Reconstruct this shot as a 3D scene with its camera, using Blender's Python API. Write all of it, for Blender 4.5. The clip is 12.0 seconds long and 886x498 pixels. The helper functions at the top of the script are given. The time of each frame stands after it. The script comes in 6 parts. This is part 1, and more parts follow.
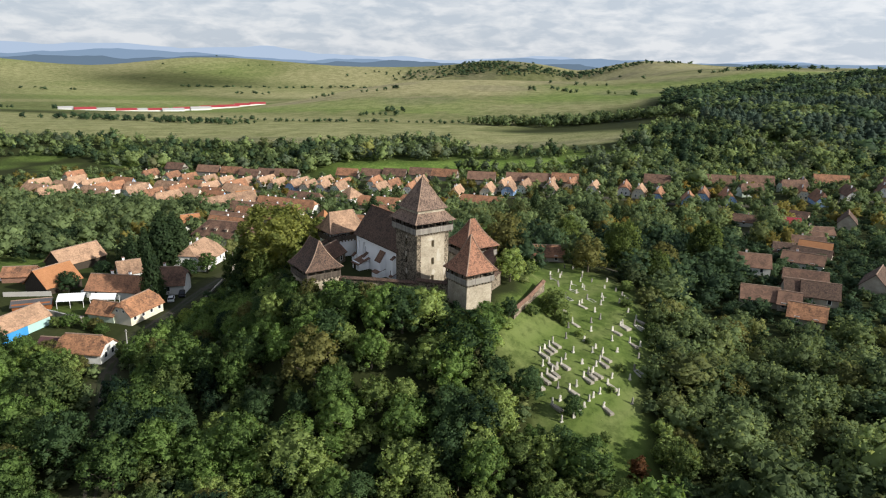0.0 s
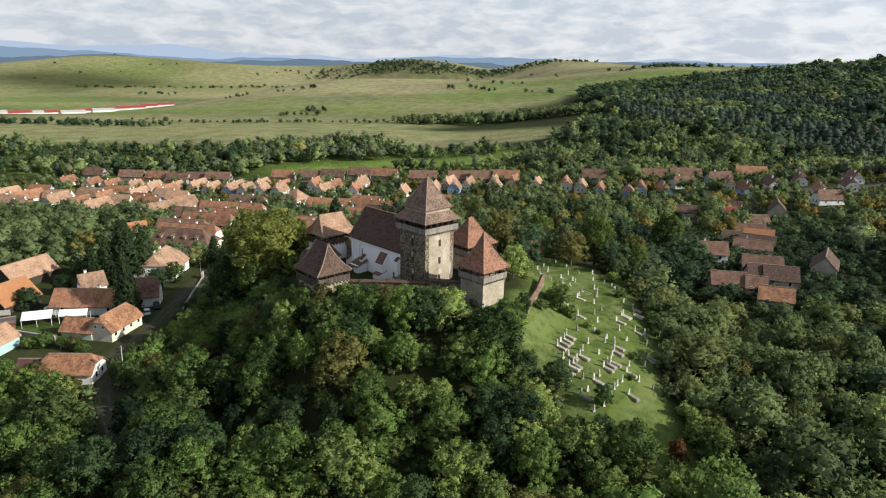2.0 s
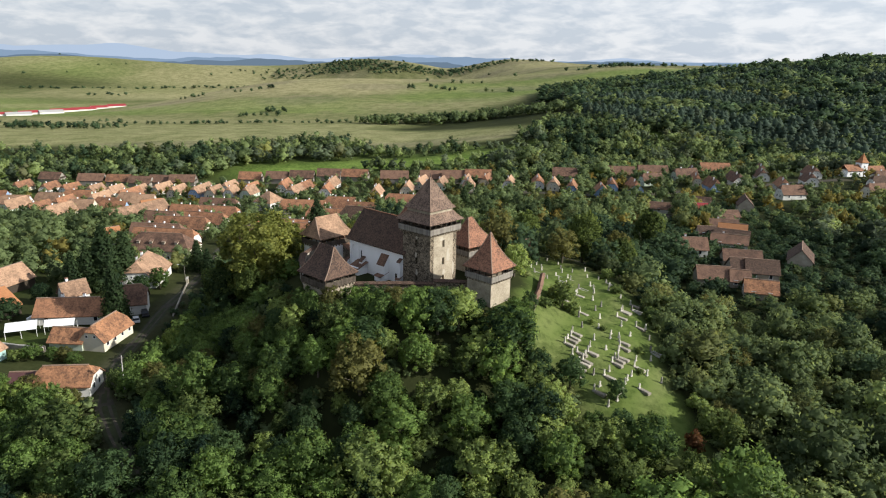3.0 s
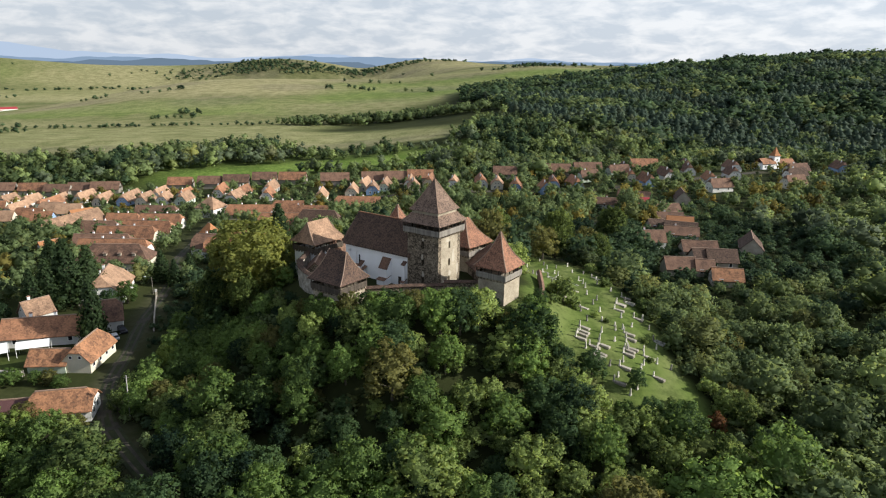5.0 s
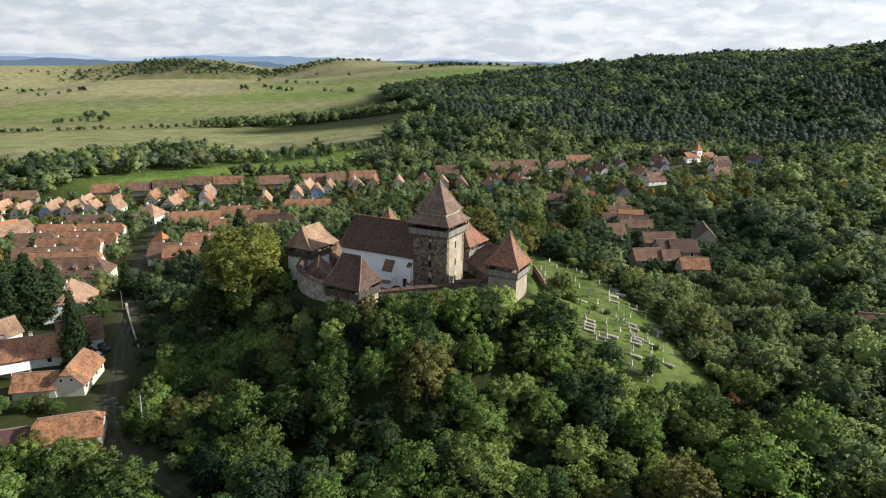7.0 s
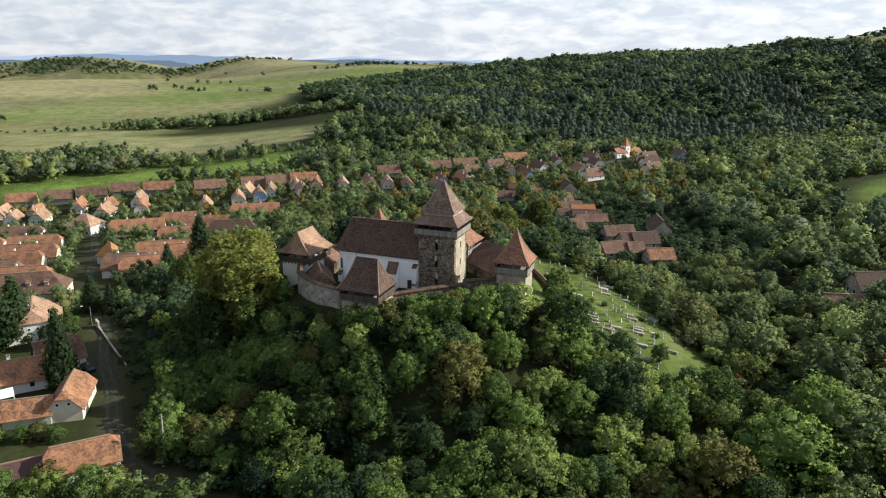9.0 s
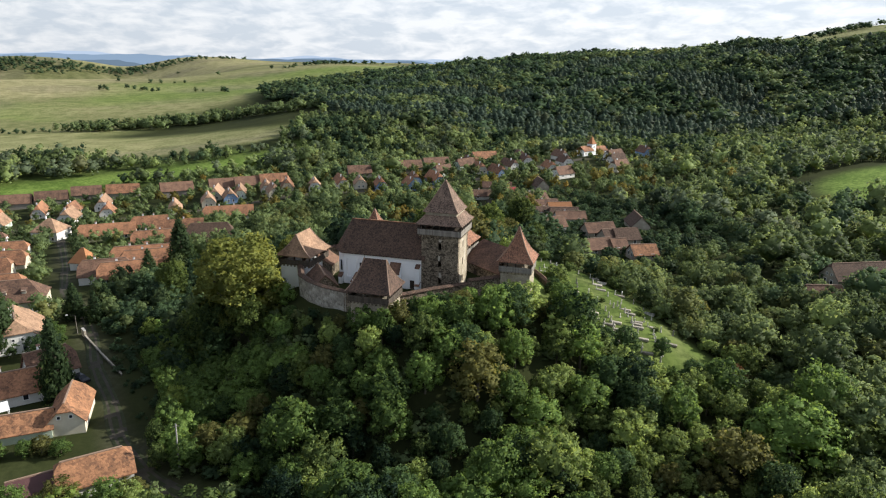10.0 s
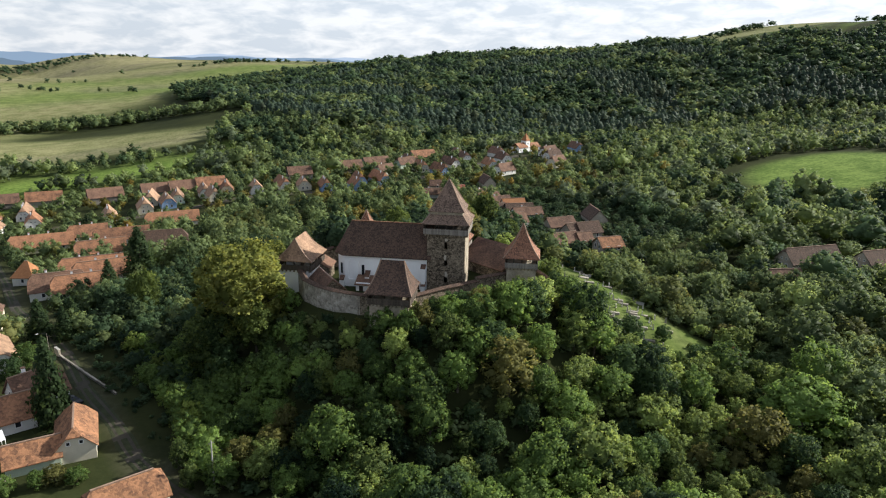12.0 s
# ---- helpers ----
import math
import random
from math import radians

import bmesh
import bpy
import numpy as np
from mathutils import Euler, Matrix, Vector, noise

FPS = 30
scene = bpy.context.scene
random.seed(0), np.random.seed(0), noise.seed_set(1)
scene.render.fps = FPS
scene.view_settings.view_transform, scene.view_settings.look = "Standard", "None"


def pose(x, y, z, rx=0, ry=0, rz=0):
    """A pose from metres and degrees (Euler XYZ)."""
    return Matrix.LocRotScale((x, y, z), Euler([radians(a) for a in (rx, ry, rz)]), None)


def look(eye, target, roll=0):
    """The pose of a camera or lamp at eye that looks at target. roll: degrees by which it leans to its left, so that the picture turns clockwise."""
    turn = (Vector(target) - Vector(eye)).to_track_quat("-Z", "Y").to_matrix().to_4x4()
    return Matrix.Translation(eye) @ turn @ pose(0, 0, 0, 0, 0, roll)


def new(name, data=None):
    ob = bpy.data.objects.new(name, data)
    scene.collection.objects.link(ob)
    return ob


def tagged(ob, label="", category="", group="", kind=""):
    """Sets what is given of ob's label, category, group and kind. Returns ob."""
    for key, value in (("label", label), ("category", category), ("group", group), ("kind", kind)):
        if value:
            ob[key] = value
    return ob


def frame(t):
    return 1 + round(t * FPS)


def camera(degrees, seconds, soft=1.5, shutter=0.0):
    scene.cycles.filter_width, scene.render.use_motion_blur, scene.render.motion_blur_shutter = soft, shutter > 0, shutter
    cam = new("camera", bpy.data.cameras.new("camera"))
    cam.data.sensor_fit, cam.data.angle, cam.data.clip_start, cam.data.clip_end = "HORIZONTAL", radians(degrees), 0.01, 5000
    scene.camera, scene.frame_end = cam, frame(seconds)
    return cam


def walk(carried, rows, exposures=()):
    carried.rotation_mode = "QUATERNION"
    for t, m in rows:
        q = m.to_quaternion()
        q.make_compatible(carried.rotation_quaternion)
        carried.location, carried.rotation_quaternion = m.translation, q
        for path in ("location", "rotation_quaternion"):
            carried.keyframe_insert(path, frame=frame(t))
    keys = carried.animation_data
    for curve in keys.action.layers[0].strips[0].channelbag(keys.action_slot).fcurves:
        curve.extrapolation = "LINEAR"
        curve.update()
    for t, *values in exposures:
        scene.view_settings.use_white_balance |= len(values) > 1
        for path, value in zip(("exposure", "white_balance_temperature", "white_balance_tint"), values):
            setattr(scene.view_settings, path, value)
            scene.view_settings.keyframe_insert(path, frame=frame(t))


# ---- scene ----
cam = camera(68.3, 12.0, soft=1.12)
METRES, EYE, TILT, LEAN, TURN = 120.0, 55.56, 0.0, 0.0, 9.0
ROWS = [
    (0.0, 0.0, 0.0, 0.0, 0.3, -16.02, -1.04),
    (0.5, -0.0422, -0.0008, -0.0002, -1.63, -16.02, -1.02),
    (1.0, -0.0845, -0.0, -0.0004, -3.57, -16.02, -1.01),
    (1.5, -0.1258, 0.0029, -0.001, -5.46, -16.02, -1.01),
    (2.0, -0.1667, 0.0074, -0.0012, -7.34, -16.0, -0.99),
    (2.5, -0.2079, 0.0132, -0.001, -9.23, -15.99, -0.95),
    (3.0, -0.2488, 0.0202, -0.0008, -11.11, -15.97, -0.94),
    (5.0, -0.4115, 0.0588, 0.0004, -18.79, -15.86, -0.96),
    (5.5, -0.4509, 0.0712, 0.0006, -20.67, -15.83, -0.96),
    (6.0, -0.4901, 0.0853, 0.001, -22.58, -15.82, -0.92),
    (6.5, -0.5291, 0.101, 0.0012, -24.51, -15.8, -0.87),
    (7.0, -0.5673, 0.1181, 0.0011, -26.41, -15.8, -0.86),
    (9.0, -0.7124, 0.1997, 0.0016, -34.04, -15.78, -0.83),
    (9.5, -0.7468, 0.2229, 0.0017, -35.94, -15.77, -0.82),
    (10.0, -0.7806, 0.2472, 0.002, -37.84, -15.79, -0.81),
    (10.5, -0.8136, 0.273, 0.0021, -39.75, -15.81, -0.81),
    (11.0, -0.8453, 0.2995, 0.0021, -41.67, -15.81, -0.78),
    (11.5, -0.876, 0.3271, 0.0019, -43.56, -15.81, -0.78),
    (12.0, -0.9061, 0.3558, 0.0018, -45.46, -15.83, -0.79),
]
walk(cam, [(t, pose(0, 0, EYE, TILT, LEAN, TURN) @ pose(METRES * x, METRES * y, METRES * z, 90 + pitch, roll, yaw)) for t, x, y, z, yaw, pitch, roll in ROWS], exposures=[(0.0, 0.40, 6200, 10), (12.0, 0.60, 6220, 10)])

# ---- world, sun ----
SUN_WAY = Vector((0.97 * math.cos(radians(27.5)), -0.24 * math.cos(radians(27.5)), math.sin(radians(27.5)))).normalized()
sun = new("sun", bpy.data.lights.new("sun", "SUN"))
sun.data.energy, sun.data.angle, sun.data.color = 5.0, radians(0.6), (1.0, 0.94, 0.82)
sun.matrix_world = look(SUN_WAY * 100, (0, 0, 0))

world = bpy.data.worlds.new("sky")
scene.world = world
world.use_nodes = True


def sky_nodes(nt):
    """Clear sky with a broken deck of flat clouds, laid out on a plane overhead."""
    nt.nodes.clear()
    out = nt.nodes.new("ShaderNodeOutputWorld")
    sky = nt.nodes.new("ShaderNodeTexSky")
    sky.sky_type, sky.sun_disc = "NISHITA", False
    sky.sun_elevation, sky.sun_rotation = radians(27.5), radians(104)
    sky.air_density, sky.dust_density, sky.ozone_density = 1.0, 1.6, 1.0
    bg = nt.nodes.new("ShaderNodeBackground")
    bg.inputs["Strength"].default_value = 0.088
    nt.links.new(sky.outputs["Color"], bg.inputs["Color"])
    tc = nt.nodes.new("ShaderNodeTexCoord")
    sep = nt.nodes.new("ShaderNodeSeparateXYZ")
    nt.links.new(tc.outputs["Generated"], sep.inputs[0])
    flat = nt.nodes.new("ShaderNodeVectorMath")
    flat.operation = "MULTIPLY"
    flat.inputs[1].default_value = (1.0, 1.0, 3.2)
    nt.links.new(tc.outputs["Generated"], flat.inputs[0])
    big = nt.nodes.new("ShaderNodeTexNoise")
    big.inputs["Scale"].default_value, big.inputs["Detail"].default_value, big.inputs["Roughness"].default_value = 19.0, 7, 0.56
    big.inputs["Distortion"].default_value = 0.3
    nt.links.new(flat.outputs[0], big.inputs["Vector"])
    tone = nt.nodes.new("ShaderNodeValToRGB")
    tone.color_ramp.elements[0].position, tone.color_ramp.elements[0].color = 0.40, (0.70, 0.755, 0.82, 1)
    tone.color_ramp.elements[1].position, tone.color_ramp.elements[1].color = 0.62, (1.0, 1.0, 1.0, 1)
    nt.links.new(big.outputs["Fac"], tone.inputs[0])
    cloud = nt.nodes.new("ShaderNodeBackground")
    cloud.inputs["Strength"].default_value = 0.95
    nt.links.new(tone.outputs["Color"], cloud.inputs["Color"])
    toward = nt.nodes.new("ShaderNodeVectorMath")
    toward.operation = "DOT_PRODUCT"
    toward.inputs[1].default_value = SUN_WAY
    nt.links.new(tc.outputs["Generated"], toward.inputs[0])
    glow = nt.nodes.new("ShaderNodeMapRange")
    glow.inputs["From Min"].default_value, glow.inputs["From Max"].default_value = -0.3, 0.9
    glow.inputs["To Min"].default_value, glow.inputs["To Max"].default_value = 0.62, 0.78
    nt.links.new(toward.outputs["Value"], glow.inputs["Value"])
    nt.links.new(glow.outputs[0], cloud.inputs["Strength"])
    # the deck closes towards the horizon and opens overhead
    veil = nt.nodes.new("ShaderNodeMapRange")
    veil.inputs["From Min"].default_value, veil.inputs["From Max"].default_value = 0.10, 0.42
    veil.inputs["To Min"].default_value, veil.inputs["To Max"].default_value = 0.90, 0.40
    nt.links.new(sep.outputs["Z"], veil.inputs["Value"])
    mix = nt.nodes.new("ShaderNodeMixShader")
    nt.links.new(veil.outputs[0], mix.inputs["Fac"])
    nt.links.new(bg.outputs[0], mix.inputs[1])
    nt.links.new(cloud.outputs[0], mix.inputs[2])
    nt.links.new(mix.outputs[0], out.inputs["Surface"])


sky_nodes(world.node_tree)


# ---- materials ----
def material(name, low, high, scale=1.0, fine=8.0, rough=0.85, bump=0.3, bump_scale=None, cells=0.0, cell_amount=0.35,
             island=0.0, thing=0.0, metallic=0.0, translucent=0.0, streak=None, broad=0.0):
    """Two tones mixed by coarse and fine noise; cells: tiles or stones per metre with a tone of their own;
    island, thing: how far each piece and each object differs; broad: patches of that size in metres."""
    m = bpy.data.materials.new(name)
    m.use_nodes = True
    nt = m.node_tree
    bsdf = nt.nodes["Principled BSDF"]
    link = nt.links.new
    tc = nt.nodes.new("ShaderNodeTexCoord")
    vec = tc.outputs["Object"]
    if streak:
        mp = nt.nodes.new("ShaderNodeMapping")
        mp.inputs["Scale"].default_value = streak
        link(vec, mp.inputs["Vector"])
        vec = mp.outputs[0]

    def noise_at(s, detail=4.0):
        n = nt.nodes.new("ShaderNodeTexNoise")
        n.inputs["Scale"].default_value, n.inputs["Detail"].default_value = s, detail
        link(vec, n.inputs["Vector"])
        return n.outputs["Fac"]

    def calc(op, a, b):
        n = nt.nodes.new("ShaderNodeMath")
        n.operation = op
        for i, v in enumerate((a, b)):
            if isinstance(v, (int, float)):
                n.inputs[i].default_value = v
            else:
                link(v, n.inputs[i])
        return n.outputs[0]

    fac = calc("ADD", calc("MULTIPLY", noise_at(scale), 0.7), calc("MULTIPLY", noise_at(fine), 0.5))
    if broad:
        fac = calc("ADD", fac, calc("MULTIPLY", calc("SUBTRACT", noise_at(1.0 / broad, 2.0), 0.5), 1.1))
    fac = calc("SUBTRACT", fac, 0.1)
    height = noise_at(bump_scale or fine)
    if cells:
        v = nt.nodes.new("ShaderNodeTexVoronoi")
        v.inputs["Scale"].default_value = cells
        link(vec, v.inputs["Vector"])
        s = nt.nodes.new("ShaderNodeSeparateColor")
        link(v.outputs["Color"], s.inputs[0])
        fac = calc("ADD", fac, calc("MULTIPLY", calc("SUBTRACT", s.outputs[0], 0.5), cell_amount))
        height = calc("ADD", height, calc("MULTIPLY", s.outputs[1], 0.6))
    if island:
        g = nt.nodes.new("ShaderNodeNewGeometry")
        fac = calc("ADD", fac, calc("MULTIPLY", calc("SUBTRACT", g.outputs["Random Per Island"], 0.5), island))
    if thing:
        o = nt.nodes.new("ShaderNodeObjectInfo")
        fac = calc("ADD", fac, calc("MULTIPLY", calc("SUBTRACT", o.outputs["Random"], 0.5), thing))
    mixer = nt.nodes.new("ShaderNodeMix")
    mixer.data_type, mixer.clamp_factor = "RGBA", True
    mixer.inputs["A"].default_value, mixer.inputs["B"].default_value = (*low, 1), (*high, 1)
    for s in mixer.inputs:
        if s.name == "A" and s.type == "RGBA":
            s.default_value = (*low, 1)
        if s.name == "B" and s.type == "RGBA":
            s.default_value = (*high, 1)
    link(fac, mixer.inputs[0])
    color = [s for s in mixer.outputs if s.type == "RGBA"][0]
    link(color, bsdf.inputs["Base Color"])
    bsdf.inputs["Roughness"].default_value, bsdf.inputs["Metallic"].default_value = rough, metallic
    bsdf.inputs["Specular IOR Level"].default_value = 0.25
    if bump:
        b = nt.nodes.new("ShaderNodeBump")
        b.inputs["Strength"].default_value, b.inputs["Distance"].default_value = bump, 0.12
        link(height, b.inputs["Height"])
        link(b.outputs[0], bsdf.inputs["Normal"])
    if translucent:
        t = nt.nodes.new("ShaderNodeBsdfTranslucent")
        link(color, t.inputs["Color"])
        ms = nt.nodes.new("ShaderNodeMixShader")
        ms.inputs[0].default_value = translucent
        link(bsdf.outputs[0], ms.inputs[1])
        link(t.outputs[0], ms.inputs[2])
        link(ms.outputs[0], nt.nodes["Material Output"].inputs["Surface"])
    return m


def leaf(name, low, high, thing=0.7, island=0.42, broad=0.0):
    """Foliage; in joined woods each tree carries a tone of its own and a share of autumn colour."""
    low, high = [c * 0.85 for c in low], [c * 1.30 for c in high]
    m = material(name, low, high, scale=0.16, fine=0.7, rough=0.62, bump=0, island=island, thing=thing, broad=broad, translucent=0.5)
    nt = m.node_tree
    nt.nodes["Principled BSDF"].inputs["Specular IOR Level"].default_value = 0.08
    mixer = [n for n in nt.nodes if n.bl_idname == "ShaderNodeMix"][0]
    color = [o for o in mixer.outputs if o.type == "RGBA"][0]
    tone, turn = nt.nodes.new("ShaderNodeAttribute"), nt.nodes.new("ShaderNodeAttribute")
    tone.attribute_name, turn.attribute_name = "tone", "turn"
    add = nt.nodes.new("ShaderNodeMath")
    nt.links.new(mixer.inputs[0].links[0].from_socket, add.inputs[0])
    nt.links.new(tone.outputs["Fac"], add.inputs[1])
    nt.links.new(add.outputs[0], mixer.inputs[0])
    warm = nt.nodes.new("ShaderNodeMixRGB")
    warm.blend_type = "MULTIPLY"
    warm.inputs[2].default_value = (1.5, 1.05, 0.75, 1)
    nt.links.new(turn.outputs["Fac"], warm.inputs[0])
    users = [k.to_socket for k in color.links]
    nt.links.new(color, warm.inputs[1])
    # light that comes through a leaf is yellower and livelier than light off its face
    inner = nt.nodes.new("ShaderNodeMixRGB")
    inner.blend_type = "MULTIPLY"
    inner.inputs[0].default_value, inner.inputs[2].default_value = 1.0, (1.58, 1.45, 1.05, 1)
    nt.links.new(warm.outputs[0], inner.inputs[1])
    for socket in users:
        nt.links.new(inner.outputs[0] if socket.node.bl_idname == "ShaderNodeBsdfTranslucent" else warm.outputs[0], socket)
    return m


LEAF = leaf("leaf_green", (0.022, 0.047, 0.022), (0.168, 0.252, 0.070))
LEAF_OLD = leaf("leaf_old", (0.026, 0.050, 0.020), (0.165, 0.215, 0.060), 0.5, 0.42, 5)
LEAF_DARK = leaf("leaf_dark", (0.014, 0.032, 0.022), (0.077, 0.125, 0.049))
LEAF_LIGHT = leaf("leaf_light", (0.050, 0.085, 0.029), (0.257, 0.325, 0.107))
LEAF_YELLOW = leaf("leaf_yellow", (0.044, 0.084, 0.020), (0.290, 0.300, 0.085), 0.2, 0.42, 4)
LEAF_BROWN = leaf("leaf_brown", (0.055, 0.064, 0.024), (0.180, 0.178, 0.062), 0.4)
LEAF_RUST = leaf("leaf_rust", (0.070, 0.035, 0.018), (0.150, 0.075, 0.035), 0.3)
NEEDLE = leaf("needle", (0.016, 0.034, 0.017), (0.070, 0.105, 0.044), 0.5)
WOODS = leaf("leaf_woodland", (0.031, 0.058, 0.027), (0.176, 0.230, 0.102), 0, 0.16, 13)
WOODS_LIGHT = leaf("leaf_scrub", (0.029, 0.056, 0.024), (0.236, 0.300, 0.122), 0, 0.18, 13)
WOODS_DARK = leaf("leaf_woodland_dark", (0.015, 0.034, 0.023), (0.081, 0.128, 0.063), 0, 0.12, 13)
WOODS_PALE = leaf("leaf_woodland_pale", (0.050, 0.074, 0.044), (0.149, 0.190, 0.116), 0, 0.14, 13)
WOODS_AUTUMN = leaf("leaf_autumn", (0.070, 0.066, 0.018), (0.210, 0.190, 0.055), 0, 0.25, 13)
# distance haze is mixed into this colour: lighter, bluer needles
PINES_HAZED = leaf("needle_forest_hazed", (0.030, 0.052, 0.041), (0.088, 0.128, 0.090), 0, 0.12, 30)
GRASS = material("grass_blade", (0.075, 0.105, 0.026), (0.190, 0.220, 0.070), 0.3, 2, 0.9, 0, island=0.6)
BARK = material("bark", (0.05, 0.04, 0.03), (0.14, 0.12, 0.09), 3, 18, 0.95, 0.5, streak=(1, 1, 0.2))

TILE_RED = material("roof_tile_red", (0.100, 0.055, 0.036), (0.365, 0.178, 0.096), 0.35, 5, 0.85, 0.5, cells=2.8, cell_amount=0.55, thing=0.4, broad=3)
TILE_ORANGE = material("roof_tile_orange", (0.220, 0.092, 0.040), (0.410, 0.195, 0.088), 0.5, 5, 0.85, 0.4, cells=3.6, cell_amount=0.3, thing=0.2)
TILE_BROWN = material("roof_tile_brown", (0.072, 0.044, 0.033), (0.215, 0.125, 0.084), 0.35, 5, 0.9, 0.5, cells=2.8, cell_amount=0.55, thing=0.45, broad=3)
TILE_PALE = material("roof_tile_pale", (0.150, 0.094, 0.062), (0.410, 0.258, 0.164), 0.35, 5, 0.85, 0.5, cells=2.8, cell_amount=0.55, thing=0.45, broad=3)
TILE_FORT = material("roof_tile_fort", (0.110, 0.060, 0.042), (0.380, 0.185, 0.112), 0.5, 11, 0.85, 0.7, cells=4.2, cell_amount=0.85)
TILE_OLD = material("roof_tile_old", (0.042, 0.029, 0.023), (0.140, 0.088, 0.063), 0.4, 11, 0.9, 0.7, cells=4.2, cell_amount=0.85)
TILE_TOWER = material("roof_tile_tower", (0.080, 0.056, 0.044), (0.285, 0.195, 0.145), 0.5, 11, 0.9, 0.7, cells=4.2, cell_amount=0.85, broad=3)
PLASTER_RING = material("ring_plaster", (0.10, 0.085, 0.065), (0.50, 0.46, 0.39), 0.55, 4, 0.95, 0.6, cells=1.9, cell_amount=0.5, broad=2.5)
TILE_BASTION = material("roof_tile_bastion", (0.040, 0.029, 0.024), (0.150, 0.092, 0.066), 0.5, 11, 0.85, 0.7, cells=4.2, cell_amount=0.85)
TILE_HIP = material("hip_tile", (0.14, 0.085, 0.06), (0.42, 0.30, 0.22), 1.5, 9, 0.9, 0.5)
TILE_WORN = material("roof_tile_worn", (0.090, 0.050, 0.033), (0.385, 0.190, 0.098), 0.6, 3, 0.9, 0.6, cells=2.6, cell_amount=0.6, broad=2)
SHEET_RED = material("sheet_red", (0.210, 0.030, 0.036), (0.330, 0.046, 0.052), 0.5, 6, 0.5, 0.1)
SHEET_MAROON = material("sheet_maroon", (0.060, 0.028, 0.028), (0.125, 0.062, 0.060), 0.6, 6, 0.6, 0.15)
SHEET_GREY = material("sheet_grey", (0.045, 0.045, 0.050), (0.110, 0.105, 0.105), 0.5, 6, 0.6, 0.1)
SHEET_PALE = material("sheet_pale", (0.24, 0.24, 0.24), (0.42, 0.41, 0.40), 0.5, 6, 0.6, 0.1)
SHEET_BLUE = material("sheet_blue", (0.380, 0.480, 0.600), (0.600, 0.680, 0.740), 0.5, 6, 0.5, 0.1)
CANVAS = material("white_canvas", (0.62, 0.63, 0.64), (0.82, 0.82, 0.82), 0.8, 5, 0.6, 0.15)

LIME = material("limewash", (0.84, 0.84, 0.84), (0.93, 0.93, 0.92), 0.4, 4, 0.9, 0.15, streak=(1, 1, 0.35), broad=4)
LIME_HOUSE = material("house_limewash", (0.50, 0.49, 0.45), (0.74, 0.73, 0.69), 0.5, 5, 0.9, 0.15, thing=0.4, broad=3)
PLASTER_CREAM = material("plaster_cream", (0.42, 0.38, 0.29), (0.68, 0.63, 0.50), 0.5, 5, 0.9, 0.15, thing=0.4)
PLASTER_BLUE = material("plaster_blue", (0.16, 0.26, 0.44), (0.30, 0.42, 0.60), 0.5, 5, 0.9, 0.15, thing=0.4)
PLASTER_TURQ = material("plaster_turquoise", (0.26, 0.44, 0.42), (0.42, 0.58, 0.54), 0.5, 5, 0.9, 0.15)
PAINT_BLUE = material("blue_paint", (0.03, 0.20, 0.46), (0.07, 0.31, 0.60), 0.5, 5, 0.9, 0.15)
PLASTER_GREEN = material("plaster_green", (0.36, 0.44, 0.36), (0.54, 0.60, 0.48), 0.5, 5, 0.9, 0.15, thing=0.3)
PLASTER_OLD = material("plaster_old", (0.20, 0.17, 0.13), (0.50, 0.45, 0.37), 0.7, 5, 0.95, 0.25, broad=2)
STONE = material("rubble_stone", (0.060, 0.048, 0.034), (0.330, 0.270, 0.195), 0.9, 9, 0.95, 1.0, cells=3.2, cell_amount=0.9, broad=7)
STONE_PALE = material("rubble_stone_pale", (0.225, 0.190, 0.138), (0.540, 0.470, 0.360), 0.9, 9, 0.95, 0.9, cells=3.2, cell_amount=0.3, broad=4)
PATCH = material("lime_patch", (0.36, 0.32, 0.25), (0.56, 0.51, 0.42), 1.2, 7, 0.95, 0.4)
WOOD_GREY = material("weathered_board", (0.125, 0.112, 0.096), (0.340, 0.310, 0.268), 2, 9, 0.9, 0.5, thing=0.5)
WOOD_BROWN_SHADED = material("brown_board_shaded", (0.035, 0.028, 0.022), (0.130, 0.105, 0.082), 2, 9, 0.9, 0.5, thing=0.5)
WOOD_DARK = material("dark_timber", (0.020, 0.016, 0.012), (0.075, 0.058, 0.042), 2, 9, 0.9, 0.5)
WOOD_ORANGE = material("stained_board", (0.180, 0.060, 0.020), (0.340, 0.120, 0.040), 2, 9, 0.8, 0.4)
GLASS = material("dark_glass", (0.010, 0.012, 0.016), (0.030, 0.034, 0.040), 0.5, 2, 0.12, 0)
FRAME_WHITE = material("white_paint", (0.62, 0.62, 0.60), (0.82, 0.82, 0.80), 1, 6, 0.6, 0.1)
IRON = material("dark_iron", (0.02, 0.02, 0.02), (0.06, 0.06, 0.06), 1, 6, 0.5, 0.1, metallic=0.6)
GRAVE = material("grave_stone", (0.30, 0.28, 0.24), (0.62, 0.59, 0.52), 1.5, 9, 0.9, 0.3, thing=0.5)
GRAVE_SLAB = material("grave_slab", (0.17, 0.15, 0.12), (0.44, 0.40, 0.33), 1.2, 7, 0.9, 0.3, thing=0.6)
GRAVE_DARK = material("dark_grave_stone", (0.12, 0.11, 0.10), (0.30, 0.28, 0.25), 1.5, 9, 0.85, 0.3, thing=0.5)
CONCRETE = material("concrete", (0.26, 0.25, 0.23), (0.50, 0.48, 0.44), 0.8, 6, 0.9, 0.2)
BRICK = material("red_brick", (0.15, 0.085, 0.06), (0.34, 0.19, 0.13), 0.6, 8, 0.9, 0.5, cells=4.5, cell_amount=0.4)
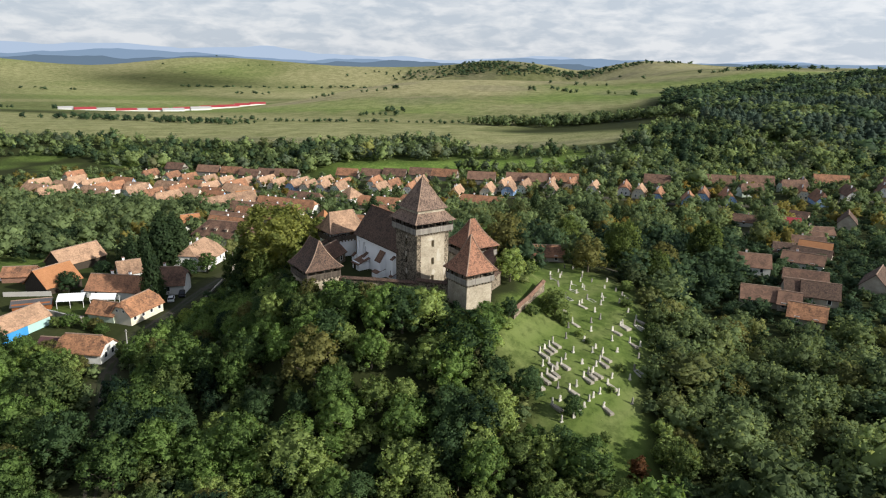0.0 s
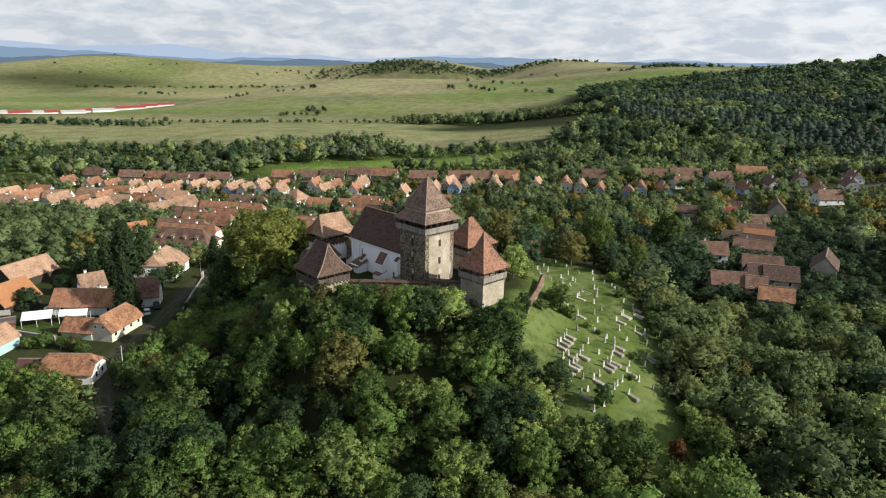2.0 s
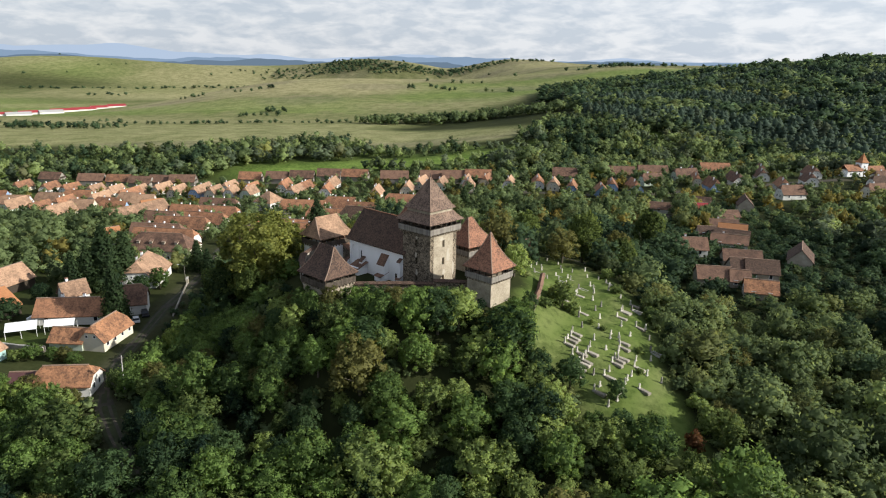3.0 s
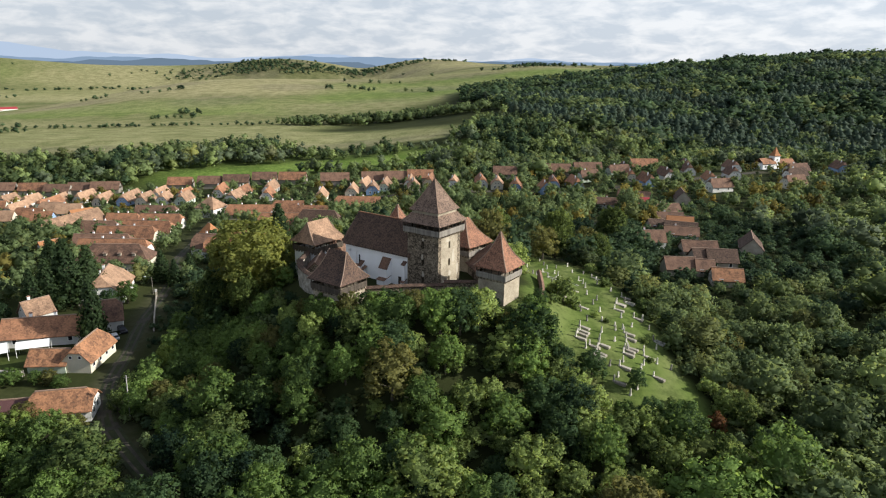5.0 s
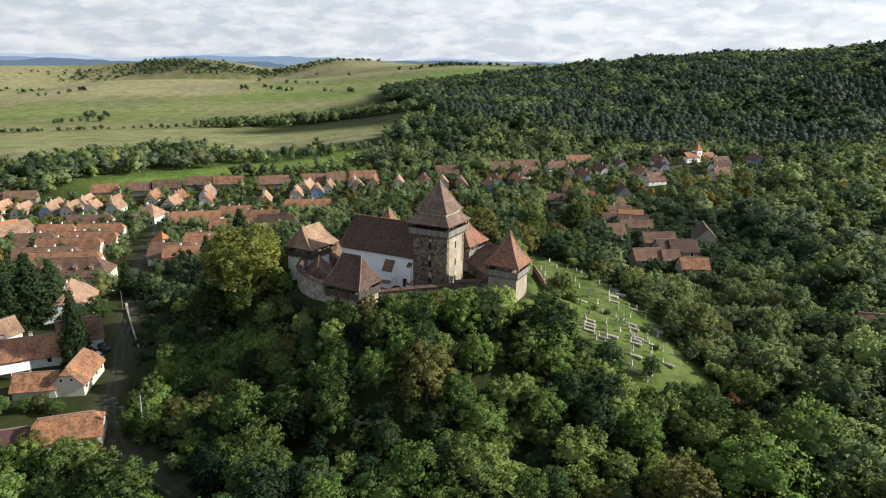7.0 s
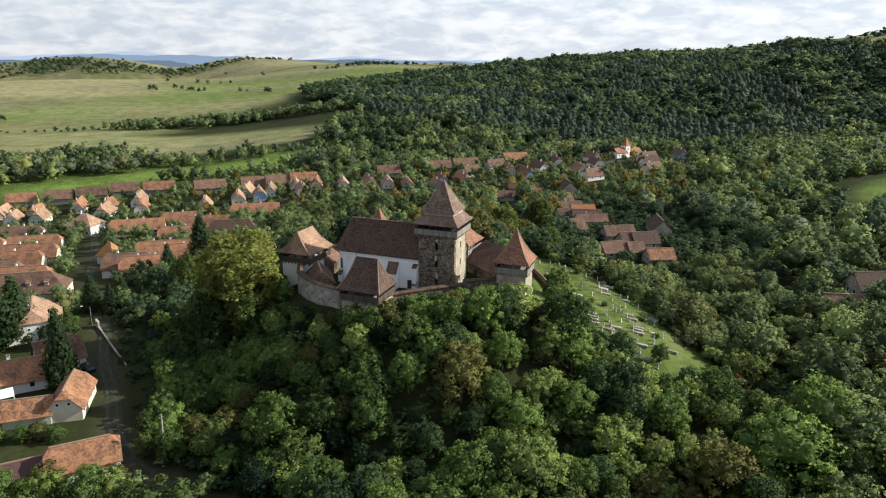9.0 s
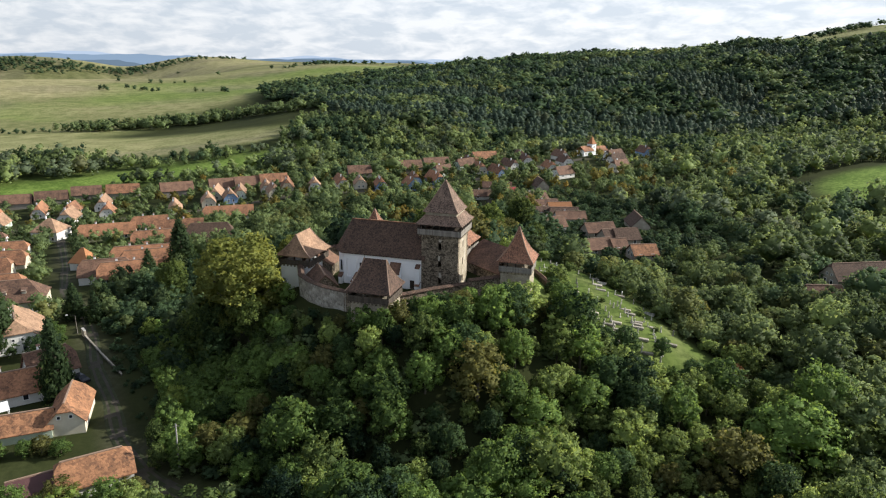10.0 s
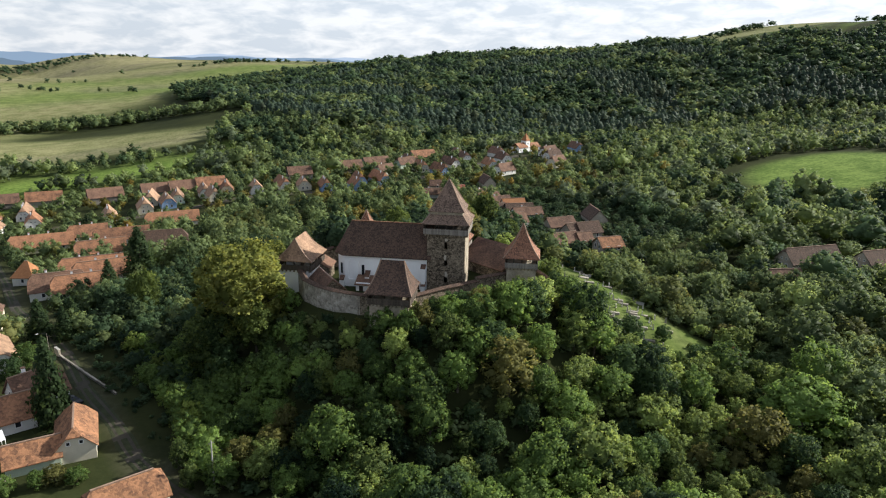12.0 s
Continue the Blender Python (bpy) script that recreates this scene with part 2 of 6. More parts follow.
CAR_BLACK = material("black_car_paint", (0.012, 0.013, 0.016), (0.022, 0.023, 0.026), 1, 4, 0.2, 0)
CAR_WHITE = material("white_car_paint", (0.60, 0.60, 0.60), (0.76, 0.76, 0.76), 1, 4, 0.25, 0)
RUBBER = material("rubber", (0.012, 0.012, 0.012), (0.030, 0.030, 0.030), 1, 6, 0.9, 0.1)


# ---- ground ----
def sm(a, b, x):
    t = np.clip((x - a) / (b - a), 0, 1)
    return t * t * (3 - 2 * t)


def ground(x, y):
    """Height of the land: a valley falling north-west, the church hill, fields beyond the stream, a wooded ridge."""
    x, y = np.asarray(x, float), np.asarray(y, float)
    v = -11.0 - 0.042 * np.clip(y - 150, 0, 360) + 0.062 * np.clip(x - 20, -260, 0) * sm(170, 440, y) + 0.035 * np.clip(x - 20, 0, 230) * sm(200, 420, y)
    v = v + 4 * sm(10, 70, x) * sm(340, 200, y) + 14 * sm(190, 380, x) * sm(460, 180, y)
    # meadow beyond the stream, a field that climbs to a crest, a broad valley to the north-west
    f = -26 + 29 * sm(-60, 210, x) * sm(1150, 760, y) - 5 * sm(-100, -500, x) - 8 * sm(720, 960, y) * sm(260, 60, x)
    f = f + 44 * sm(1000, 1750, y) * sm(-900, -250, x) - 34 * sm(1000, 1500, y) * sm(-330, -860, x)
    f = f - 62 * sm(1820, 2350, y) * sm(420, 60, x) * sm(-900, -400, x) + 34 * sm(120, 560, x) * sm(1120, 1480, y)
    z = v + (f - v) * sm(500, 640, y)
    hill = 17.0 * (1 - sm(0.42, 0.96, np.sqrt(((x + 31) / 56) ** 2 + ((y - 146) / 63) ** 2)))
    yard = 11.0 * (1 - sm(0.3, 1.0, np.sqrt(((x - 4) / 44) ** 2 + ((y - 158) / 92) ** 2)))
    z = z + np.maximum(hill, yard) + 0.12 * np.minimum(hill, yard)
    d, s = (x - 740) * 0.69 + (y - 900) * 0.72, (x - 740) * 0.72 - (y - 900) * 0.69
    top = 8 + 62 * sm(-760, 60, s) + 66 * sm(0, 620, s) + 15 * sm(0, 350, d) * sm(-50, 500, s)
    z = z + np.maximum(top - z, 0) * sm(-560, -20, d) * sm(-1100, -420, s)
    # far hills
    z = z + 124 * np.exp(-(((x + 1660) / 560) ** 2 + ((y - 3150) / 420) ** 2)) + 36 * np.exp(-(((x + 1050) / 420) ** 2 + ((y - 3300) / 300) ** 2))
    z = z + 116 * np.exp(-(((x + 2750) / 640) ** 2 + ((y - 2750) / 460) ** 2)) + 116 * np.exp(-(((x + 300) / 620) ** 2 + ((y - 3250) / 380) ** 2))
    z = z - 30 * sm(3700, 4400, y)
    return z


def height(x, y):
    return float(ground(x, y))


ROAD = [(-60, 64), (-74, 89), (-86, 107), (-93, 119), (-97, 134), (-98, 151), (-100, 171), (-100.5, 194), (-103, 227), (-107, 246), (-108, 300), (-112, 380), (-118, 405)]
STREET = [(-280, 452), (-200, 436), (-118, 405), (-40, 392), (20, 398), (90, 370), (170, 392), (250, 410)]
LANE = [(18, 205), (40, 214), (52, 222), (62, 262), (90, 300), (110, 345)]


def off_line(x, y, line):
    """Distance from points to a polyline."""
    best = np.full(np.shape(x), 1e9)
    for (ax, ay), (bx, by) in zip(line, line[1:]):
        t = np.clip(((x - ax) * (bx - ax) + (y - ay) * (by - ay)) / ((bx - ax) ** 2 + (by - ay) ** 2), 0, 1)
        best = np.minimum(best, np.hypot(x - ax - t * (bx - ax), y - ay - t * (by - ay)))
    return best


GRAVEYARD = [(-9, 133), (-11, 120), (-4, 110), (4, 98), (15, 89), (22, 92), (20, 112), (25, 130), (26, 160), (18, 178), (4, 190), (-4, 186), (-2, 160), (-3, 142)]


def inside(x, y, poly):
    x, y = np.asarray(x, float), np.asarray(y, float)
    hit = np.zeros(np.shape(x), bool)
    for (ax, ay), (bx, by) in zip(poly, poly[1:] + poly[:1]):
        if ay != by:
            hit ^= ((ay > y) != (by > y)) & (x < (bx - ax) * (y - ay) / (by - ay) + ax)
    return hit


def mesh_of(name, verts, faces):
    me = bpy.data.meshes.new(name)
    me.from_pydata([tuple(v) for v in verts], [], [tuple(f) for f in faces])
    me.update()
    return me


def big_mesh(name, verts, size, normals=None):
    """A mesh of separate faces with `size` corners each, from one array of corners, shaded by the given normals."""
    n = len(verts)
    me = bpy.data.meshes.new(name)
    me.vertices.add(n)
    me.vertices.foreach_set("co", np.asarray(verts, np.float32).ravel())
    me.loops.add(n)
    me.loops.foreach_set("vertex_index", np.arange(n, dtype=np.int32))
    me.polygons.add(n // size)
    me.polygons.foreach_set("loop_start", np.arange(0, n, size, dtype=np.int32))
    me.polygons.foreach_set("loop_total", np.full(n // size, size, np.int32))
    me.update(calc_edges=True)
    if normals is not None:
        me.polygons.foreach_set("use_smooth", np.ones(n // size, bool))
        me.normals_split_custom_set_from_vertices(np.asarray(normals, np.float32).tolist())
    return me


def axis(lo, hi, near_lo, near_hi, step, grow):
    out = list(np.arange(near_lo, near_hi + 0.1, step))
    s, v = step, near_hi
    while v < hi:
        s *= grow
        v = min(v + s, hi)
        out.append(v)
    s, v = step, near_lo
    while v > lo:
        s *= grow
        v = max(v - s, lo)
        out.insert(0, v)
    return np.array(out)


def build_ground():
    gx, gy = axis(-4600, 4600, -190, 190, 4.0, 1.045), axis(-1500, 4650, 70, 320, 4.0, 1.026)
    X, Y = np.meshgrid(gx, gy)
    Z = ground(X, Y)
    rough = np.array([noise.noise((x * 0.03, y * 0.03, 0)) for x, y in zip(X.ravel(), Y.ravel())]).reshape(X.shape)
    far = np.array([noise.noise((x * 0.0022, y * 0.0022, 5)) for x, y in zip(X.ravel(), Y.ravel())]).reshape(X.shape)
    Z = Z + 0.35 * rough * sm(0.2, 0.8, np.hypot((X + 27) / 60, (Y - 142) / 60)) + 9 * far * sm(1300, 2600, np.hypot(X, Y))
    ny, nx = X.shape
    idx = np.arange(nx * ny).reshape(ny, nx)
    quads = np.stack([idx[:-1, :-1], idx[:-1, 1:], idx[1:, 1:], idx[1:, :-1]], -1).reshape(-1, 4)
    me = bpy.data.meshes.new("ground")
    me.from_pydata(np.stack([X, Y, Z], -1).reshape(-1, 3).tolist(), [], quads.tolist())
    # what grows where: red = dry grass, green = bare earth, blue = fresh pasture
    dry = np.zeros_like(X)
    fresh = np.exp(-(((Y - 562 - 0.10 * X) / 26) ** 2)) * sm(-220, -150, X) * sm(110, 30, X)
    fresh = np.maximum(fresh, sm(0.9, 0.6, np.hypot((X - 300) / 82, (Y - 195) / 56)))
    fresh = np.maximum(fresh, inside(X, Y, GRAVEYARD) * 0.52)
    dry = np.maximum(dry, 0.28 * np.exp(-(((X + 6) / 6) ** 2 + ((Y - 113) / 9) ** 2)))
    fresh = np.maximum(fresh, 0.6 * np.exp(-(((X + 168) / 16) ** 2 + ((Y - 184) / 12) ** 2)))
    fresh = np.maximum(fresh, 0.40 * np.exp(-(((X + 127) / 7) ** 2 + ((Y - 146) / 5) ** 2)) + 0.05 * np.exp(-(((X + 114) / 9) ** 2 + ((Y - 133) / 6) ** 2)))
    dry = np.maximum(dry, inside(X, Y, GRAVEYARD) * 0.16 * sm(0.0, 0.8, np.sin(X * 0.55 + 2 * np.sin(Y * 0.21))))
    dry = np.maximum(dry, 0.05 * np.exp(-(((X + 117) / 9) ** 2 + ((Y - 132) / 5) ** 2)))
    # farmland: the meadow by the stream, the climbing field with its straw-coloured crest and green strips, valley pasture, rough hills
    wave = 40 * np.sin(X / 170 + 0.6) + 70 * rough
    meadow = sm(625, 660, Y + 30 * rough) * sm(1010, 960, Y)
    climb = sm(960, 1010, Y) * sm(-900, -600, X)
    crest = sm(1330, 1430, Y + wave - 0.12 * X) * sm(40, -120, X - 0.1 * (Y - 1400)) * climb
    strip = sm(1180, 1240, Y + wave) * sm(1660, 1600, Y + wave) * sm(-160, -40, X) * climb + sm(1090, 1130, Y + wave) * sm(1330, 1270, Y + wave) * sm(-60, -190, X) * climb
    low = sm(-560, -780, X) * sm(1000, 1100, Y)
    hills = sm(1900, 2300, Y)
    dry = np.maximum(dry, np.maximum(meadow * (0.60 + 0.20 * rough), climb * np.clip(0.58 + 0.45 * crest - 0.30 * strip + 0.15 * np.sin(Y / 45 + X / 300), 0, 0.97)) * (1 - hills))
    fresh = np.maximum(fresh, np.maximum(meadow * 0.55, climb * np.clip(0.4 + 0.4 * strip - 0.3 * crest, 0, 1)) * (1 - hills))
    fresh = np.maximum(fresh, low * (0.62 + 0.25 * np.sin(Y / 130 + X / 190)))
    dry = np.maximum(dry, low * (0.25 + 0.3 * sm(0.2, 0.7, np.sin(Y / 80 - X / 260))))
    dry = np.maximum(dry, hills * np.clip(0.66 + 0.32 * np.sin(X / 190 + 2 * far) + 0.3 * rough, 0.1, 0.9))
    fresh = np.maximum(fresh, hills * 0.22)
    # cloud shadow on the far hills, painted by thinning the bright covers
    cloud_shade = 1.1 * np.exp(-(((X + 1560) / 620) ** 2 + ((Y - 2640) / 190) ** 2)) + np.exp(-(((X + 2500) / 500) ** 2 + ((Y - 2250) / 160) ** 2))
    cloud_shade = np.clip(cloud_shade, 0, 1)
    dry, fresh = dry * (1 - 0.8 * cloud_shade), fresh * (1 - 0.85 * cloud_shade)
    crop = sm(0.2, 0.6, np.sin(X / 75 + Y / 160) * np.sin(Y / 58 - X / 240))
    rd, rs = (X - 740) * 0.69 + (Y - 900) * 0.72, (X - 740) * 0.72 - (Y - 900) * 0.69
    under = sm(-620, -560, rd) * sm(20, -40, rd + 170 * sm(100, 420, rs)) * sm(-640, -540, rs)
    dry, fresh = dry * (1 - under), fresh * (1 - under)
    fresh = np.maximum(fresh, 0.5 * sm(430, 470, Y) * sm(640, 600, Y) * sm(0.35, 0.6, rough + 0.4))
    bare = 0.5 * crop * sm(1150, 1300, Y) * (1 - low) + 0.6 * sm(640, 655, Y) * sm(700, 670, Y + 30 * rough) * sm(-420, -300, X) * sm(120, 0, X)
    earth = np.maximum(0.25 * sm(3.5, 1.4, off_line(X, Y, ROAD)), 0.5 * np.maximum(sm(5, 3, off_line(X, Y, STREET)), 0.3 * sm(5, 3, off_line(X, Y, LANE))))
    earth = np.maximum(earth, 0.5 * sm(0.55, 0.8, rough) * sm(520, 620, Y) * sm(720, 640, Y))
    earth = np.maximum(earth, 0.6 * bare)
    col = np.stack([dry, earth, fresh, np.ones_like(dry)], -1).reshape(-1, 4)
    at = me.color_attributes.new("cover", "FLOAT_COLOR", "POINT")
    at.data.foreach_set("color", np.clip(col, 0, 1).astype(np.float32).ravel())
    me.polygons.foreach_set("use_smooth", np.ones(len(me.polygons), bool))
    ob = new("ground", me)
    me.materials.append(ground_material())
    return tagged(ob, "rolling green pasture, dry fields and earth tracks", "ground", kind="structure")


def ground_material():
    m = material("land", (0.016, 0.021, 0.009), (0.046, 0.053, 0.019), 0.06, 0.9, 0.95, 0.5, bump_scale=1.6, broad=60)
    nt = m.node_tree
    bsdf = nt.nodes["Principled BSDF"]
    base = bsdf.inputs["Base Color"].links[0].from_socket
    at = nt.nodes.new("ShaderNodeAttribute")
    at.attribute_name = "cover"
    sep = nt.nodes.new("ShaderNodeSeparateColor")
    nt.links.new(at.outputs["Color"], sep.inputs[0])
    tc = nt.nodes.new("ShaderNodeTexCoord")
    grain = nt.nodes.new("ShaderNodeTexNoise")
    grain.inputs["Scale"].default_value, grain.inputs["Detail"].default_value, grain.inputs["Roughness"].default_value = 0.05, 12, 0.68
    nt.links.new(tc.outputs["Object"], grain.inputs["Vector"])
    tufts = nt.nodes.new("ShaderNodeTexNoise")
    tufts.inputs["Scale"].default_value, tufts.inputs["Detail"].default_value, tufts.inputs["Roughness"].default_value = 0.45, 8, 0.7
    nt.links.new(tc.outputs["Object"], tufts.inputs["Vector"])
    both = nt.nodes.new("ShaderNodeMix")
    both.inputs[0].default_value = 0.55
    nt.links.new(grain.outputs["Fac"], both.inputs[2])
    nt.links.new(tufts.outputs["Fac"], both.inputs[3])

    def layer(below, amount, low, high):
        tone = nt.nodes.new("ShaderNodeValToRGB")
        tone.color_ramp.elements[0].position, tone.color_ramp.elements[0].color = 0.445, (*low, 1)
        tone.color_ramp.elements[1].position, tone.color_ramp.elements[1].color = 0.555, (*high, 1)
        nt.links.new(both.outputs[0], tone.inputs[0])
        mx = nt.nodes.new("ShaderNodeMixRGB")
        nt.links.new(amount, mx.inputs[0])
        nt.links.new(below, mx.inputs[1])
        nt.links.new(tone.outputs[0], mx.inputs[2])
        return mx.outputs[0]

    c = layer(base, sep.outputs[2], (0.082, 0.132, 0.026), (0.172, 0.240, 0.056))
    c = layer(c, sep.outputs[0], (0.190, 0.182, 0.084), (0.345, 0.310, 0.170))
    c = layer(c, sep.outputs[1], (0.095, 0.080, 0.060), (0.170, 0.146, 0.115))
    nt.links.new(c, bsdf.inputs["Base Color"])
    bsdf.inputs["Specular IOR Level"].default_value = 0.03
    return m


build_ground()


def lane_strip(name, line, wide, mat, words, crown=None):
    """A worn track laid over the land, with a raised crown between its ruts."""
    pts = []
    for i in range(len(line) - 1):
        p = [np.array(line[min(max(k, 0), len(line) - 1)], float) for k in range(i - 1, i + 3)]
        for f in np.arange(0, 1, 0.1):
            pts.append(0.5 * (2 * p[1] + (p[2] - p[0]) * f + (2 * p[0] - 5 * p[1] + 4 * p[2] - p[3]) * f * f + (3 * p[1] - p[0] - 3 * p[2] + p[3]) * f ** 3))
    pts = np.array(pts)
    way = np.gradient(pts, axis=0)
    way /= np.linalg.norm(way, axis=1)[:, None]
    verts, faces = [], []
    across = ((-1.0, 0.02), (-0.62, 0.16), (-0.3, 0.10), (0, 0.20), (0.3, 0.10), (0.62, 0.16), (1.0, 0.02))
    for i, (q, d) in enumerate(zip(pts, way)):
        w = wide / 2 * (1 + 0.22 * noise.noise((i * 0.21, wide, 3)))
        for u, lift in across:
            x, y = q[0] - d[1] * u * w, q[1] + d[0] * u * w
            verts.append((x, y, height(x, y) + lift))
    n = len(across)
    for i in range(len(pts) - 1):
        for k in range(n - 1):
            faces.append((i * n + k, i * n + k + 1, (i + 1) * n + k + 1, (i + 1) * n + k))
    me = mesh_of(name, verts, [f[::-1] for f in faces])
    me.polygons.foreach_set("use_smooth", np.ones(len(me.polygons), bool))
    me.materials.append(mat)
    if crown:
        me.materials.append(crown)
        for i, p in enumerate(me.polygons):
            p.material_index = 1 if i % (n - 1) in (0, 2, 3, n - 2) and noise.noise((i * 0.07, 2, 8)) > -0.22 else 0
    return tagged(new(name, me), words, "road", kind="structure")


TRACK = material("worn_track", (0.024, 0.022, 0.016), (0.082, 0.071, 0.054), 0.7, 5, 0.95, 0.5, broad=4)
VERGE = material("trodden_grass", (0.014, 0.020, 0.008), (0.048, 0.056, 0.022), 0.9, 6, 0.95, 0.6, broad=3)
lane_strip("road", ROAD, 3.3, TRACK, "worn earth lane with two ruts below the church hill", VERGE)
lane_strip("road_east", LANE, 3.0, TRACK, "earth lane between the eastern farms")
lane_strip("road_street", STREET, 5.5, TRACK, "village street between two rows of houses")


# ---- far mountains: a plain glowing backdrop, distance haze put into its blue ----
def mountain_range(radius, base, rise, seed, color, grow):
    m = bpy.data.materials.new("far_haze_glow")
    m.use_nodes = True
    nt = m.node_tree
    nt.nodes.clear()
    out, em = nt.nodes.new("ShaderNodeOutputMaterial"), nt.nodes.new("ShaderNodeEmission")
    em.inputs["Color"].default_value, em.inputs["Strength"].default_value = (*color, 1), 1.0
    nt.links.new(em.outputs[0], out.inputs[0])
    verts, faces, n = [], [], 400
    for i in range(n + 1):
        a = radians(-10 + 220 * i / n)
        h = base + rise * (0.5 + noise.fractal((math.cos(a) * grow + seed, math.sin(a) * grow, seed), 0.9, 2.0, 5))
        x, y = radius * math.cos(a), radius * math.sin(a)
        verts += [(x, y, -150), (x, y, max(h, 5)), (x * 1.01, y * 1.01, max(h, 5) - 4), (x * 1.01, y * 1.01, -150)]
    for i in range(n):
        for k in range(4):
            faces.append((4 * i + k, 4 * i + 4 + k, 4 * i + 4 + (k + 1) % 4, 4 * i + (k + 1) % 4))
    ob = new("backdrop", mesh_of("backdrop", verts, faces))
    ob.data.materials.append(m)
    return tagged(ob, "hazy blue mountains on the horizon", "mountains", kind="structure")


# the further the range, the paler its painted haze
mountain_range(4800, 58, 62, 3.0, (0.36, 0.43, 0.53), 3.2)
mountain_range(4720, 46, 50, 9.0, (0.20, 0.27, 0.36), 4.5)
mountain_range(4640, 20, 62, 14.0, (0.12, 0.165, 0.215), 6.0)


# ---- builders ----
class Shape:
    """Gathers corners and faces of one mesh."""

    def __init__(self):
        self.v, self.f = [], []

    def add(self, verts, faces):
        n = len(self.v)
        self.v += [tuple(p) for p in verts]
        self.f += [tuple(i + n for i in face) for face in faces]
        return self

    def box(self, x, y, z, sx, sy, sz, rz=0.0, taper=1.0):
        """A box standing on z, its centre at x, y."""
        c, s = math.cos(radians(rz)), math.sin(radians(rz))
        pts = []
        for k, h in ((1.0, 0.0), (taper, sz)):
            for a, b in ((-1, -1), (1, -1), (1, 1), (-1, 1)):
                px, py = a * sx / 2 * k, b * sy / 2 * k
                pts.append((x + c * px - s * py, y + s * px + c * py, z + h))
        return self.add(pts, [(3, 2, 1, 0), (4, 5, 6, 7), (0, 1, 5, 4), (1, 2, 6, 5), (2, 3, 7, 6), (3, 0, 4, 7)])

    def rings(self, levels, x=0.0, y=0.0):
        """Rectangles (half length, half width, z), skinned from the lowest to the highest, closed at both ends."""
        pts, faces = [], []
        for hx, hy, z in levels:
            pts += [(x - hx, y - hy, z), (x + hx, y - hy, z), (x + hx, y + hy, z), (x - hx, y + hy, z)]
        for i in range(len(levels) - 1):
            for k in range(4):
                faces.append((4 * i + k, 4 * i + (k + 1) % 4, 4 * i + 4 + (k + 1) % 4, 4 * i + 4 + k))
        n = 4 * len(levels)
        return self.add(pts, faces + [(3, 2, 1, 0), (n - 4, n - 3, n - 2, n - 1)])

    def shell(self, verts, faces, thick):
        """A sheet with thickness straight down and closed rims."""
        n = len(verts)
        low = [(x, y, z - thick) for x, y, z in verts]
        edges = {}
        for face in faces:
            for a, b in zip(face, face[1:] + face[:1]):
                edges[(a, b)] = True
        rims = [(b, a, a + n, b + n) for a, b in edges if (b, a) not in edges]
        return self.add(list(verts) + low, list(faces) + [tuple(i + n for i in reversed(f)) for f in faces] + rims)

    def prism(self, poly, z0, z1):
        n = len(poly)
        return self.add([(x, y, z0) for x, y in poly] + [(x, y, z1) for x, y in poly],
                        [tuple(reversed(range(n))), tuple(range(n, 2 * n))] + [(i, (i + 1) % n, n + (i + 1) % n, n + i) for i in range(n)])

    def tube(self, path, radii, sides=6):
        pts, faces = [], []
        for (x, y, z), r in zip(path, radii):
            for k in range(sides):
                a = 2 * math.pi * k / sides
                pts.append((x + r * math.cos(a), y + r * math.sin(a), z))
        for i in range(len(path) - 1):
            for k in range(sides):
                faces.append((i * sides + k, i * sides + (k + 1) % sides, (i + 1) * sides + (k + 1) % sides, (i + 1) * sides + k))
        n = len(pts)
        return self.add(pts, faces + [tuple(reversed(range(sides))), tuple(range(n - sides, n))])

    def panel(self, x0, x1, y0, y1, z0, z1, holes):
        """A wall along x from y0 to y1 thick, pierced by holes (centre, width, bottom, top, arched)."""
        edge = x0
        for c, w, b, t, arched in sorted(holes):
            a, e = c - w / 2, c + w / 2
            if a > edge + 1e-4:
                self.slab(edge, a, y0, y1, z0, z1)
            same = [h for h in holes if abs(h[0] - c) < 1e-4]
            if (c, w, b, t, arched) == sorted(same)[0]:
                level = z0
                for _, _, hb, ht, ar in sorted(same, key=lambda h: h[2]):
                    if hb > level:
                        self.slab(a, e, y0, y1, level, hb)
                    level = ht
                    if ar:
                        n = 8
                        for i in range(n):
                            xa, xb = a + w * i / n, a + w * (i + 1) / n
                            xm = abs((xa + xb) / 2 - c)
                            self.slab(xa, xb, y0, y1, ht - w / 2 + math.sqrt(max((w / 2) ** 2 - xm ** 2, 0)), ht + 0.02)
                        level = ht + 0.02
                self.slab(a, e, y0, y1, level, z1)
            edge = max(edge, e)
        self.slab(edge, x1, y0, y1, z0, z1)
        return self

    def slab(self, x0, x1, y0, y1, z0, z1):
        return self.box((x0 + x1) / 2, (y0 + y1) / 2, z0, x1 - x0, y1 - y0, z1 - z0)

    def mesh(self, name):
        me = mesh_of(name, self.v, self.f)
        bm = bmesh.new()
        bm.from_mesh(me)
        bmesh.ops.recalc_face_normals(bm, faces=bm.faces[:])
        bm.to_mesh(me)
        bm.free()
        return me


def turned(shape, rz, x=0.0, y=0.0):
    c, s = math.cos(radians(rz)), math.sin(radians(rz))
    shape.v = [(x + c * a - s * b, y + s * a + c * b, h) for a, b, h in shape.v]
    return shape


def part(name, shape, mat, parent, label="", at=None):
    me = shape.mesh(name) if isinstance(shape, Shape) else shape
    if not me.materials:
        me.materials.append(mat)
    ob = new(name, me)
    ob.parent = parent
    if at is not None:
        ob.matrix_basis = at
    return tagged(ob, label)


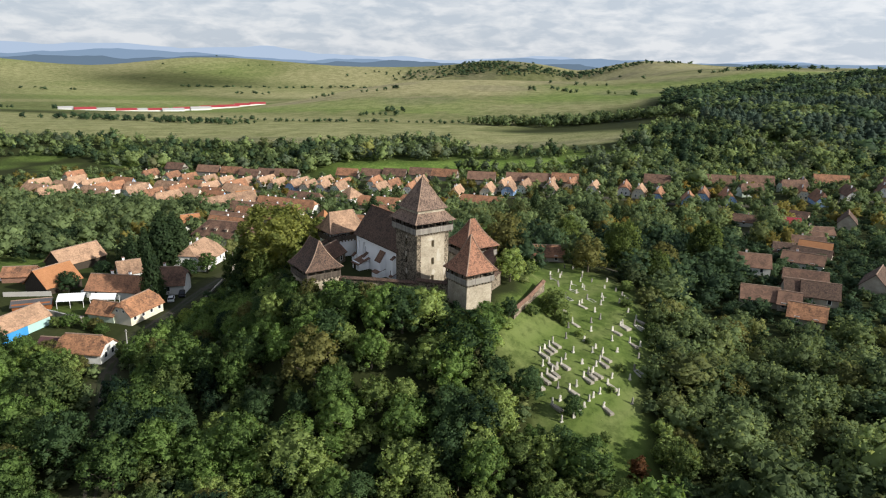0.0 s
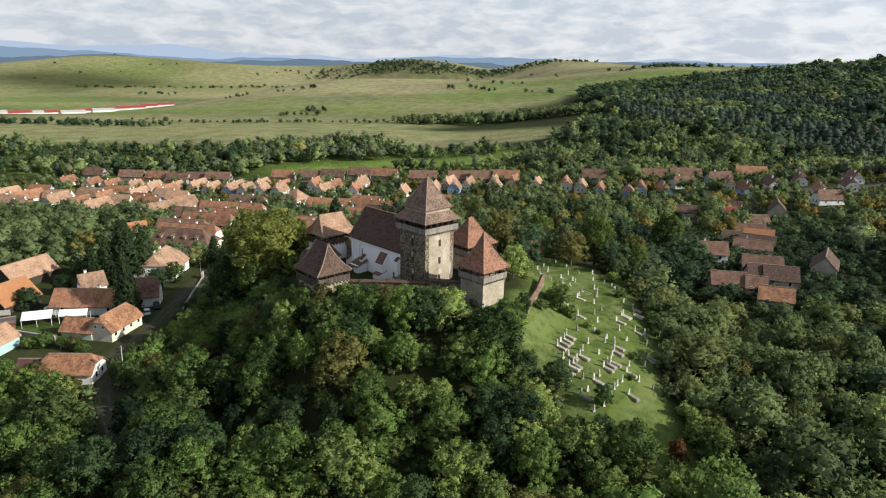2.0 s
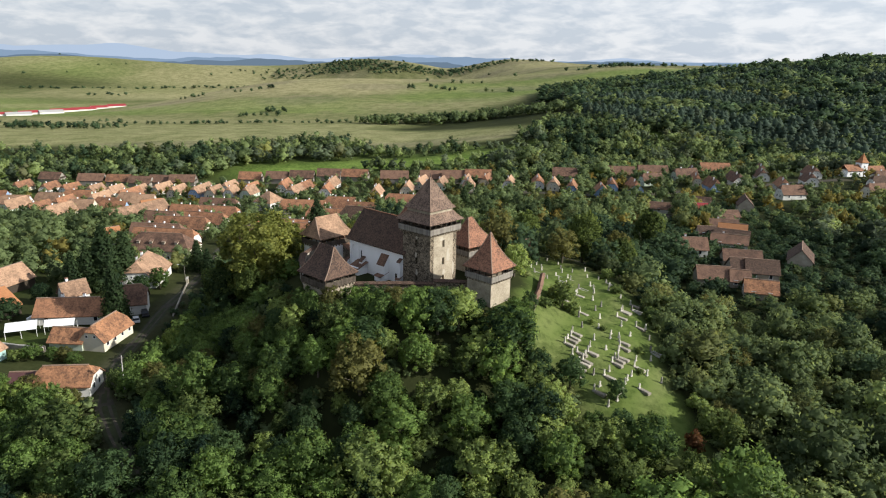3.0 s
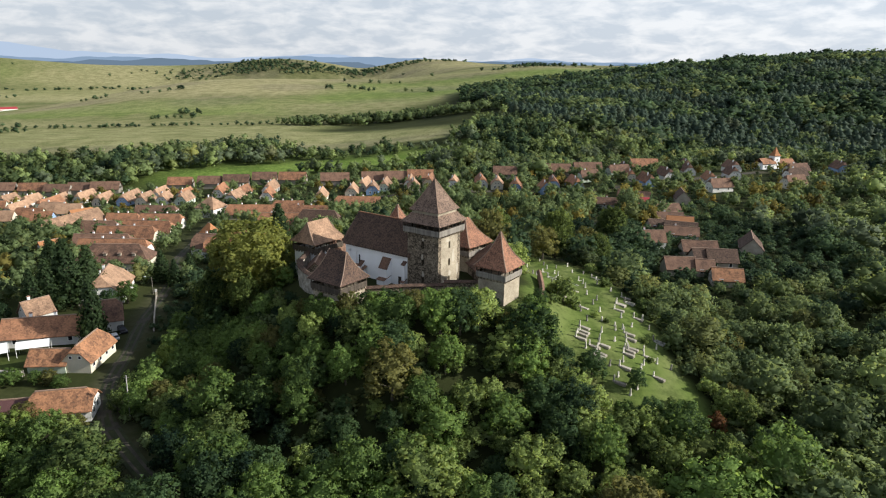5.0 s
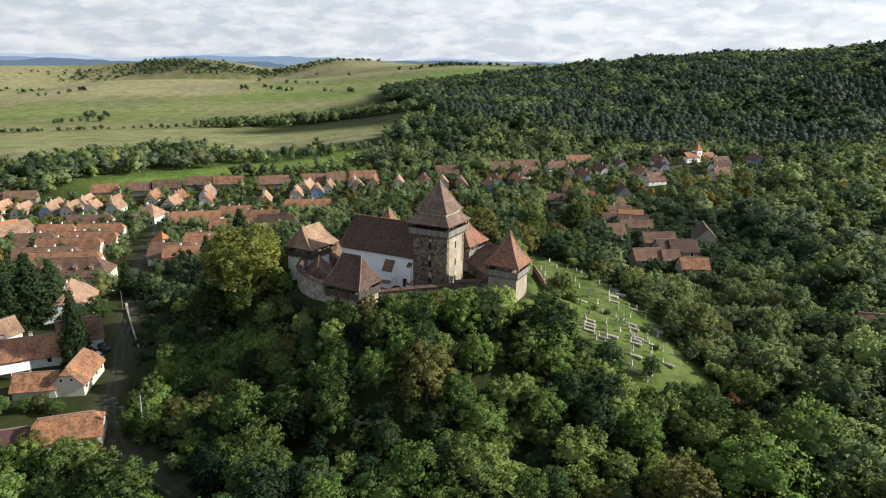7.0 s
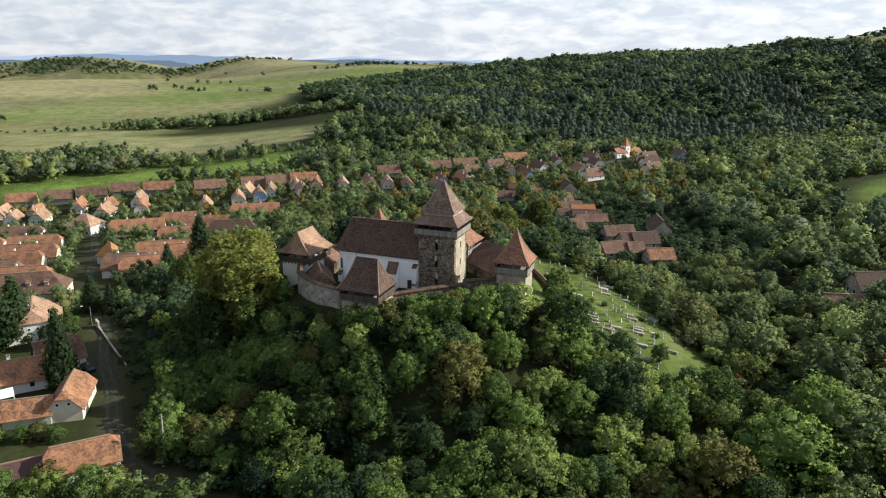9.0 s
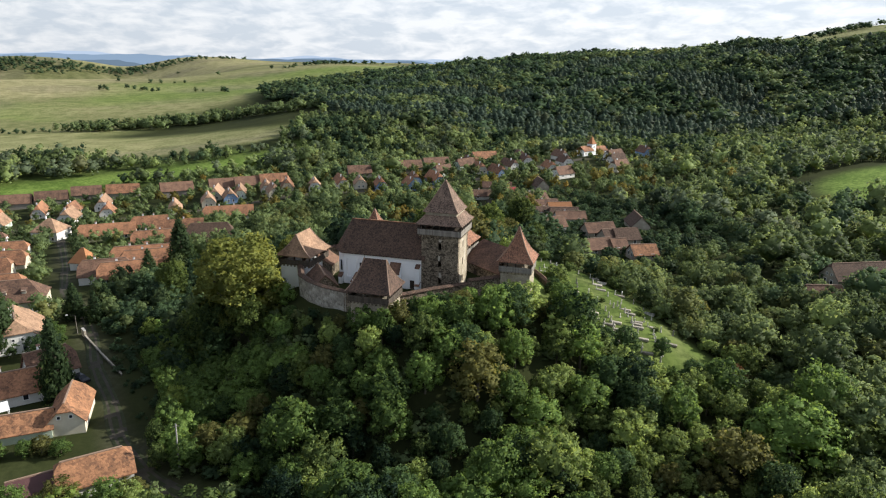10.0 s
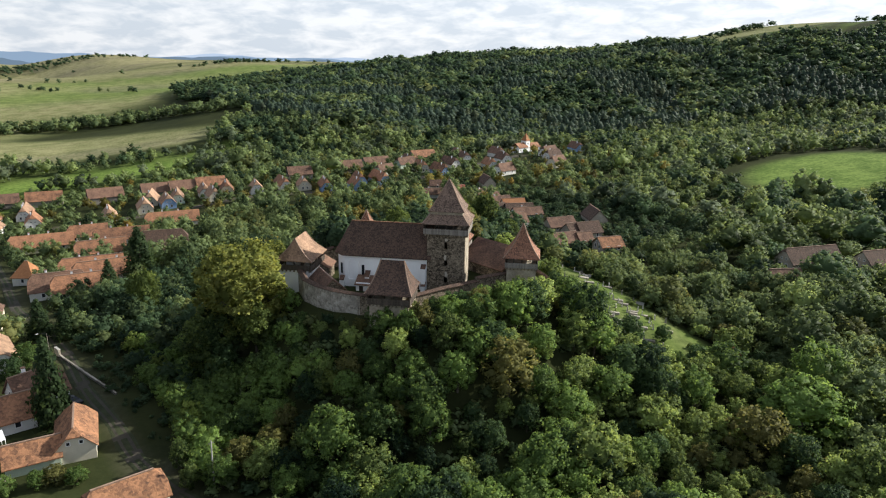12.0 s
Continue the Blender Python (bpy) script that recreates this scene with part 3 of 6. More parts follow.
def thing(name, x, y, z, rz, label, category, group="", kind=""):
    ob = new(name)
    ob.empty_display_size = 0.5
    ob.matrix_basis = pose(x, y, z, 0, 0, rz)
    return tagged(ob, label, category, group, kind)


def flared(hx, hy, z0, z1, ridge=0.0, steps=7, flare=0.35):
    """Rings of a hipped roof whose foot kicks out."""
    out = [(hx, hy, z0 - 0.18)]
    for i in range(steps + 1):
        f = i / steps
        k = (1 - f) * (1 - flare) + flare * (1 - f) ** 3
        out.append((ridge + (hx - ridge) * k + 0.04, hy * k + 0.04, z0 + (z1 - z0) * f))
    return out


BOARD = Shape().box(0, 0, 0, 0.28, 0.06, 1.24).mesh("board")
BOARD.materials.append(WOOD_GREY)
# darker brown copy: shade on two bastions is put into the wood
BOARD_BROWN_SHADED = BOARD.copy()
BOARD_BROWN_SHADED.materials.clear()
BOARD_BROWN_SHADED.materials.append(WOOD_BROWN_SHADED)


def gallery(parent, hx, hy, z0, z1, eave, corbels=True, board=BOARD):
    """A timber wall-walk: boarded parapet on four sides, posts up to the eaves, corbels below."""
    chance = random.Random(int(hx * 100) + int(z0 * 7))
    for k, (half, depth) in enumerate(((hx, hy), (hy, hx), (hx, hy), (hy, hx))):
        rail = part("parapet", turned(Shape().box(0, -depth + 0.07, z1 - 0.62, 2 * half, 0.1, 0.12), 90 * k), WOOD_DARK, parent, "weathered upright boards")
        n = max(2, int(2 * half / 0.3))
        for i in range(n):
            x = -half + 2 * half * (i + 0.5) / n
            part("board", board, None, rail, at=pose(0, 0, 0, 0, 0, 90 * k) @ pose(x, -depth + chance.uniform(-0.012, 0.012), z0 - 0.42 - chance.uniform(0.02, 0.12), 0, chance.uniform(-0.6, 0.6), 0))
        n = max(2, round(half / 0.9))
        for i in range(n):
            x = -half + 2 * half * i / n + 0.1
            part("post", turned(Shape().box(x, -depth + 0.14, z0 - 0.4, 0.2, 0.2, eave - z0 + 0.4), 90 * k), WOOD_DARK, parent)
        if corbels:
            for i in range(2 * n + 1):
                x = -half + 0.4 + (2 * half - 0.8) * i / (2 * n)
                part("corbel", turned(Shape().box(x, -depth + 0.35, z0 - 0.90, 0.28, 0.6, 0.42), 90 * k), STONE, parent)
    part("walkway", Shape().box(0, 0, z0 - 0.46, 2 * hx - 0.1, 2 * hy - 0.1, 0.12), WOOD_DARK, parent)


def hip_tiles(parent, levels, mat):
    """Half-round tiles bedded in pale mortar along the four hips."""
    for sx, sy in ((-1, -1), (1, -1), (1, 1), (-1, 1)):
        path = [(sx * hx, sy * hy, z + 0.02) for hx, hy, z in levels]
        part("hip_tiles", Shape().tube(path, [0.13] * len(path), 6), TILE_HIP, parent, "worn hip tiles in pale mortar")


# ---- the fortified church; x runs along the nave, y towards the valley lane ----
church = thing("church", -27, 140, 0, 135, "white fortified church with a rubble stone bell tower", "church")
H = 4.25


def tower_walls():
    slits = [(0.0, 0.74, 8.0, 9.6, False), (0.0, 0.74, 12.0, 13.6, False), (0.0, 0.74, 16.0, 17.6, False)]
    for k in range(4):
        run = slits if k in (0, 1) else []
        # the faces towards the nave's long sides reach the corners, the other two fit between
        half = H if k % 2 == 0 else H - 1.1
        s = Shape().panel(-half, half, -H, -H + 1.1, 2.0, 19.7, run)
        # face k == 1 takes the paler stone, the other three the darker one
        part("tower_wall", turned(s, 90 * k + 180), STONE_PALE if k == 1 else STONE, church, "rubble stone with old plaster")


tower_walls()
for side, spots in ((90, ((-2.6, 6.6, 1.5, 7.5), (1.2, 7.0, 0.8, 2.4), (1.5, 13.8, 1.1, 3.8), (-0.6, 17.9, 1.6, 1.0), (0.2, 10.2, 1.3, 1.6), (3.2, 10.5, 0.8, 3.2))),
                    (180, ((-0.1, 14.2, 0.7, 1.5), (0.1, 10.2, 0.8, 1.6), (0.1, 18.2, 0.8, 0.8)))):
    for a, b, w, h in spots:
        rnd = random.Random(int(a * 31 + b * 7))
        ring = [(a + w / 2 * math.cos(t) * rnd.uniform(0.6, 1.1), b + h / 2 * math.sin(t) * rnd.uniform(0.6, 1.1)) for t in np.linspace(0, 2 * math.pi, 15)[:-1]]
        n = len(ring)
        s = Shape().add([(x, -H - 0.03, z) for x, z in ring] + [(x, -H + 0.02, z) for x, z in ring],
                        [tuple(range(n)), tuple(reversed(range(n, 2 * n)))] + [(i, n + i, n + (i + 1) % n, (i + 1) % n) for i in range(n)])
        if side == 90:
            part("plaster_patch", turned(s, -90), PATCH, church, "remnant of pale lime plaster")
        else:
            part("plaster_patch", turned(s, 180), PATCH, church, "remnant of pale lime plaster")
tower_roof_parts = [
    ("skirt_roof", [(5.35, 5.35, 21.8), (5.35, 5.35, 21.95), (4.7, 4.7, 22.45), (4.1, 4.1, 23.1), (3.62, 3.62, 23.75)], TILE_TOWER),
    ("lantern", [(3.55, 3.55, 23.4), (3.55, 3.55, 24.5)], STONE_PALE),
    ("spire_roof", [(4.0, 4.0, 24.4), (4.0, 4.0, 24.52), (3.3, 3.3, 25.4), (2.2, 2.2, 27.25), (0.9, 0.9, 29.6), (0.05, 0.05, 31.1)], TILE_TOWER),
]
for name, levels, mat in tower_roof_parts:
    part(name, Shape().rings(levels), mat, church, "old brown plain tiles" if "roof" in name else "pale plastered band")
    if "roof" in name:
        hip_tiles(church, levels[1:], mat)
gallery(church, 4.95, 4.95, 20.0, 21.35, 21.95)
part("finial", Shape().tube([(0, 0, 30.9), (0, 0, 31.5), (0, 0, 31.9)], [0.10, 0.06, 0.02]), IRON, church)
for k in range(3):
    part("buttress_step", turned(Shape().box(-2.6 + 2.6 * k, -H - 0.3, 2.0, 1.2, 0.7, 1.2 + 2.0 * (k == 0)), 180), STONE, church)

NAVE = [(3.2, -4.1), (23.4, -4.1), (25.6, -1.8), (25.6, 1.8), (23.4, 3.65), (3.2, 3.65)]
part("nave_wall", Shape().prism(NAVE, 2.0, 13.9), LIME, church, "white limewashed wall")
holes = [(21.9, 1.5, 7.6, 12.2, True), (19.5, 1.5, 7.6, 12.2, True)]
part("nave_front", Shape().panel(4.26, 23.4, 3.65, 4.1, 2.0, 13.9, holes), LIME, church, "white wall with tall blind arches")
part("nave_window", Shape().box(19.2, 3.70, 8.6, 0.62, 0.12, 2.5), GLASS, church, "dark lancet window")
part("nave_window", Shape().box(24.55, 2.80, 8.6, 0.62, 0.12, 2.5, -40), GLASS, church, "dark lancet window")
roof_v = [(3.3, -4.75, 13.6), (23.7, -4.75, 13.6), (26.3, -2.1, 13.6), (26.3, 2.1, 13.6), (23.7, 4.75, 13.6), (3.3, 4.75, 13.6), (3.3, 0, 20.6), (22.7, 0, 20.6)]
part("nave_roof", Shape().shell(roof_v, [(5, 4, 7, 6), (4, 3, 7), (3, 2, 7), (2, 1, 7), (1, 0, 6, 7)][::1], 0.22), TILE_OLD, church, "steep dark brown tiled roof")
part("ridge_tiles", Shape().box(13, 0, 20.52, 19.4, 0.34, 0.2), TILE_RED, church)


def buttress(u, w, out, top, low):
    """A stepped white buttress with a tiled slope on top."""
    s = Shape().add([(u - w / 2, 4.1, 2), (u + w / 2, 4.1, 2), (u + w / 2, 4.1 + out, 2), (u - w / 2, 4.1 + out, 2),
                     (u - w / 2, 4.1, top), (u + w / 2, 4.1, top), (u + w / 2, 4.1 + out, low), (u - w / 2, 4.1 + out, low)],
                    [(3, 2, 1, 0), (0, 1, 5, 4), (1, 2, 6, 5), (2, 3, 7, 6), (3, 0, 4, 7), (4, 5, 6, 7)])
    b = part("buttress", s, LIME, church, "white buttress")
    cap = [(u - w / 2 - 0.12, 4.1, top + 0.14), (u + w / 2 + 0.12, 4.1, top + 0.14), (u + w / 2 + 0.12, 4.25 + out, low + 0.1), (u - w / 2 - 0.12, 4.25 + out, low + 0.1)]
    part("cap", Shape().shell(cap, [(3, 2, 1, 0)], 0.12), TILE_BROWN, b, "dark tiled slope")


buttress(10.4, 2.4, 1.5, 12.0, 9.7)
buttress(10.4, 2.2, 2.5, 7.9, 7.2)
buttress(5.0, 0.9, 0.9, 12.1, 11.4)
buttress(5.0, 0.9, 1.3, 8.0, 7.4)
buttress(17.9, 1.0, 1.3, 9.9, 8.9)
buttress(24.0, 0.9, 0.9, 8.4, 7.6)

porch = thing("sacristy", *(church.matrix_basis @ Vector((18.4, 5.7, 0))), 135, "low white sacristy with a brown tiled roof against the nave", "annex")
part("wall", Shape().box(0, 0, 3, 3.2, 3.0, 4.9), LIME, porch)
part("roof", Shape().shell([(-1.9, 1.9, 7.6), (1.9, 1.9, 7.6), (1.9, -1.6, 8.9), (-1.9, -1.6, 8.9)], [(0, 1, 2, 3)], 0.16), TILE_BROWN, porch, "brown tiles")
part("door", Shape().box(0.4, 1.52, 5.3, 0.9, 0.08, 1.9), WOOD_DARK, porch)


# ---- bastions and ring wall ----
def bastion(x, y, rz, hx, hy, base, walk, eave, top, ridge, label, wall=STONE, roof=TILE_RED, over=0.75, board=BOARD):
    """A defence tower: stone body, timber gallery, flared roof. Sizes are halves; heights are above the sea of the plan."""
    ob = thing("bastion_tower", x, y, 0, rz, label, "tower", "towers of the ring wall")
    part("wall", Shape().rings([(hx + 0.25, hy + 0.25, base), (hx, hy, base + 4), (hx, hy, walk)]), wall, ob, "rubble stone wall")
    gallery(ob, hx + 0.35, hy + 0.35, walk, walk + 1.25, eave, board=board)
    levels = flared(hx + over, hy + over, eave, top, ridge)
    part("roof", Shape().rings(levels), roof, ob, "plain tile roof with a flared foot")
    hip_tiles(ob, levels[1:], roof)
    part("finial", Shape().tube([(ridge, 0, top - 0.1), (ridge, 0, top + 0.9)], [0.07, 0.02]), IRON, ob)
    return ob


bastion(-14.6, 128.6, 45, 3.25, 3.25, -2, 12.6, 14.5, 21.7, 0.0, "square stone bastion with a red tiled pyramid roof", STONE_PALE, TILE_FORT)
bastion(-48.6, 129.6, 135, 3.9, 3.6, -4, 11.0, 12.7, 18.5, 2.3, "stone bastion with a hipped red-brown tiled roof", STONE_PALE, TILE_BASTION, board=BOARD_BROWN_SHADED)
bastion(-53.2, 162.4, 45, 4.6, 3.7, -4, 10.6, 12.4, 17.2, 3.4, "whitewashed bastion with a hipped pale tiled roof", LIME, TILE_PALE, board=BOARD_BROWN_SHADED)
bastion(-17.0, 151.8, 40, 4.0, 4.0, -2, 11.6, 13.5, 19.5, 0.6, "gate tower with a red tiled hipped roof", STONE_PALE, TILE_FORT)
bastion(-32.3, 168.0, 45, 2.6, 2.6, -2, 12.2, 14.0, 19.6, 0.0, "slender north bastion with a red tiled pyramid roof", STONE_PALE, TILE_FORT)

RING = [(-55.5, 158), (-57.4, 151), (-57.0, 146), (-55.6, 141.5), (-52.5, 136.2), (-48, 132), (-43, 130.6), (-35, 131.0), (-26, 130.6), (-18, 129.6), (-12, 133), (-9.5, 140), (-11, 150), (-17, 158), (-26, 166), (-38, 171), (-49, 168)]


def ring_wall():
    wall = thing("wall_ring", 0, 0, 0, 0, "curved rubble stone ring wall, partly whitewashed, with a tiled coping", "wall", kind="structure")
    for i, (a, b) in enumerate(zip(RING, RING[1:] + RING[:1])):
        va, vb = Vector(a), Vector(b)
        mid, way = (va + vb) / 2, vb - va
        rz = math.degrees(math.atan2(way.y, way.x))
        top = 10.2 if i < 5 else 9.7 if i < 8 else 10.4
        s = Shape().box(0, 0, -3, way.length + 0.55, 1.0, top + 3)
        seg = part("wall_segment", s, PLASTER_RING if i < 4 else STONE, wall, at=pose(mid.x, mid.y, 0, 0, 0, rz))
        cap = Shape().shell([(-way.length / 2 - 0.3, -0.75, top), (way.length / 2 + 0.3, -0.75, top), (way.length / 2 + 0.3, 0, top + 0.4), (-way.length / 2 - 0.3, 0, top + 0.4),
                             (way.length / 2 + 0.3, 0.75, top), (-way.length / 2 - 0.3, 0.75, top)], [(0, 1, 2, 3), (3, 2, 4, 5)], 0.12)
        part("coping", cap, TILE_OLD, seg, "brown tile coping")


ring_wall()


def lean_to(name, x, y, rz, lx, ly, low, high, base, label, roof=TILE_BROWN):
    ob = thing(name, x, y, 0, rz, label, "shed")
    part("wall", Shape().add([(-lx, -ly, base), (lx, -ly, base), (lx, ly, base), (-lx, ly, base), (-lx, -ly, low), (lx, -ly, low), (lx, ly, high), (-lx, ly, high)],
                             [(3, 2, 1, 0), (4, 5, 6, 7), (0, 1, 5, 4), (1, 2, 6, 5), (2, 3, 7, 6), (3, 0, 4, 7)]), STONE, ob)
    part("roof", Shape().shell([(-lx - 0.3, -ly - 0.5, low), (lx + 0.3, -ly - 0.5, low), (lx + 0.3, ly + 0.3, high + 0.3), (-lx - 0.3, ly + 0.3, high + 0.3)], [(0, 1, 2, 3)], 0.16), roof, ob, "tiled lean-to roof")
    part("doorway", Shape().box(-lx * 0.3, -ly - 0.02, base + 3.5, 1.2, 0.1, 2.0), WOOD_DARK, ob)
    return ob


lean_to("ward_house", -14.0, 140.5, -84, 7.0, 3.0, 9.6, 13.6, 3, "long store house with a dark tiled lean-to roof inside the wall")
WARD = (-53.0, 150.2, 81)
lean_to("ward_house", -47.5, 164.0, 50, 3.0, 2.6, 8.6, 11.8, 3, "store room with a brown tiled roof beside the bastion")
part("outer_door", Shape().box(0, 0, 0, 1, 0.1, 2), WOOD_DARK, church, at=pose(6.5, 4.14, 6.2))

OUTER = [(-5.2, 127), (-2.2, 136), (0.6, 147)]
outer = thing("wall_outer", 0, 0, 0, 0, "low stone wall with a tile coping beside the graveyard", "wall", kind="structure")
for a, b in zip(OUTER, OUTER[1:]):
    va, vb = Vector(a), Vector(b)
    mid, way = (va + vb) / 2, vb - va
    top, base = max(height(*a), height(*b)) + 1.3, min(height(*a), height(*b)) - 1
    seg = part("wall_segment", Shape().box(0, 0, base, way.length + 0.3, 0.7, top - base), STONE, outer, at=pose(mid.x, mid.y, 0, 0, 0, math.degrees(math.atan2(way.y, way.x))))
    h = way.length / 2 + 0.2
    part("coping", Shape().shell([(-h, -0.6, top), (h, -0.6, top), (h, 0, top + 0.4), (-h, 0, top + 0.4), (h, 0.6, top), (-h, 0.6, top)], [(0, 1, 2, 3), (3, 2, 4, 5)], 0.12), TILE_BROWN, seg, "brown tile coping")


# ---- houses ----
WINDOW = Shape().panel(-0.6, 0.6, -0.05, 0.05, 0, 1.5, [(0, 0.86, 0.14, 1.36, False)]).mesh("window")
WINDOW.materials.append(FRAME_WHITE)
PANE = Shape().box(0, 0, 0.12, 0.9, 0.03, 1.26).mesh("pane")
PANE.materials.append(GLASS)
SMALL = Shape().panel(-0.38, 0.38, -0.04, 0.04, 0, 0.8, [(0, 0.5, 0.12, 0.68, False)]).mesh("attic_window")
SMALL.materials.append(FRAME_WHITE)
SMALL_PANE = Shape().box(0, 0, 0.1, 0.54, 0.03, 0.6).mesh("pane")
SMALL_PANE.materials.append(GLASS)
FOOTPRINTS = []


def window(parent, x, y, z, rz, small=False):
    w = part("attic_window" if small else "window", SMALL if small else WINDOW, None, parent, at=pose(x, y, z, 0, 0, rz))
    part("pane", SMALL_PANE if small else PANE, None, w, "dark glass")


def house(x, y, rz, length, width, eave, ridge, label, roof=TILE_RED, wall=LIME, hips=(0.45, 0.0), chimneys=1, front=2, sides=(0, 0), name="house",
          category="house", group="", dormers=0, board_ends=False, lift=0.0):
    """A gabled house; x along its ridge, hips: how far each end of the roof is cut back (0 gable, 1 full hip)."""
    wall = LIME_HOUSE if wall is LIME else wall
    z = height(x, y) + lift
    ob = thing(name, x, y, z, rz, label, category, group)
    c, s = abs(math.cos(radians(rz))), abs(math.sin(radians(rz)))
    FOOTPRINTS.append((x, y, rz, length / 2 + 1.0, width / 2 + 1.0))
    l, w, e0 = length / 2 + 0.4, width / 2 + 0.45, eave - 0.22
    slope = (ridge - e0) / w
    pts = [(-l, -w, e0), (l, -w, e0), (l, w, e0), (-l, w, e0)]
    ends = []
    for sign, hip in ((-1, hips[0]), (1, hips[1])):
        zc, wc = ridge - hip * (ridge - e0), hip * w
        n = len(pts)
        pts += [(sign * l, -wc, zc), (sign * l, wc, zc), (sign * (l - hip * w * 0.85), 0, ridge)]
        ends.append((n, n + 1, n + 2))
    (a0, a1, ar), (b0, b1, br) = ends
    faces = [(0, 1, b0, br, ar, a0), (2, 3, a1, ar, br, b1)]
    if hips[0]:
        faces.append((a1, a0, ar))
    if hips[1]:
        faces.append((b0, b1, br))

    def tidy(face):
        out = []
        for i in face:
            if not out or (Vector(pts[i]) - Vector(pts[out[-1]])).length > 1e-4:
                out.append(i)
        return tuple(out)

    # welded corners, so that the rims of the sheet are found
    first = {}
    for i, p in enumerate(pts):
        first.setdefault(tuple(round(v, 3) for v in p), i)
    same = [first[tuple(round(v, 3) for v in p)] for p in pts]
    faces = [tidy(tuple(same[i] for i in f)) for f in faces]
    faces = [f[:-1] if f[0] == f[-1] else f for f in faces]
    used = sorted({i for f in faces for i in f})
    remap = {i: k for k, i in enumerate(used)}
    part("roof", Shape().shell([pts[i] for i in used], [tuple(remap[i] for i in f) for f in faces if len(f) > 2], 0.2), roof, ob, "tiled roof")
    if y < 330:
        a, b = pts[ar][0], pts[br][0]
        part("ridge_tiles", Shape().box((a + b) / 2, 0, ridge - 0.1, abs(b - a), 0.3, 0.2), TILE_HIP, ob, "worn ridge tiles")
    W, base = width / 2, -2.0
    body = Shape()
    profile = []
    for hip in hips:
        zt = max(eave, ridge - hip * (ridge - e0) - 0.3)
        wt = max(0.02, min(W, (ridge - zt) / slope - 0.12))
        profile.append([(-W, base), (W, base), (W, eave), (wt, zt), (-wt, zt), (-W, eave)])
    vs = [(-length / 2, p, q) for p, q in profile[0]] + [(length / 2, p, q) for p, q in profile[1]]
    body.add(vs, [tuple(range(6)), tuple(reversed(range(6, 12)))] + [(i, 6 + i, 6 + (i + 1) % 6, (i + 1) % 6) for i in range(6)])
    part("wall", body, wall, ob)
    if board_ends:
        for sign in (-1, 1):
            part("gable_board", turned(Shape().box(0, -length / 2 - 0.03, eave, W * 1.4, 0.06, (ridge - eave) * 0.28), 90 * sign), WOOD_DARK, ob, "dark boarded gable")
    for k in range(chimneys):
        cx = -length * 0.18 + k * length * 0.3
        ch = part("chimney", Shape().box(cx, 0.7, ridge - 1.6, 0.6, 0.6, 2.4), LIME, ob, "white rendered chimney")
        part("chimney_cap", Shape().box(cx, 0.7, ridge + 0.8, 0.8, 0.8, 0.14), BRICK, ch)
    for k in range(front):
        yy = (k - (front - 1) / 2) * min(2.6, width / (front + 0.6))
        window(ob, -length / 2 - 0.03, yy, 1.1, 90)
    if front:
        for yy in (-0.9, 0.9):
            window(ob, -length / 2 - 0.03, yy, eave + 0.5, 90, True)
    for side, n in zip((-1, 1), sides):
        for k in range(n):
            window(ob, -length / 2 + length * (k + 0.5) / n, side * (W + 0.03), 1.1, 0)
    for k in range(dormers):
        cx = -length / 2 + length * (k + 1) / (dormers + 1)
        for sign in (-1, 1):
            yy = sign * w * 0.52
            zz = e0 + (w - abs(yy)) * slope
            d = part("dormer", Shape().box(cx, yy, zz - 0.5, 1.1, 1.6, 1.0), PLASTER_OLD, ob)
            part("dormer_roof", Shape().shell([(cx - 0.8, yy + sign * 1.0, zz + 0.35), (cx + 0.8, yy + sign * 1.0, zz + 0.35), (cx + 0.8, yy - sign * 1.2, zz + 0.95), (cx - 0.8, yy - sign * 1.2, zz + 0.95)], [(0, 1, 2, 3)], 0.1), roof, d)
    return ob


rnd = random.Random(7)
PAINTS = [(LIME, "white"), (PLASTER_BLUE, "blue"), (PLASTER_GREEN, "pale green"), (PLASTER_CREAM, "cream"), (LIME, "white"), (PLASTER_CREAM, "cream")]
ROOFS = [(TILE_PALE, "pale orange tile roof"), (TILE_RED, "red tile roof"), (TILE_PALE, "faded tile roof")]

# the far street: gable-end houses in a row, and a barn across the back of each yard
ROW = [(-263, 469), (-247, 465), (-227, 459), (-213, 464), (-196, 447), (-180, 453), (-163, 456), (-144, 443), (-122, 446), (-106, 434), (-89, 444), (-55, 393), (-27, 424), (-14, 417), (3, 421), (16, 419),
       (48, 408), (64, 381), (89, 384), (101, 378), (147, 398), (149, 378), (190, 374), (-282, 472), (-300, 478), (-322, 482)]
for i, (x, y) in enumerate(ROW):
    (wall, wn), (roof, rn) = PAINTS[rnd.randrange(6)], ROOFS[rnd.randrange(3)]
    if x > 30 and roof is TILE_PALE:
        roof, rn = TILE_RED, "red tile roof"
    house(x, y + 5, 78 + rnd.uniform(-7, 7), rnd.uniform(14, 19), rnd.uniform(6.8, 8.0), 2.9, rnd.uniform(7.2, 8.0), f"{wn} house with a {rn}, gable to street", roof, wall,
          (0.42, 0.1), rnd.choice((1, 1, 2)), 2, (0, 2), group="houses of the village street")
BARNS = [(-263, 511), (-244, 505), (-229, 507), (-211, 503), (-158, 499), (-136, 492), (-117, 490), (-97, 493), (-76, 480), (-46, 458), (-18, 447), (-4, 442), (12, 440), (71, 436), (110, 436), (132, 437), (178, 443), (-285, 513), (-318, 517)]
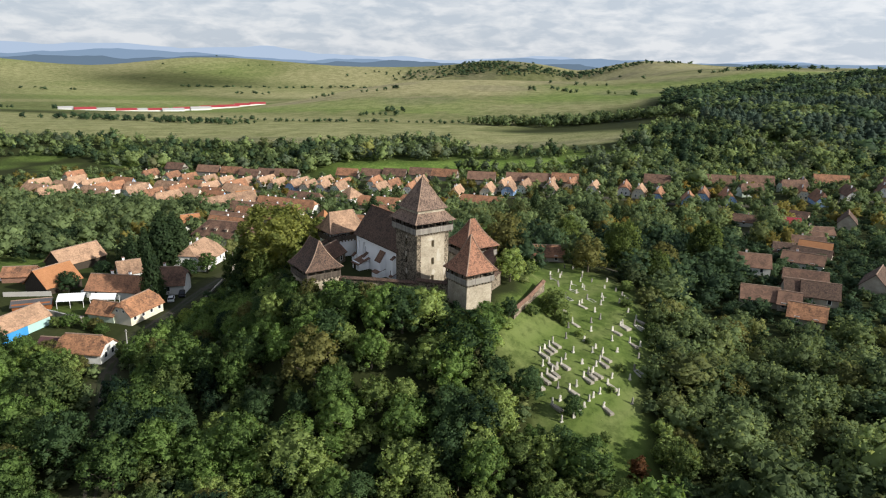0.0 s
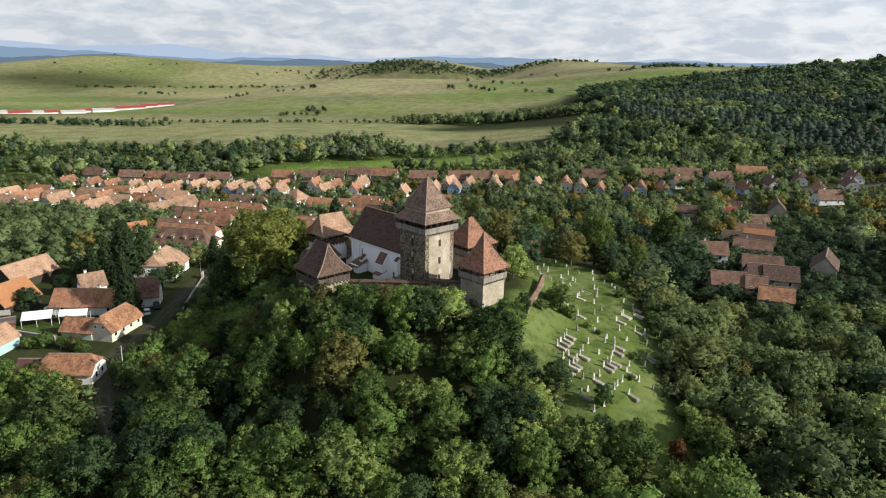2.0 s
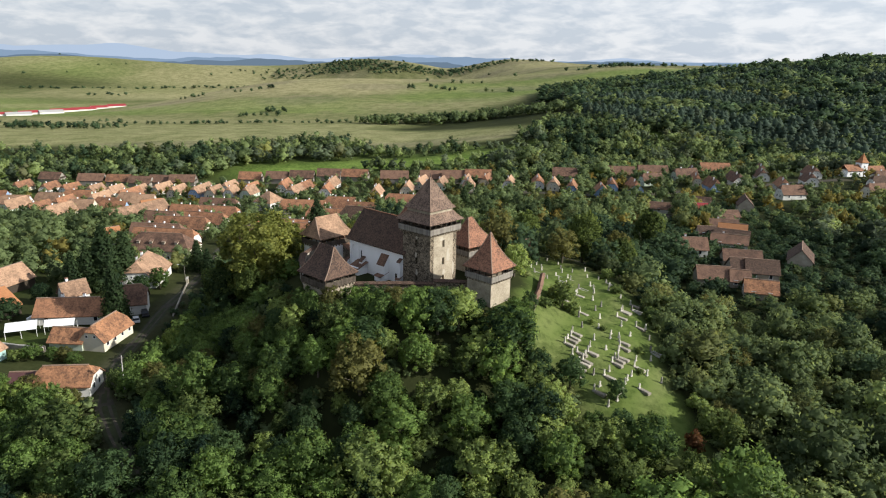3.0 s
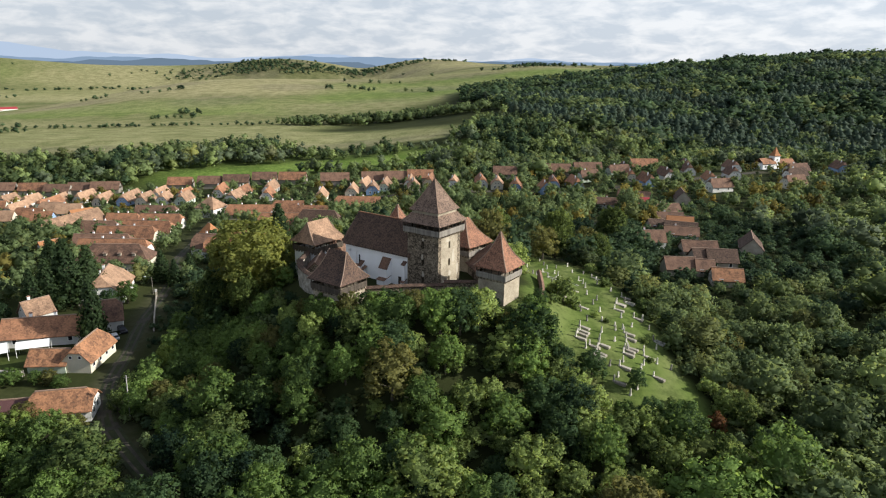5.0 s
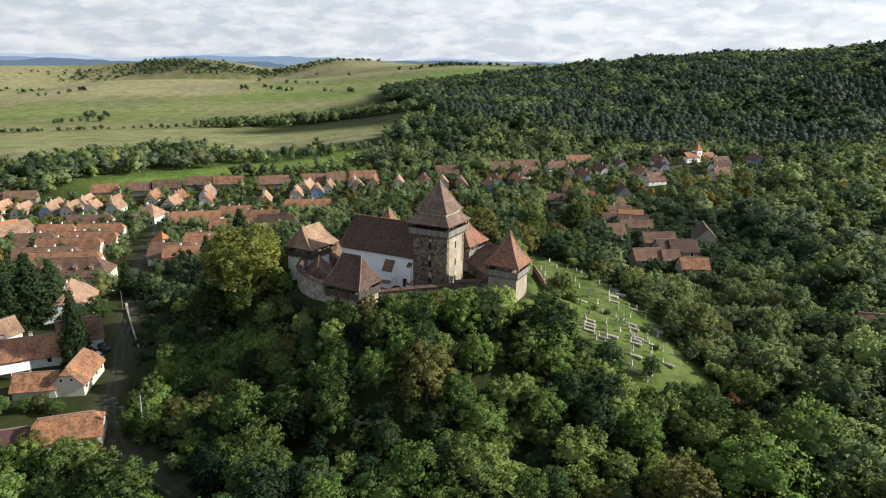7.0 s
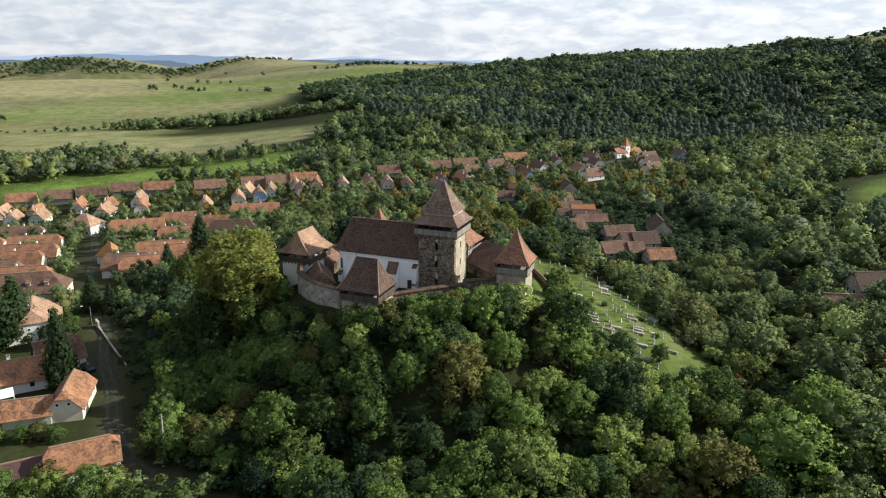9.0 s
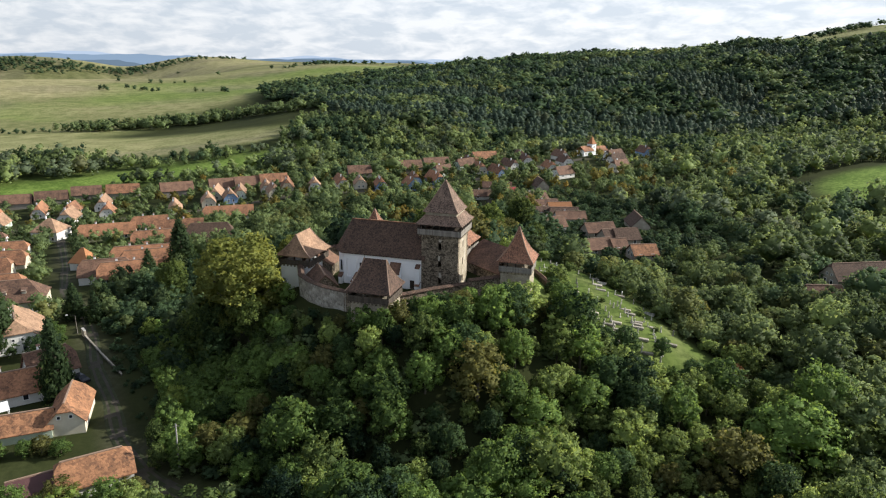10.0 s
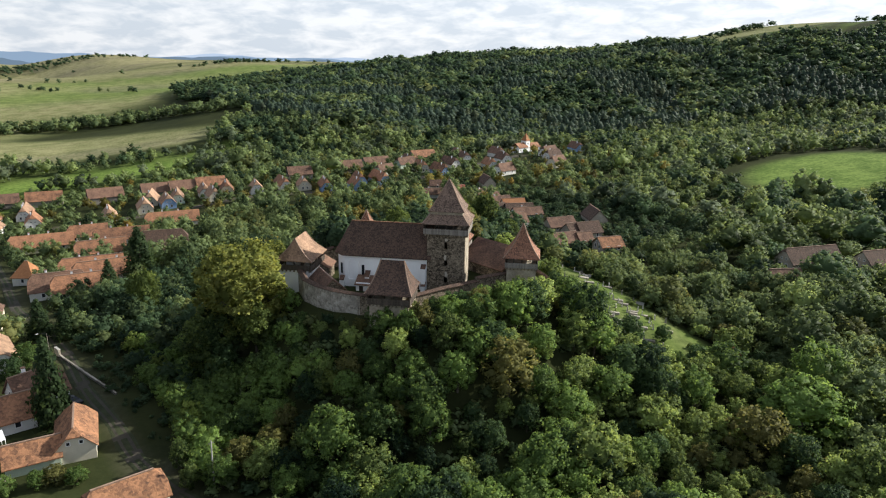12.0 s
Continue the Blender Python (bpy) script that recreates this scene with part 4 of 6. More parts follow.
for i, (x, y) in enumerate(BARNS):
    house(x, y + 3, -6 + rnd.uniform(-5, 5), rnd.uniform(16, 20), 9.5, 4.0, 9.0, "dark timber barn with a brown tiled roof behind the yards", TILE_BROWN if i % 4 else TILE_RED, WOOD_GREY, (0.0, 0.0), 0, 0,
          name="barn", category="barn", group="barns behind the yards", board_ends=True)

# houses along the lane, ends towards it
LANE_WEST = [(-143, 369, 22), (-131, 329, 20), (-152, 341, 16), (-154, 313, 16), (-136, 290, 24), (-139, 269, 22), (-130, 304, 20), (-131, 256, 26)]
for x, y, length in LANE_WEST:
    house(x, y, -10 + rnd.uniform(-3, 3), length, 8.0, 2.9, 7.4, "long cream farmhouse with a brown tiled roof along its yard", TILE_BROWN if rnd.random() < 0.6 else TILE_RED, rnd.choice((LIME, PLASTER_CREAM)), (0.0, 0.45), 2, 0, (3, 0), group="farmhouses on the lane")
LANE_EAST = [(-74, 308, 18), (-78, 266, 22), (-82, 276, 20), (-88, 250, 18), (-91, 345, 24), (-72, 352, 16), (-62, 330, 22), (-35, 352, 24)]
for x, y, length in LANE_EAST:
    house(x, y, -8 + rnd.uniform(-3, 3), length, 8.0, 2.9, 7.4, "long farmhouse with a red-brown tiled roof east of the lane", TILE_RED, rnd.choice((LIME, PLASTER_CREAM)), (0.4, 0.0), 2, 0, (3, 0), group="farmhouses on the lane")
house(-123, 232, -8, 24, 11, 4.6, 9.6, "cream inn with eyebrow dormers in a hipped brown roof", TILE_BROWN, PLASTER_CREAM, (0.9, 0.9), 0, 2, (5, 5), dormers=4)
house(-116.6, 198.6, 95, 17, 12, 3.2, 8.4, "broad white house with a pale patched tile roof", TILE_PALE, LIME, (0.5, 0.5), 2, 2, (2, 3))
house(-114, 366, -30, 12, 12, 5.2, 10.4, "tall white corner house with a pyramid tile roof", TILE_PALE, LIME, (1.0, 1.0), 1, 2, (3, 3))
house(-107, 408, 75, 15, 9, 4.0, 9.0, "white house with a faded tile roof on the street", TILE_PALE, LIME, (0.4, 0.0), 1, 2, (2, 2))
house(-101, 283, -35, 7, 7, 3.2, 8.0, "small gate house with a bright orange hipped roof", TILE_ORANGE, LIME, (1.0, 1.0), 0, 2, (1, 1))
house(-95, 256, -10, 15, 8, 3.2, 7.8, "farmhouse with a brown tiled roof by the lane", TILE_BROWN, LIME, (0.4, 0.2), 1, 2, (2, 2))
house(-55, 287, -15, 18, 12, 3.6, 11.0, "large dark barn with a steep dark roof among the trees", TILE_OLD, WOOD_DARK, (0.4, 0.4), 0, 0, name="barn", category="barn", board_ends=True)
house(-173, 330, 62, 34, 9.5, 4.2, 9.6, "long barn with a sunlit pale tile roof", TILE_PALE, BRICK, (0.0, 0.0), 0, 0, name="barn", category="barn")
house(-181, 368, 40, 11, 9, 3.6, 8.4, "outbuilding with a bright orange tile roof", TILE_ORANGE, LIME, (0.0, 0.0), 0, 2)
house(-156, 262, 42, 7.5, 7, 3.2, 7.0, "shed with a bright orange tile roof in the trees", TILE_ORANGE, LIME, (0.0, 0.0), 0, 2)

# far left of the village
LEFT = [(-330, 400), (-300, 410), (-275, 398), (-252, 410), (-232, 392), (-270, 428), (-310, 436), (-345, 430), (-215, 420), (-240, 432), (-366, 455), (-355, 405), (-292, 380), (-200, 404), (-310, 362), (-268, 352), (-232, 366), (-204, 372), (-330, 374), (-252, 382), (-218, 396), (-300, 396), (-284, 414), (-322, 418), (-258, 440), (-226, 444)]
for x, y in LEFT:
    (wall, wn) = PAINTS[rnd.randrange(6)]
    house(x, y, rnd.choice((-8, 76)) + rnd.uniform(-8, 8), rnd.uniform(13, 19), 8.0, 3.2, 8.2, f"{wn} farmhouse with a faded tile roof", rnd.choice((TILE_PALE, TILE_PALE, TILE_RED)), wall, (0.4, 0.0), 1, 2, (2, 0), group="houses of the village")

# south-west farmyards below the church hill
house(-154, 187, 72, 15.5, 9, 2.9, 7.0, "large barn with a pale orange tiled roof", TILE_PALE, WOOD_DARK, (0.0, 0.0), 0, 0, name="barn", category="barn", board_ends=True)
house(-142.4, 162.5, 75, 11, 9.5, 2.8, 7.4, "barn with a new orange tiled roof", TILE_ORANGE, WOOD_DARK, (0.0, 0.0), 0, 0, name="barn", category="barn", board_ends=True)
house(-127, 176, 45, 6.5, 5.5, 3.2, 6.6, "small summer kitchen with a faded tile roof", TILE_PALE, LIME, (0.0, 0.0), 1, 1)
house(-119, 161.5, 4, 18, 7.5, 2.8, 6.4, "long house with a brown tiled roof on the yard", TILE_RED, LIME, (0.0, 0.0), 2, 0, (3, 0))
house(-108.5, 169, 16, 9, 7.5, 3.2, 7.6, "white house with a brown tiled roof at the lane", TILE_BROWN, LIME, (0.0, 0.4), 1, 2, (1, 2))
house(-158, 168, 20, 9, 6, 2.4, 4.6, "brick outbuilding with a tiled roof", TILE_RED, BRICK, (0.0, 0.0), 0, 0, name="shed", category="shed")
manor = house(-104.7, 146.7, 81, 11.6, 6.2, 2.7, 6.2, "pale house with a half-hipped orange tile roof on the lane", TILE_WORN, PLASTER_CREAM, (0.35, 0.5), 0, 0, (4, 2))
window(manor, -5.83, -1.0, 3.3, 90, True)
window(manor, -5.83, 1.0, 3.3, 90, True)
house(-111.6, 144.2, -6, 8.0, 5.4, 2.2, 4.8, "wing of the lane house with an orange tile roof", TILE_WORN, PLASTER_GREEN, (0.0, 0.0), 0, 0, (0, 0), name="house_wing")
cottage = house(-101.3, 122.4, 3, 10.6, 6.6, 2.6, 5.6, "old cottage with a worn patched tile roof", TILE_WORN, LIME, (0.3, 0.45), 0, 0, (1, 0))
for yy in (-1.3, 1.3):
    window(cottage, 5.33, yy, 0.8, 90)
blue = house(-127.2, 131.5, 82, 13, 6.6, 2.8, 5.6, "low blue and green house with a pale tile roof", TILE_PALE, PLASTER_TURQ, (0.0, 0.0), 0, 2, (0, 3))
for side in (-3.32, 3.32):
    part("painted_wall", Shape().box(-3.3, side, -1.5, 6.5, 0.05, 4.0), PAINT_BLUE, blue, "bright blue painted half of the wall")
part("painted_wall", Shape().box(-6.52, 0, -1.5, 0.05, 6.68, 4.2), PAINT_BLUE, blue, "bright blue painted half of the wall")
house(-109.8, 123.6, 3, 7, 5.2, 2.0, 3.6, "lean shed with a maroon sheet roof beside the cottage", SHEET_MAROON, WOOD_GREY, (0.0, 0.0), 0, 0, name="shed", category="shed")
house(-135, 145.6, 30, 9, 4, 2.2, 3.0, "open orange timber shed with a grey sheet roof", SHEET_GREY, WOOD_ORANGE, (0.0, 0.0), 0, 0, name="shed", category="shed")

# east of the hill
EAST = [(61, 185.5, -11, 9.6, 1, 5.6), (68, 182.5, -18, 5.4, 1, 5.0), (68.5, 171, -20, 8.6, 5, 5.2), (71.8, 192, -10, 4.8, 2, 6.4), (78.2, 189.6, -14, 9.4, 2, 6.4), (69, 222, -9, 10.8, 0, 6.6), (90, 235.6, -24, 13, 0, 5.0),
        (90, 256, -9, 7, 2, 4.6), (97.5, 249, -27, 13, 2, 4.4), (102, 258, -24, 10.8, 3, 5.4), (117, 298.6, -3, 13.4, 0, 4.6), (119, 338, -30, 17, 1, 5.2), (100, 205, 60, 13, 2, 7.4), (139, 322, 70, 13, 2, 7.6),
        (80, 206, -12, 12, 1, 5.6), (104, 271, -12, 12, 0, 5.0), (108, 284, -8, 12, 1, 5.0), (98, 318, -20, 20, 0, 5.2), (78, 372, 80, 13, 4, 7.6)]
for x, y, rz, length, kind, top in EAST:
    roof, wall, words = [(TILE_BROWN, LIME, "long red-brown tiled farm building"), (TILE_BROWN, PLASTER_OLD, "weathered farm building with a brown tile roof"), (TILE_OLD, PLASTER_OLD, "dark-roofed old farm building"),
                         (TILE_ORANGE, LIME, "small house with an orange tile roof"), (TILE_RED, PLASTER_BLUE, "blue gabled house with a red tile roof"), (TILE_WORN, PLASTER_OLD, "shed with a mottled orange tile roof")][kind]
    house(x, y, rz + rnd.uniform(-2, 2), length, 7.4, top * 0.46, top, words, roof, wall, (0.0, 0.0), 1 if kind in (0, 4) else 0, 2 if kind > 2 else 0, (2, 0), group="farm buildings east of the hill")
house(112, 316, -8, 8.5, 6.5, 2.6, 5.4, "shed with a bright red sheet roof", SHEET_RED, PLASTER_CREAM, (0.0, 0.0), 0, 0, name="shed", category="shed")
house(1.5, 194, 6, 9.5, 6.5, 2.4, 5.0, "low store with a red tile roof behind the graves", TILE_RED, PLASTER_OLD, (0.0, 0.0), 0, 0, (2, 0), name="shed", category="shed")
house(104, 118, -20, 20, 8, 3.2, 7.4, "pale long house with a dark tiled roof in the trees", TILE_OLD, PLASTER_OLD, (0.2, 0.0), 0, 2, (4, 4))
house(122, 104, -20, 15, 8, 3.0, 6.8, "house with a dark tiled roof in the trees", TILE_OLD, PLASTER_OLD, (0.0, 0.0), 0, 2, (3, 3))
house(76, 112, -30, 9, 7, 3.0, 6.4, "cottage with a dark tiled roof in the trees", TILE_BROWN, LIME, (0.0, 0.0), 0, 2, (3, 3))
NORTH_EAST = [(172, 402), (196, 416), (214, 392), (150, 428), (232, 420), (246, 372), (228, 350), (262, 392), (318, 462), (300, 398), (208, 440), (180, 352), (160, 440), (120, 408)]
for i, (x, y) in enumerate(NORTH_EAST):
    (wall, wn) = PAINTS[rnd.randrange(6)]
    house(x, y, rnd.choice((80, 5)) + rnd.uniform(-8, 8), rnd.uniform(11, 16), 8.0, 3.1, 7.8, f"{wn} house with a red-brown tile roof", rnd.choice((TILE_BROWN, TILE_BROWN, TILE_OLD)), wall, (0.4, 0.0), 1, 2, (2, 0), group="houses of the village")
house(344, 273, 0, 15, 8, 2.4, 3.8, "low shed with a pale blue sheet roof by the meadow", SHEET_BLUE, CONCRETE, (0.0, 0.0), 0, 0, name="shed", category="shed")
house(400, 300, 10, 9, 7, 2.6, 5.2, "small hut with a pale roof by the meadow", TILE_PALE, PLASTER_OLD, (0.0, 0.0), 0, 0, name="shed", category="shed")


house(*WARD, 9.0, 5.2, 3.0, 5.6, "small store house with a brown tiled roof inside the ring wall", TILE_BROWN, STONE, (0.0, 0.0), 0, 0, (2, 0), name="ward_house", category="shed", lift=5.6 - height(WARD[0], WARD[1]))


# more gabled houses along the north side of the village street
for x in range(-205, 100, 13):
    for (ax, ay), (bx, by) in zip(STREET, STREET[1:]):
        if ax <= x < bx:
            y = ay + (by - ay) * (x - ax) / (bx - ax) + 14 + rnd.uniform(-2, 2)
            if all(math.hypot(x - f[0], y - f[1]) > f[3] * 0.5 + 9.5 for f in FOOTPRINTS):
                (wall, wn), (roof, rn) = PAINTS[rnd.randrange(6)], rnd.choice(ROOFS)
                house(x, y, 80 + rnd.uniform(-6, 6), rnd.uniform(11, 15), 7.6, 3.2, 8.0, f"{wn} gabled house with a {rn}", roof, wall, (0.4, 0.0), 1, 2, (2, 0), group="houses of the village")


# ---- the white village church under the ridge ----
def village_church():
    z = height(271, 428)
    ob = thing("village_church", 271, 428, z, 10, "small white church with a red pointed spire", "church")
    part("tower", Shape().box(0, 0, -2, 5.2, 5.2, 11.5), LIME, ob)
    part("spire", Shape().rings([(3.0, 3.0, 9.3), (3.0, 3.0, 9.5), (1.9, 1.9, 11.0), (0.05, 0.05, 15.6)]), TILE_ORANGE, ob, "red spire")
    part("nave", Shape().box(-8, 0, -2, 12, 8, 6.5), LIME, ob)
    part("nave_roof", Shape().shell([(-14.4, -4.6, 4.3), (-1.6, -4.6, 4.3), (-1.6, 0, 8.0), (-14.4, 0, 8.0), (-1.6, 4.6, 4.3), (-14.4, 4.6, 4.3)], [(0, 1, 2, 3), (3, 2, 4, 5)], 0.2), TILE_RED, ob)
    part("hall", Shape().box(12, 2, -2, 14, 8, 5.2), LIME, ob)
    part("hall_roof", Shape().shell([(4.6, -2.6, 3.0), (19.4, -2.6, 3.0), (19.4, 2, 6.6), (4.6, 2, 6.6), (19.4, 6.6, 3.0), (4.6, 6.6, 3.0)], [(0, 1, 2, 3), (3, 2, 4, 5)], 0.2), TILE_RED, ob)
    for x in (-11.5, -8, -4.5):
        window(ob, x, -4.03, 1.4, 0)
    window(ob, 0, -2.63, 6.0, 0)
    window(ob, 0, -2.63, 2.5, 0)
    FOOTPRINTS.append((271, 428, 10, 20, 7))


village_church()

# ---- farm sheds across the fields ----
SHEDS = [(-1052, 1310, 30, 1), (-1020, 1330, 44, 0), (-1000, 1366, 46, 1), (-972, 1400, 52, 0), (-962, 1432, 44, 1), (-940, 1470, 60, 0), (-905, 1490, 50, 1), (-900, 1540, 62, 0), (-872, 1560, 50, 1), (-868, 1610, 60, 0), (-838, 1640, 56, 0), (-818, 1690, 52, 0), (-792, 1716, 44, 0)]
for x, y, length, k in SHEDS:
    house(x, y, 44, length, 14, 4.0, 8.5, "long farm shed with a red sheet roof" if k == 0 else "long farm shed with a pale sheet roof", SHEET_RED if k == 0 else SHEET_PALE, LIME, (0.0, 0.0), 0, 0, name="farm_shed", category="barn", group="farm sheds across the fields")


# ---- graves ----
def headstone_mesh(w, h, t, kind):
    """A grave marker on a plinth: a slab with a rounded head, or a tapered pillar."""
    s = Shape()
    s.box(0, 0, -0.3, w + 0.25, t + 0.22, 0.5)
    if kind == "slab":
        n = 7
        prof = [(-w / 2, 0.2), (w / 2, 0.2)] + [(w / 2 * math.cos(a), h - w / 2 + w / 2 * math.sin(a)) for a in np.linspace(0, math.pi, n)]
        m = len(prof)
        s.add([(x, -t / 2, z) for x, z in prof] + [(x, t / 2, z) for x, z in prof],
              [tuple(range(m)), tuple(reversed(range(m, 2 * m)))] + [(i, m + i, m + (i + 1) % m, (i + 1) % m) for i in range(m)])
    else:
        s.box(0, 0, 0.2, w * 0.8, t * 1.4, h - 0.5, taper=0.75)
        s.box(0, 0, h - 0.3, w * 0.7, t * 1.3, 0.3, taper=0.4)
    return s.mesh("headstone")


HEADS = [headstone_mesh(0.46, 1.45, 0.22, "slab"), headstone_mesh(0.42, 1.6, 0.26, "pillar"), headstone_mesh(0.55, 1.25, 0.20, "slab")]
for me in HEADS:
    me.materials.append(GRAVE)
HEADS_DARK = [me.copy() for me in HEADS]
for me in HEADS_DARK:
    me.materials.clear()
    me.materials.append(GRAVE_DARK)
COVER = Shape().box(0, 0, -0.5, 2.5, 1.05, 0.5).box(0, 0, 0.0, 2.3, 0.88, 0.08, taper=0.94).mesh("slab")
COVER.materials.append(GRAVE_SLAB)
KERB = Shape().box(0, 0.58, -0.45, 2.7, 0.14, 0.55).box(0, -0.58, -0.45, 2.7, 0.14, 0.55).box(1.28, 0, -0.45, 0.14, 1.02, 0.55).box(-1.28, 0, -0.45, 0.14, 1.02, 0.55).mesh("kerb")
KERB.materials.append(CONCRETE)


def grave(x, y, stone, cover):
    turn = -50 + rnd.uniform(-6, 6)
    g = thing("grave", x, y, height(x, y), turn, "pale stone grave with a covering slab in the grass" if cover == 1 else "grave with an upright marker stone in the grass", "grave", "graves on the hillside")
    g.scale = (0.86, 0.86, 0.86)
    lean = pose(0, 0, 0, rnd.uniform(-3, 3), rnd.uniform(-4, 4), 90 + rnd.uniform(-5, 5))
    part("headstone", stone, None, g, at=lean)
    if cover == 1:
        part("slab", COVER, None, g, at=pose(1.6, 0, 0.0, 0, 3, 0))
    elif cover == 2:
        part("kerb", KERB, None, g, at=pose(1.75, 0, 0.0, 0, 3, 0))


COVERED = [(0.7, 120.9), (1.6, 122.4), (2.5, 123.5), (3.2, 125.2), (2.6, 117.9), (4.9, 118.3), (0.4, 111.9), (1.3, 113.5), (2.3, 114.7), (3.2, 115.6), (3.4, 106.9), (6.5, 111.3), (9.2, 115.6), (10.1, 117.0), (11.0, 117.7), (12.5, 121.7), (13.0, 123.7), (13.7, 115.3), (12.6, 108.6), (19.4, 132.4), (9.3, 148.1), (11.1, 161.8), (18.1, 139.5)]
OPEN = [(7.3, 122.8), (9.0, 119.6), (4.8, 108.1), (7.8, 112.6), (11.7, 119.8), (13.3, 125.1), (7.2, 104.5), (8.2, 106.4), (9.1, 107.5), (10.0, 109.3), (10.8, 110.5), (12.0, 111.9), (14.6, 117.3), (15.5, 112.9), (15.6, 131.0), (9.7, 128.3), (11.2, 124.3), (11.9, 126.2), (5.1, 103.0), (1.4, 116.9), (4.1, 117.1), (5.7, 120.0)]
UPPER = [(18.1, 118.4), (19.4, 122.3), (20.7, 127.1), (22.2, 145.2), (20.7, 158.1), (21.4, 141.8), (12.8, 145.1), (11.6, 138.2), (10.0, 149.9), (6.2, 152.6), (8.0, 165.5), (10.8, 163.7), (5.1, 171.0), (2.5, 173.2), (2.6, 168.3), (9.0, 157.6), (6.5, 133.3), (9.0, 182.9), (6.6, 183.3), (4.7, 177.0), (11.5, 178.9), (14.5, 150.5), (7.5, 160.0), (15.2, 157.0), (13.5, 170.0), (4.5, 163.5), (16.5, 165.0)]
for x, y in COVERED:
    grave(x, y, rnd.choice(HEADS), 1)
for x, y in OPEN:
    grave(x, y, rnd.choice(HEADS), 0)
for x, y in UPPER:
    grave(x, y, rnd.choice(HEADS + HEADS_DARK), rnd.choice((0, 0, 1, 2)))


taken = list(OPEN) + list(UPPER)
for _ in range(400):
    x, y = rnd.uniform(3, 23), rnd.uniform(108, 178)
    if len(taken) < len(OPEN) + len(UPPER) + 24 and inside(x, y, GRAVEYARD) and inside(x + 2, y + 2, GRAVEYARD) and all(math.hypot(x - a, y - b) > 2.8 for a, b in taken):
        taken.append((x, y))
        grave(x, y, rnd.choice(HEADS + HEADS_DARK), rnd.choice((0, 0, 0, 1, 2)))


# ---- yard and lane things ----
def tent(x, y, rz, lx, ly):
    z = height(x, y)
    ob = thing("marquee", x, y, z, rz, "white canvas marquee in the farmyard", "tent")
    part("canopy", Shape().shell([(-lx, -ly, 2.3), (lx, -ly, 2.3), (lx, 0, 3.6), (-lx, 0, 3.6), (lx, ly, 2.3), (-lx, ly, 2.3)], [(0, 1, 2, 3), (3, 2, 4, 5)], 0.06), CANVAS, ob)
    for a in (-1, 0, 1):
        for b in (-1, 1):
            part("leg", Shape().tube([(a * (lx - 0.1), b * (ly - 0.1), 0), (a * (lx - 0.1), b * (ly - 0.1), 2.35)], [0.06, 0.06], 6), FRAME_WHITE, ob)
    FOOTPRINTS.append((x, y, rz, lx + 1, ly + 1))


tent(-126.8, 150.6, 22, 3.4, 2.9)
tent(-118.6, 152.6, 12, 3.4, 1.5)


def car(x, y, rz, paint, words):
    """A parked estate car: shaped body, glass house, four wheels."""
    z = height(x, y)
    ob = thing("car", x, y, z + 0.02, rz, words, "car")
    prof = [(-2.1, 0.35), (2.1, 0.35), (2.15, 0.72), (1.95, 0.86), (0.95, 0.98), (-2.05, 1.0), (-2.15, 0.7)]
    m = len(prof)
    part("body", Shape().add([(a, -0.86, b) for a, b in prof] + [(a, 0.86, b) for a, b in prof], [tuple(range(m)), tuple(reversed(range(m, 2 * m)))] + [(i, m + i, m + (i + 1) % m, (i + 1) % m) for i in range(m)]), paint, ob)
    part("window_band", Shape().add([(1.0, -0.80, 0.98), (1.0, 0.80, 0.98), (-2.0, 0.80, 0.99), (-2.0, -0.80, 0.99), (0.3, -0.64, 1.42), (0.3, 0.64, 1.42), (-1.6, 0.64, 1.44), (-1.6, -0.64, 1.44)],
                                    [(0, 1, 2, 3), (0, 1, 5, 4), (1, 2, 6, 5), (2, 3, 7, 6), (3, 0, 4, 7), (4, 5, 6, 7)]), GLASS, ob)
    part("roof", Shape().box(-0.65, 0, 1.43, 1.9, 1.28, 0.05, taper=0.92), paint, ob)
    for a in (-1.3, 1.35):
        for b in (-0.8, 0.8):
            w = part("wheel", turned(Shape(), 0).add([(a + 0.33 * math.cos(t), b + d, 0.33 + 0.33 * math.sin(t)) for d in (-0.1, 0.1) for t in np.linspace(0, 2 * math.pi, 13)[:-1]],
                     [tuple(range(12)), tuple(reversed(range(12, 24)))] + [(i, 12 + i, 12 + (i + 1) % 12, (i + 1) % 12) for i in range(12)]), RUBBER, ob, "black tyre")
            part("rim", Shape().add([(a + 0.2 * math.cos(t), b + d, 0.33 + 0.2 * math.sin(t)) for d in (-0.115, 0.115) for t in np.linspace(0, 2 * math.pi, 9)[:-1]],
                 [tuple(range(8)), tuple(reversed(range(8, 16)))] + [(i, 8 + i, 8 + (i + 1) % 8, (i + 1) % 8) for i in range(8)]), FRAME_WHITE, w, "grey rim")
    FOOTPRINTS.append((x, y, rz, 3.2, 2))


car(-103.0, 165.0, -62, CAR_BLACK, "black parked estate car at the lane")
car(-103.6, 160.4, 118, CAR_WHITE, "white parked car beside the house")
car(54.5, 222, 20, CAR_WHITE, "white parked car on the eastern lane")


def wooden_pole(x, y, h):
    ob = thing("utility_pole", x, y, height(x, y), 0, "leaning grey utility pole on the grassy slope", "pole")
    part("shaft", Shape().tube([(0, 0, -0.5), (0.05, 0, h * 0.5), (0.15, 0.05, h)], [0.16, 0.13, 0.10], 8), CONCRETE, ob)
    part("cross_arm", Shape().box(0.14, 0.05, h - 0.5, 0.9, 0.1, 0.1), WOOD_GREY, ob)


wooden_pole(-89.0, 119.6, 9.0)


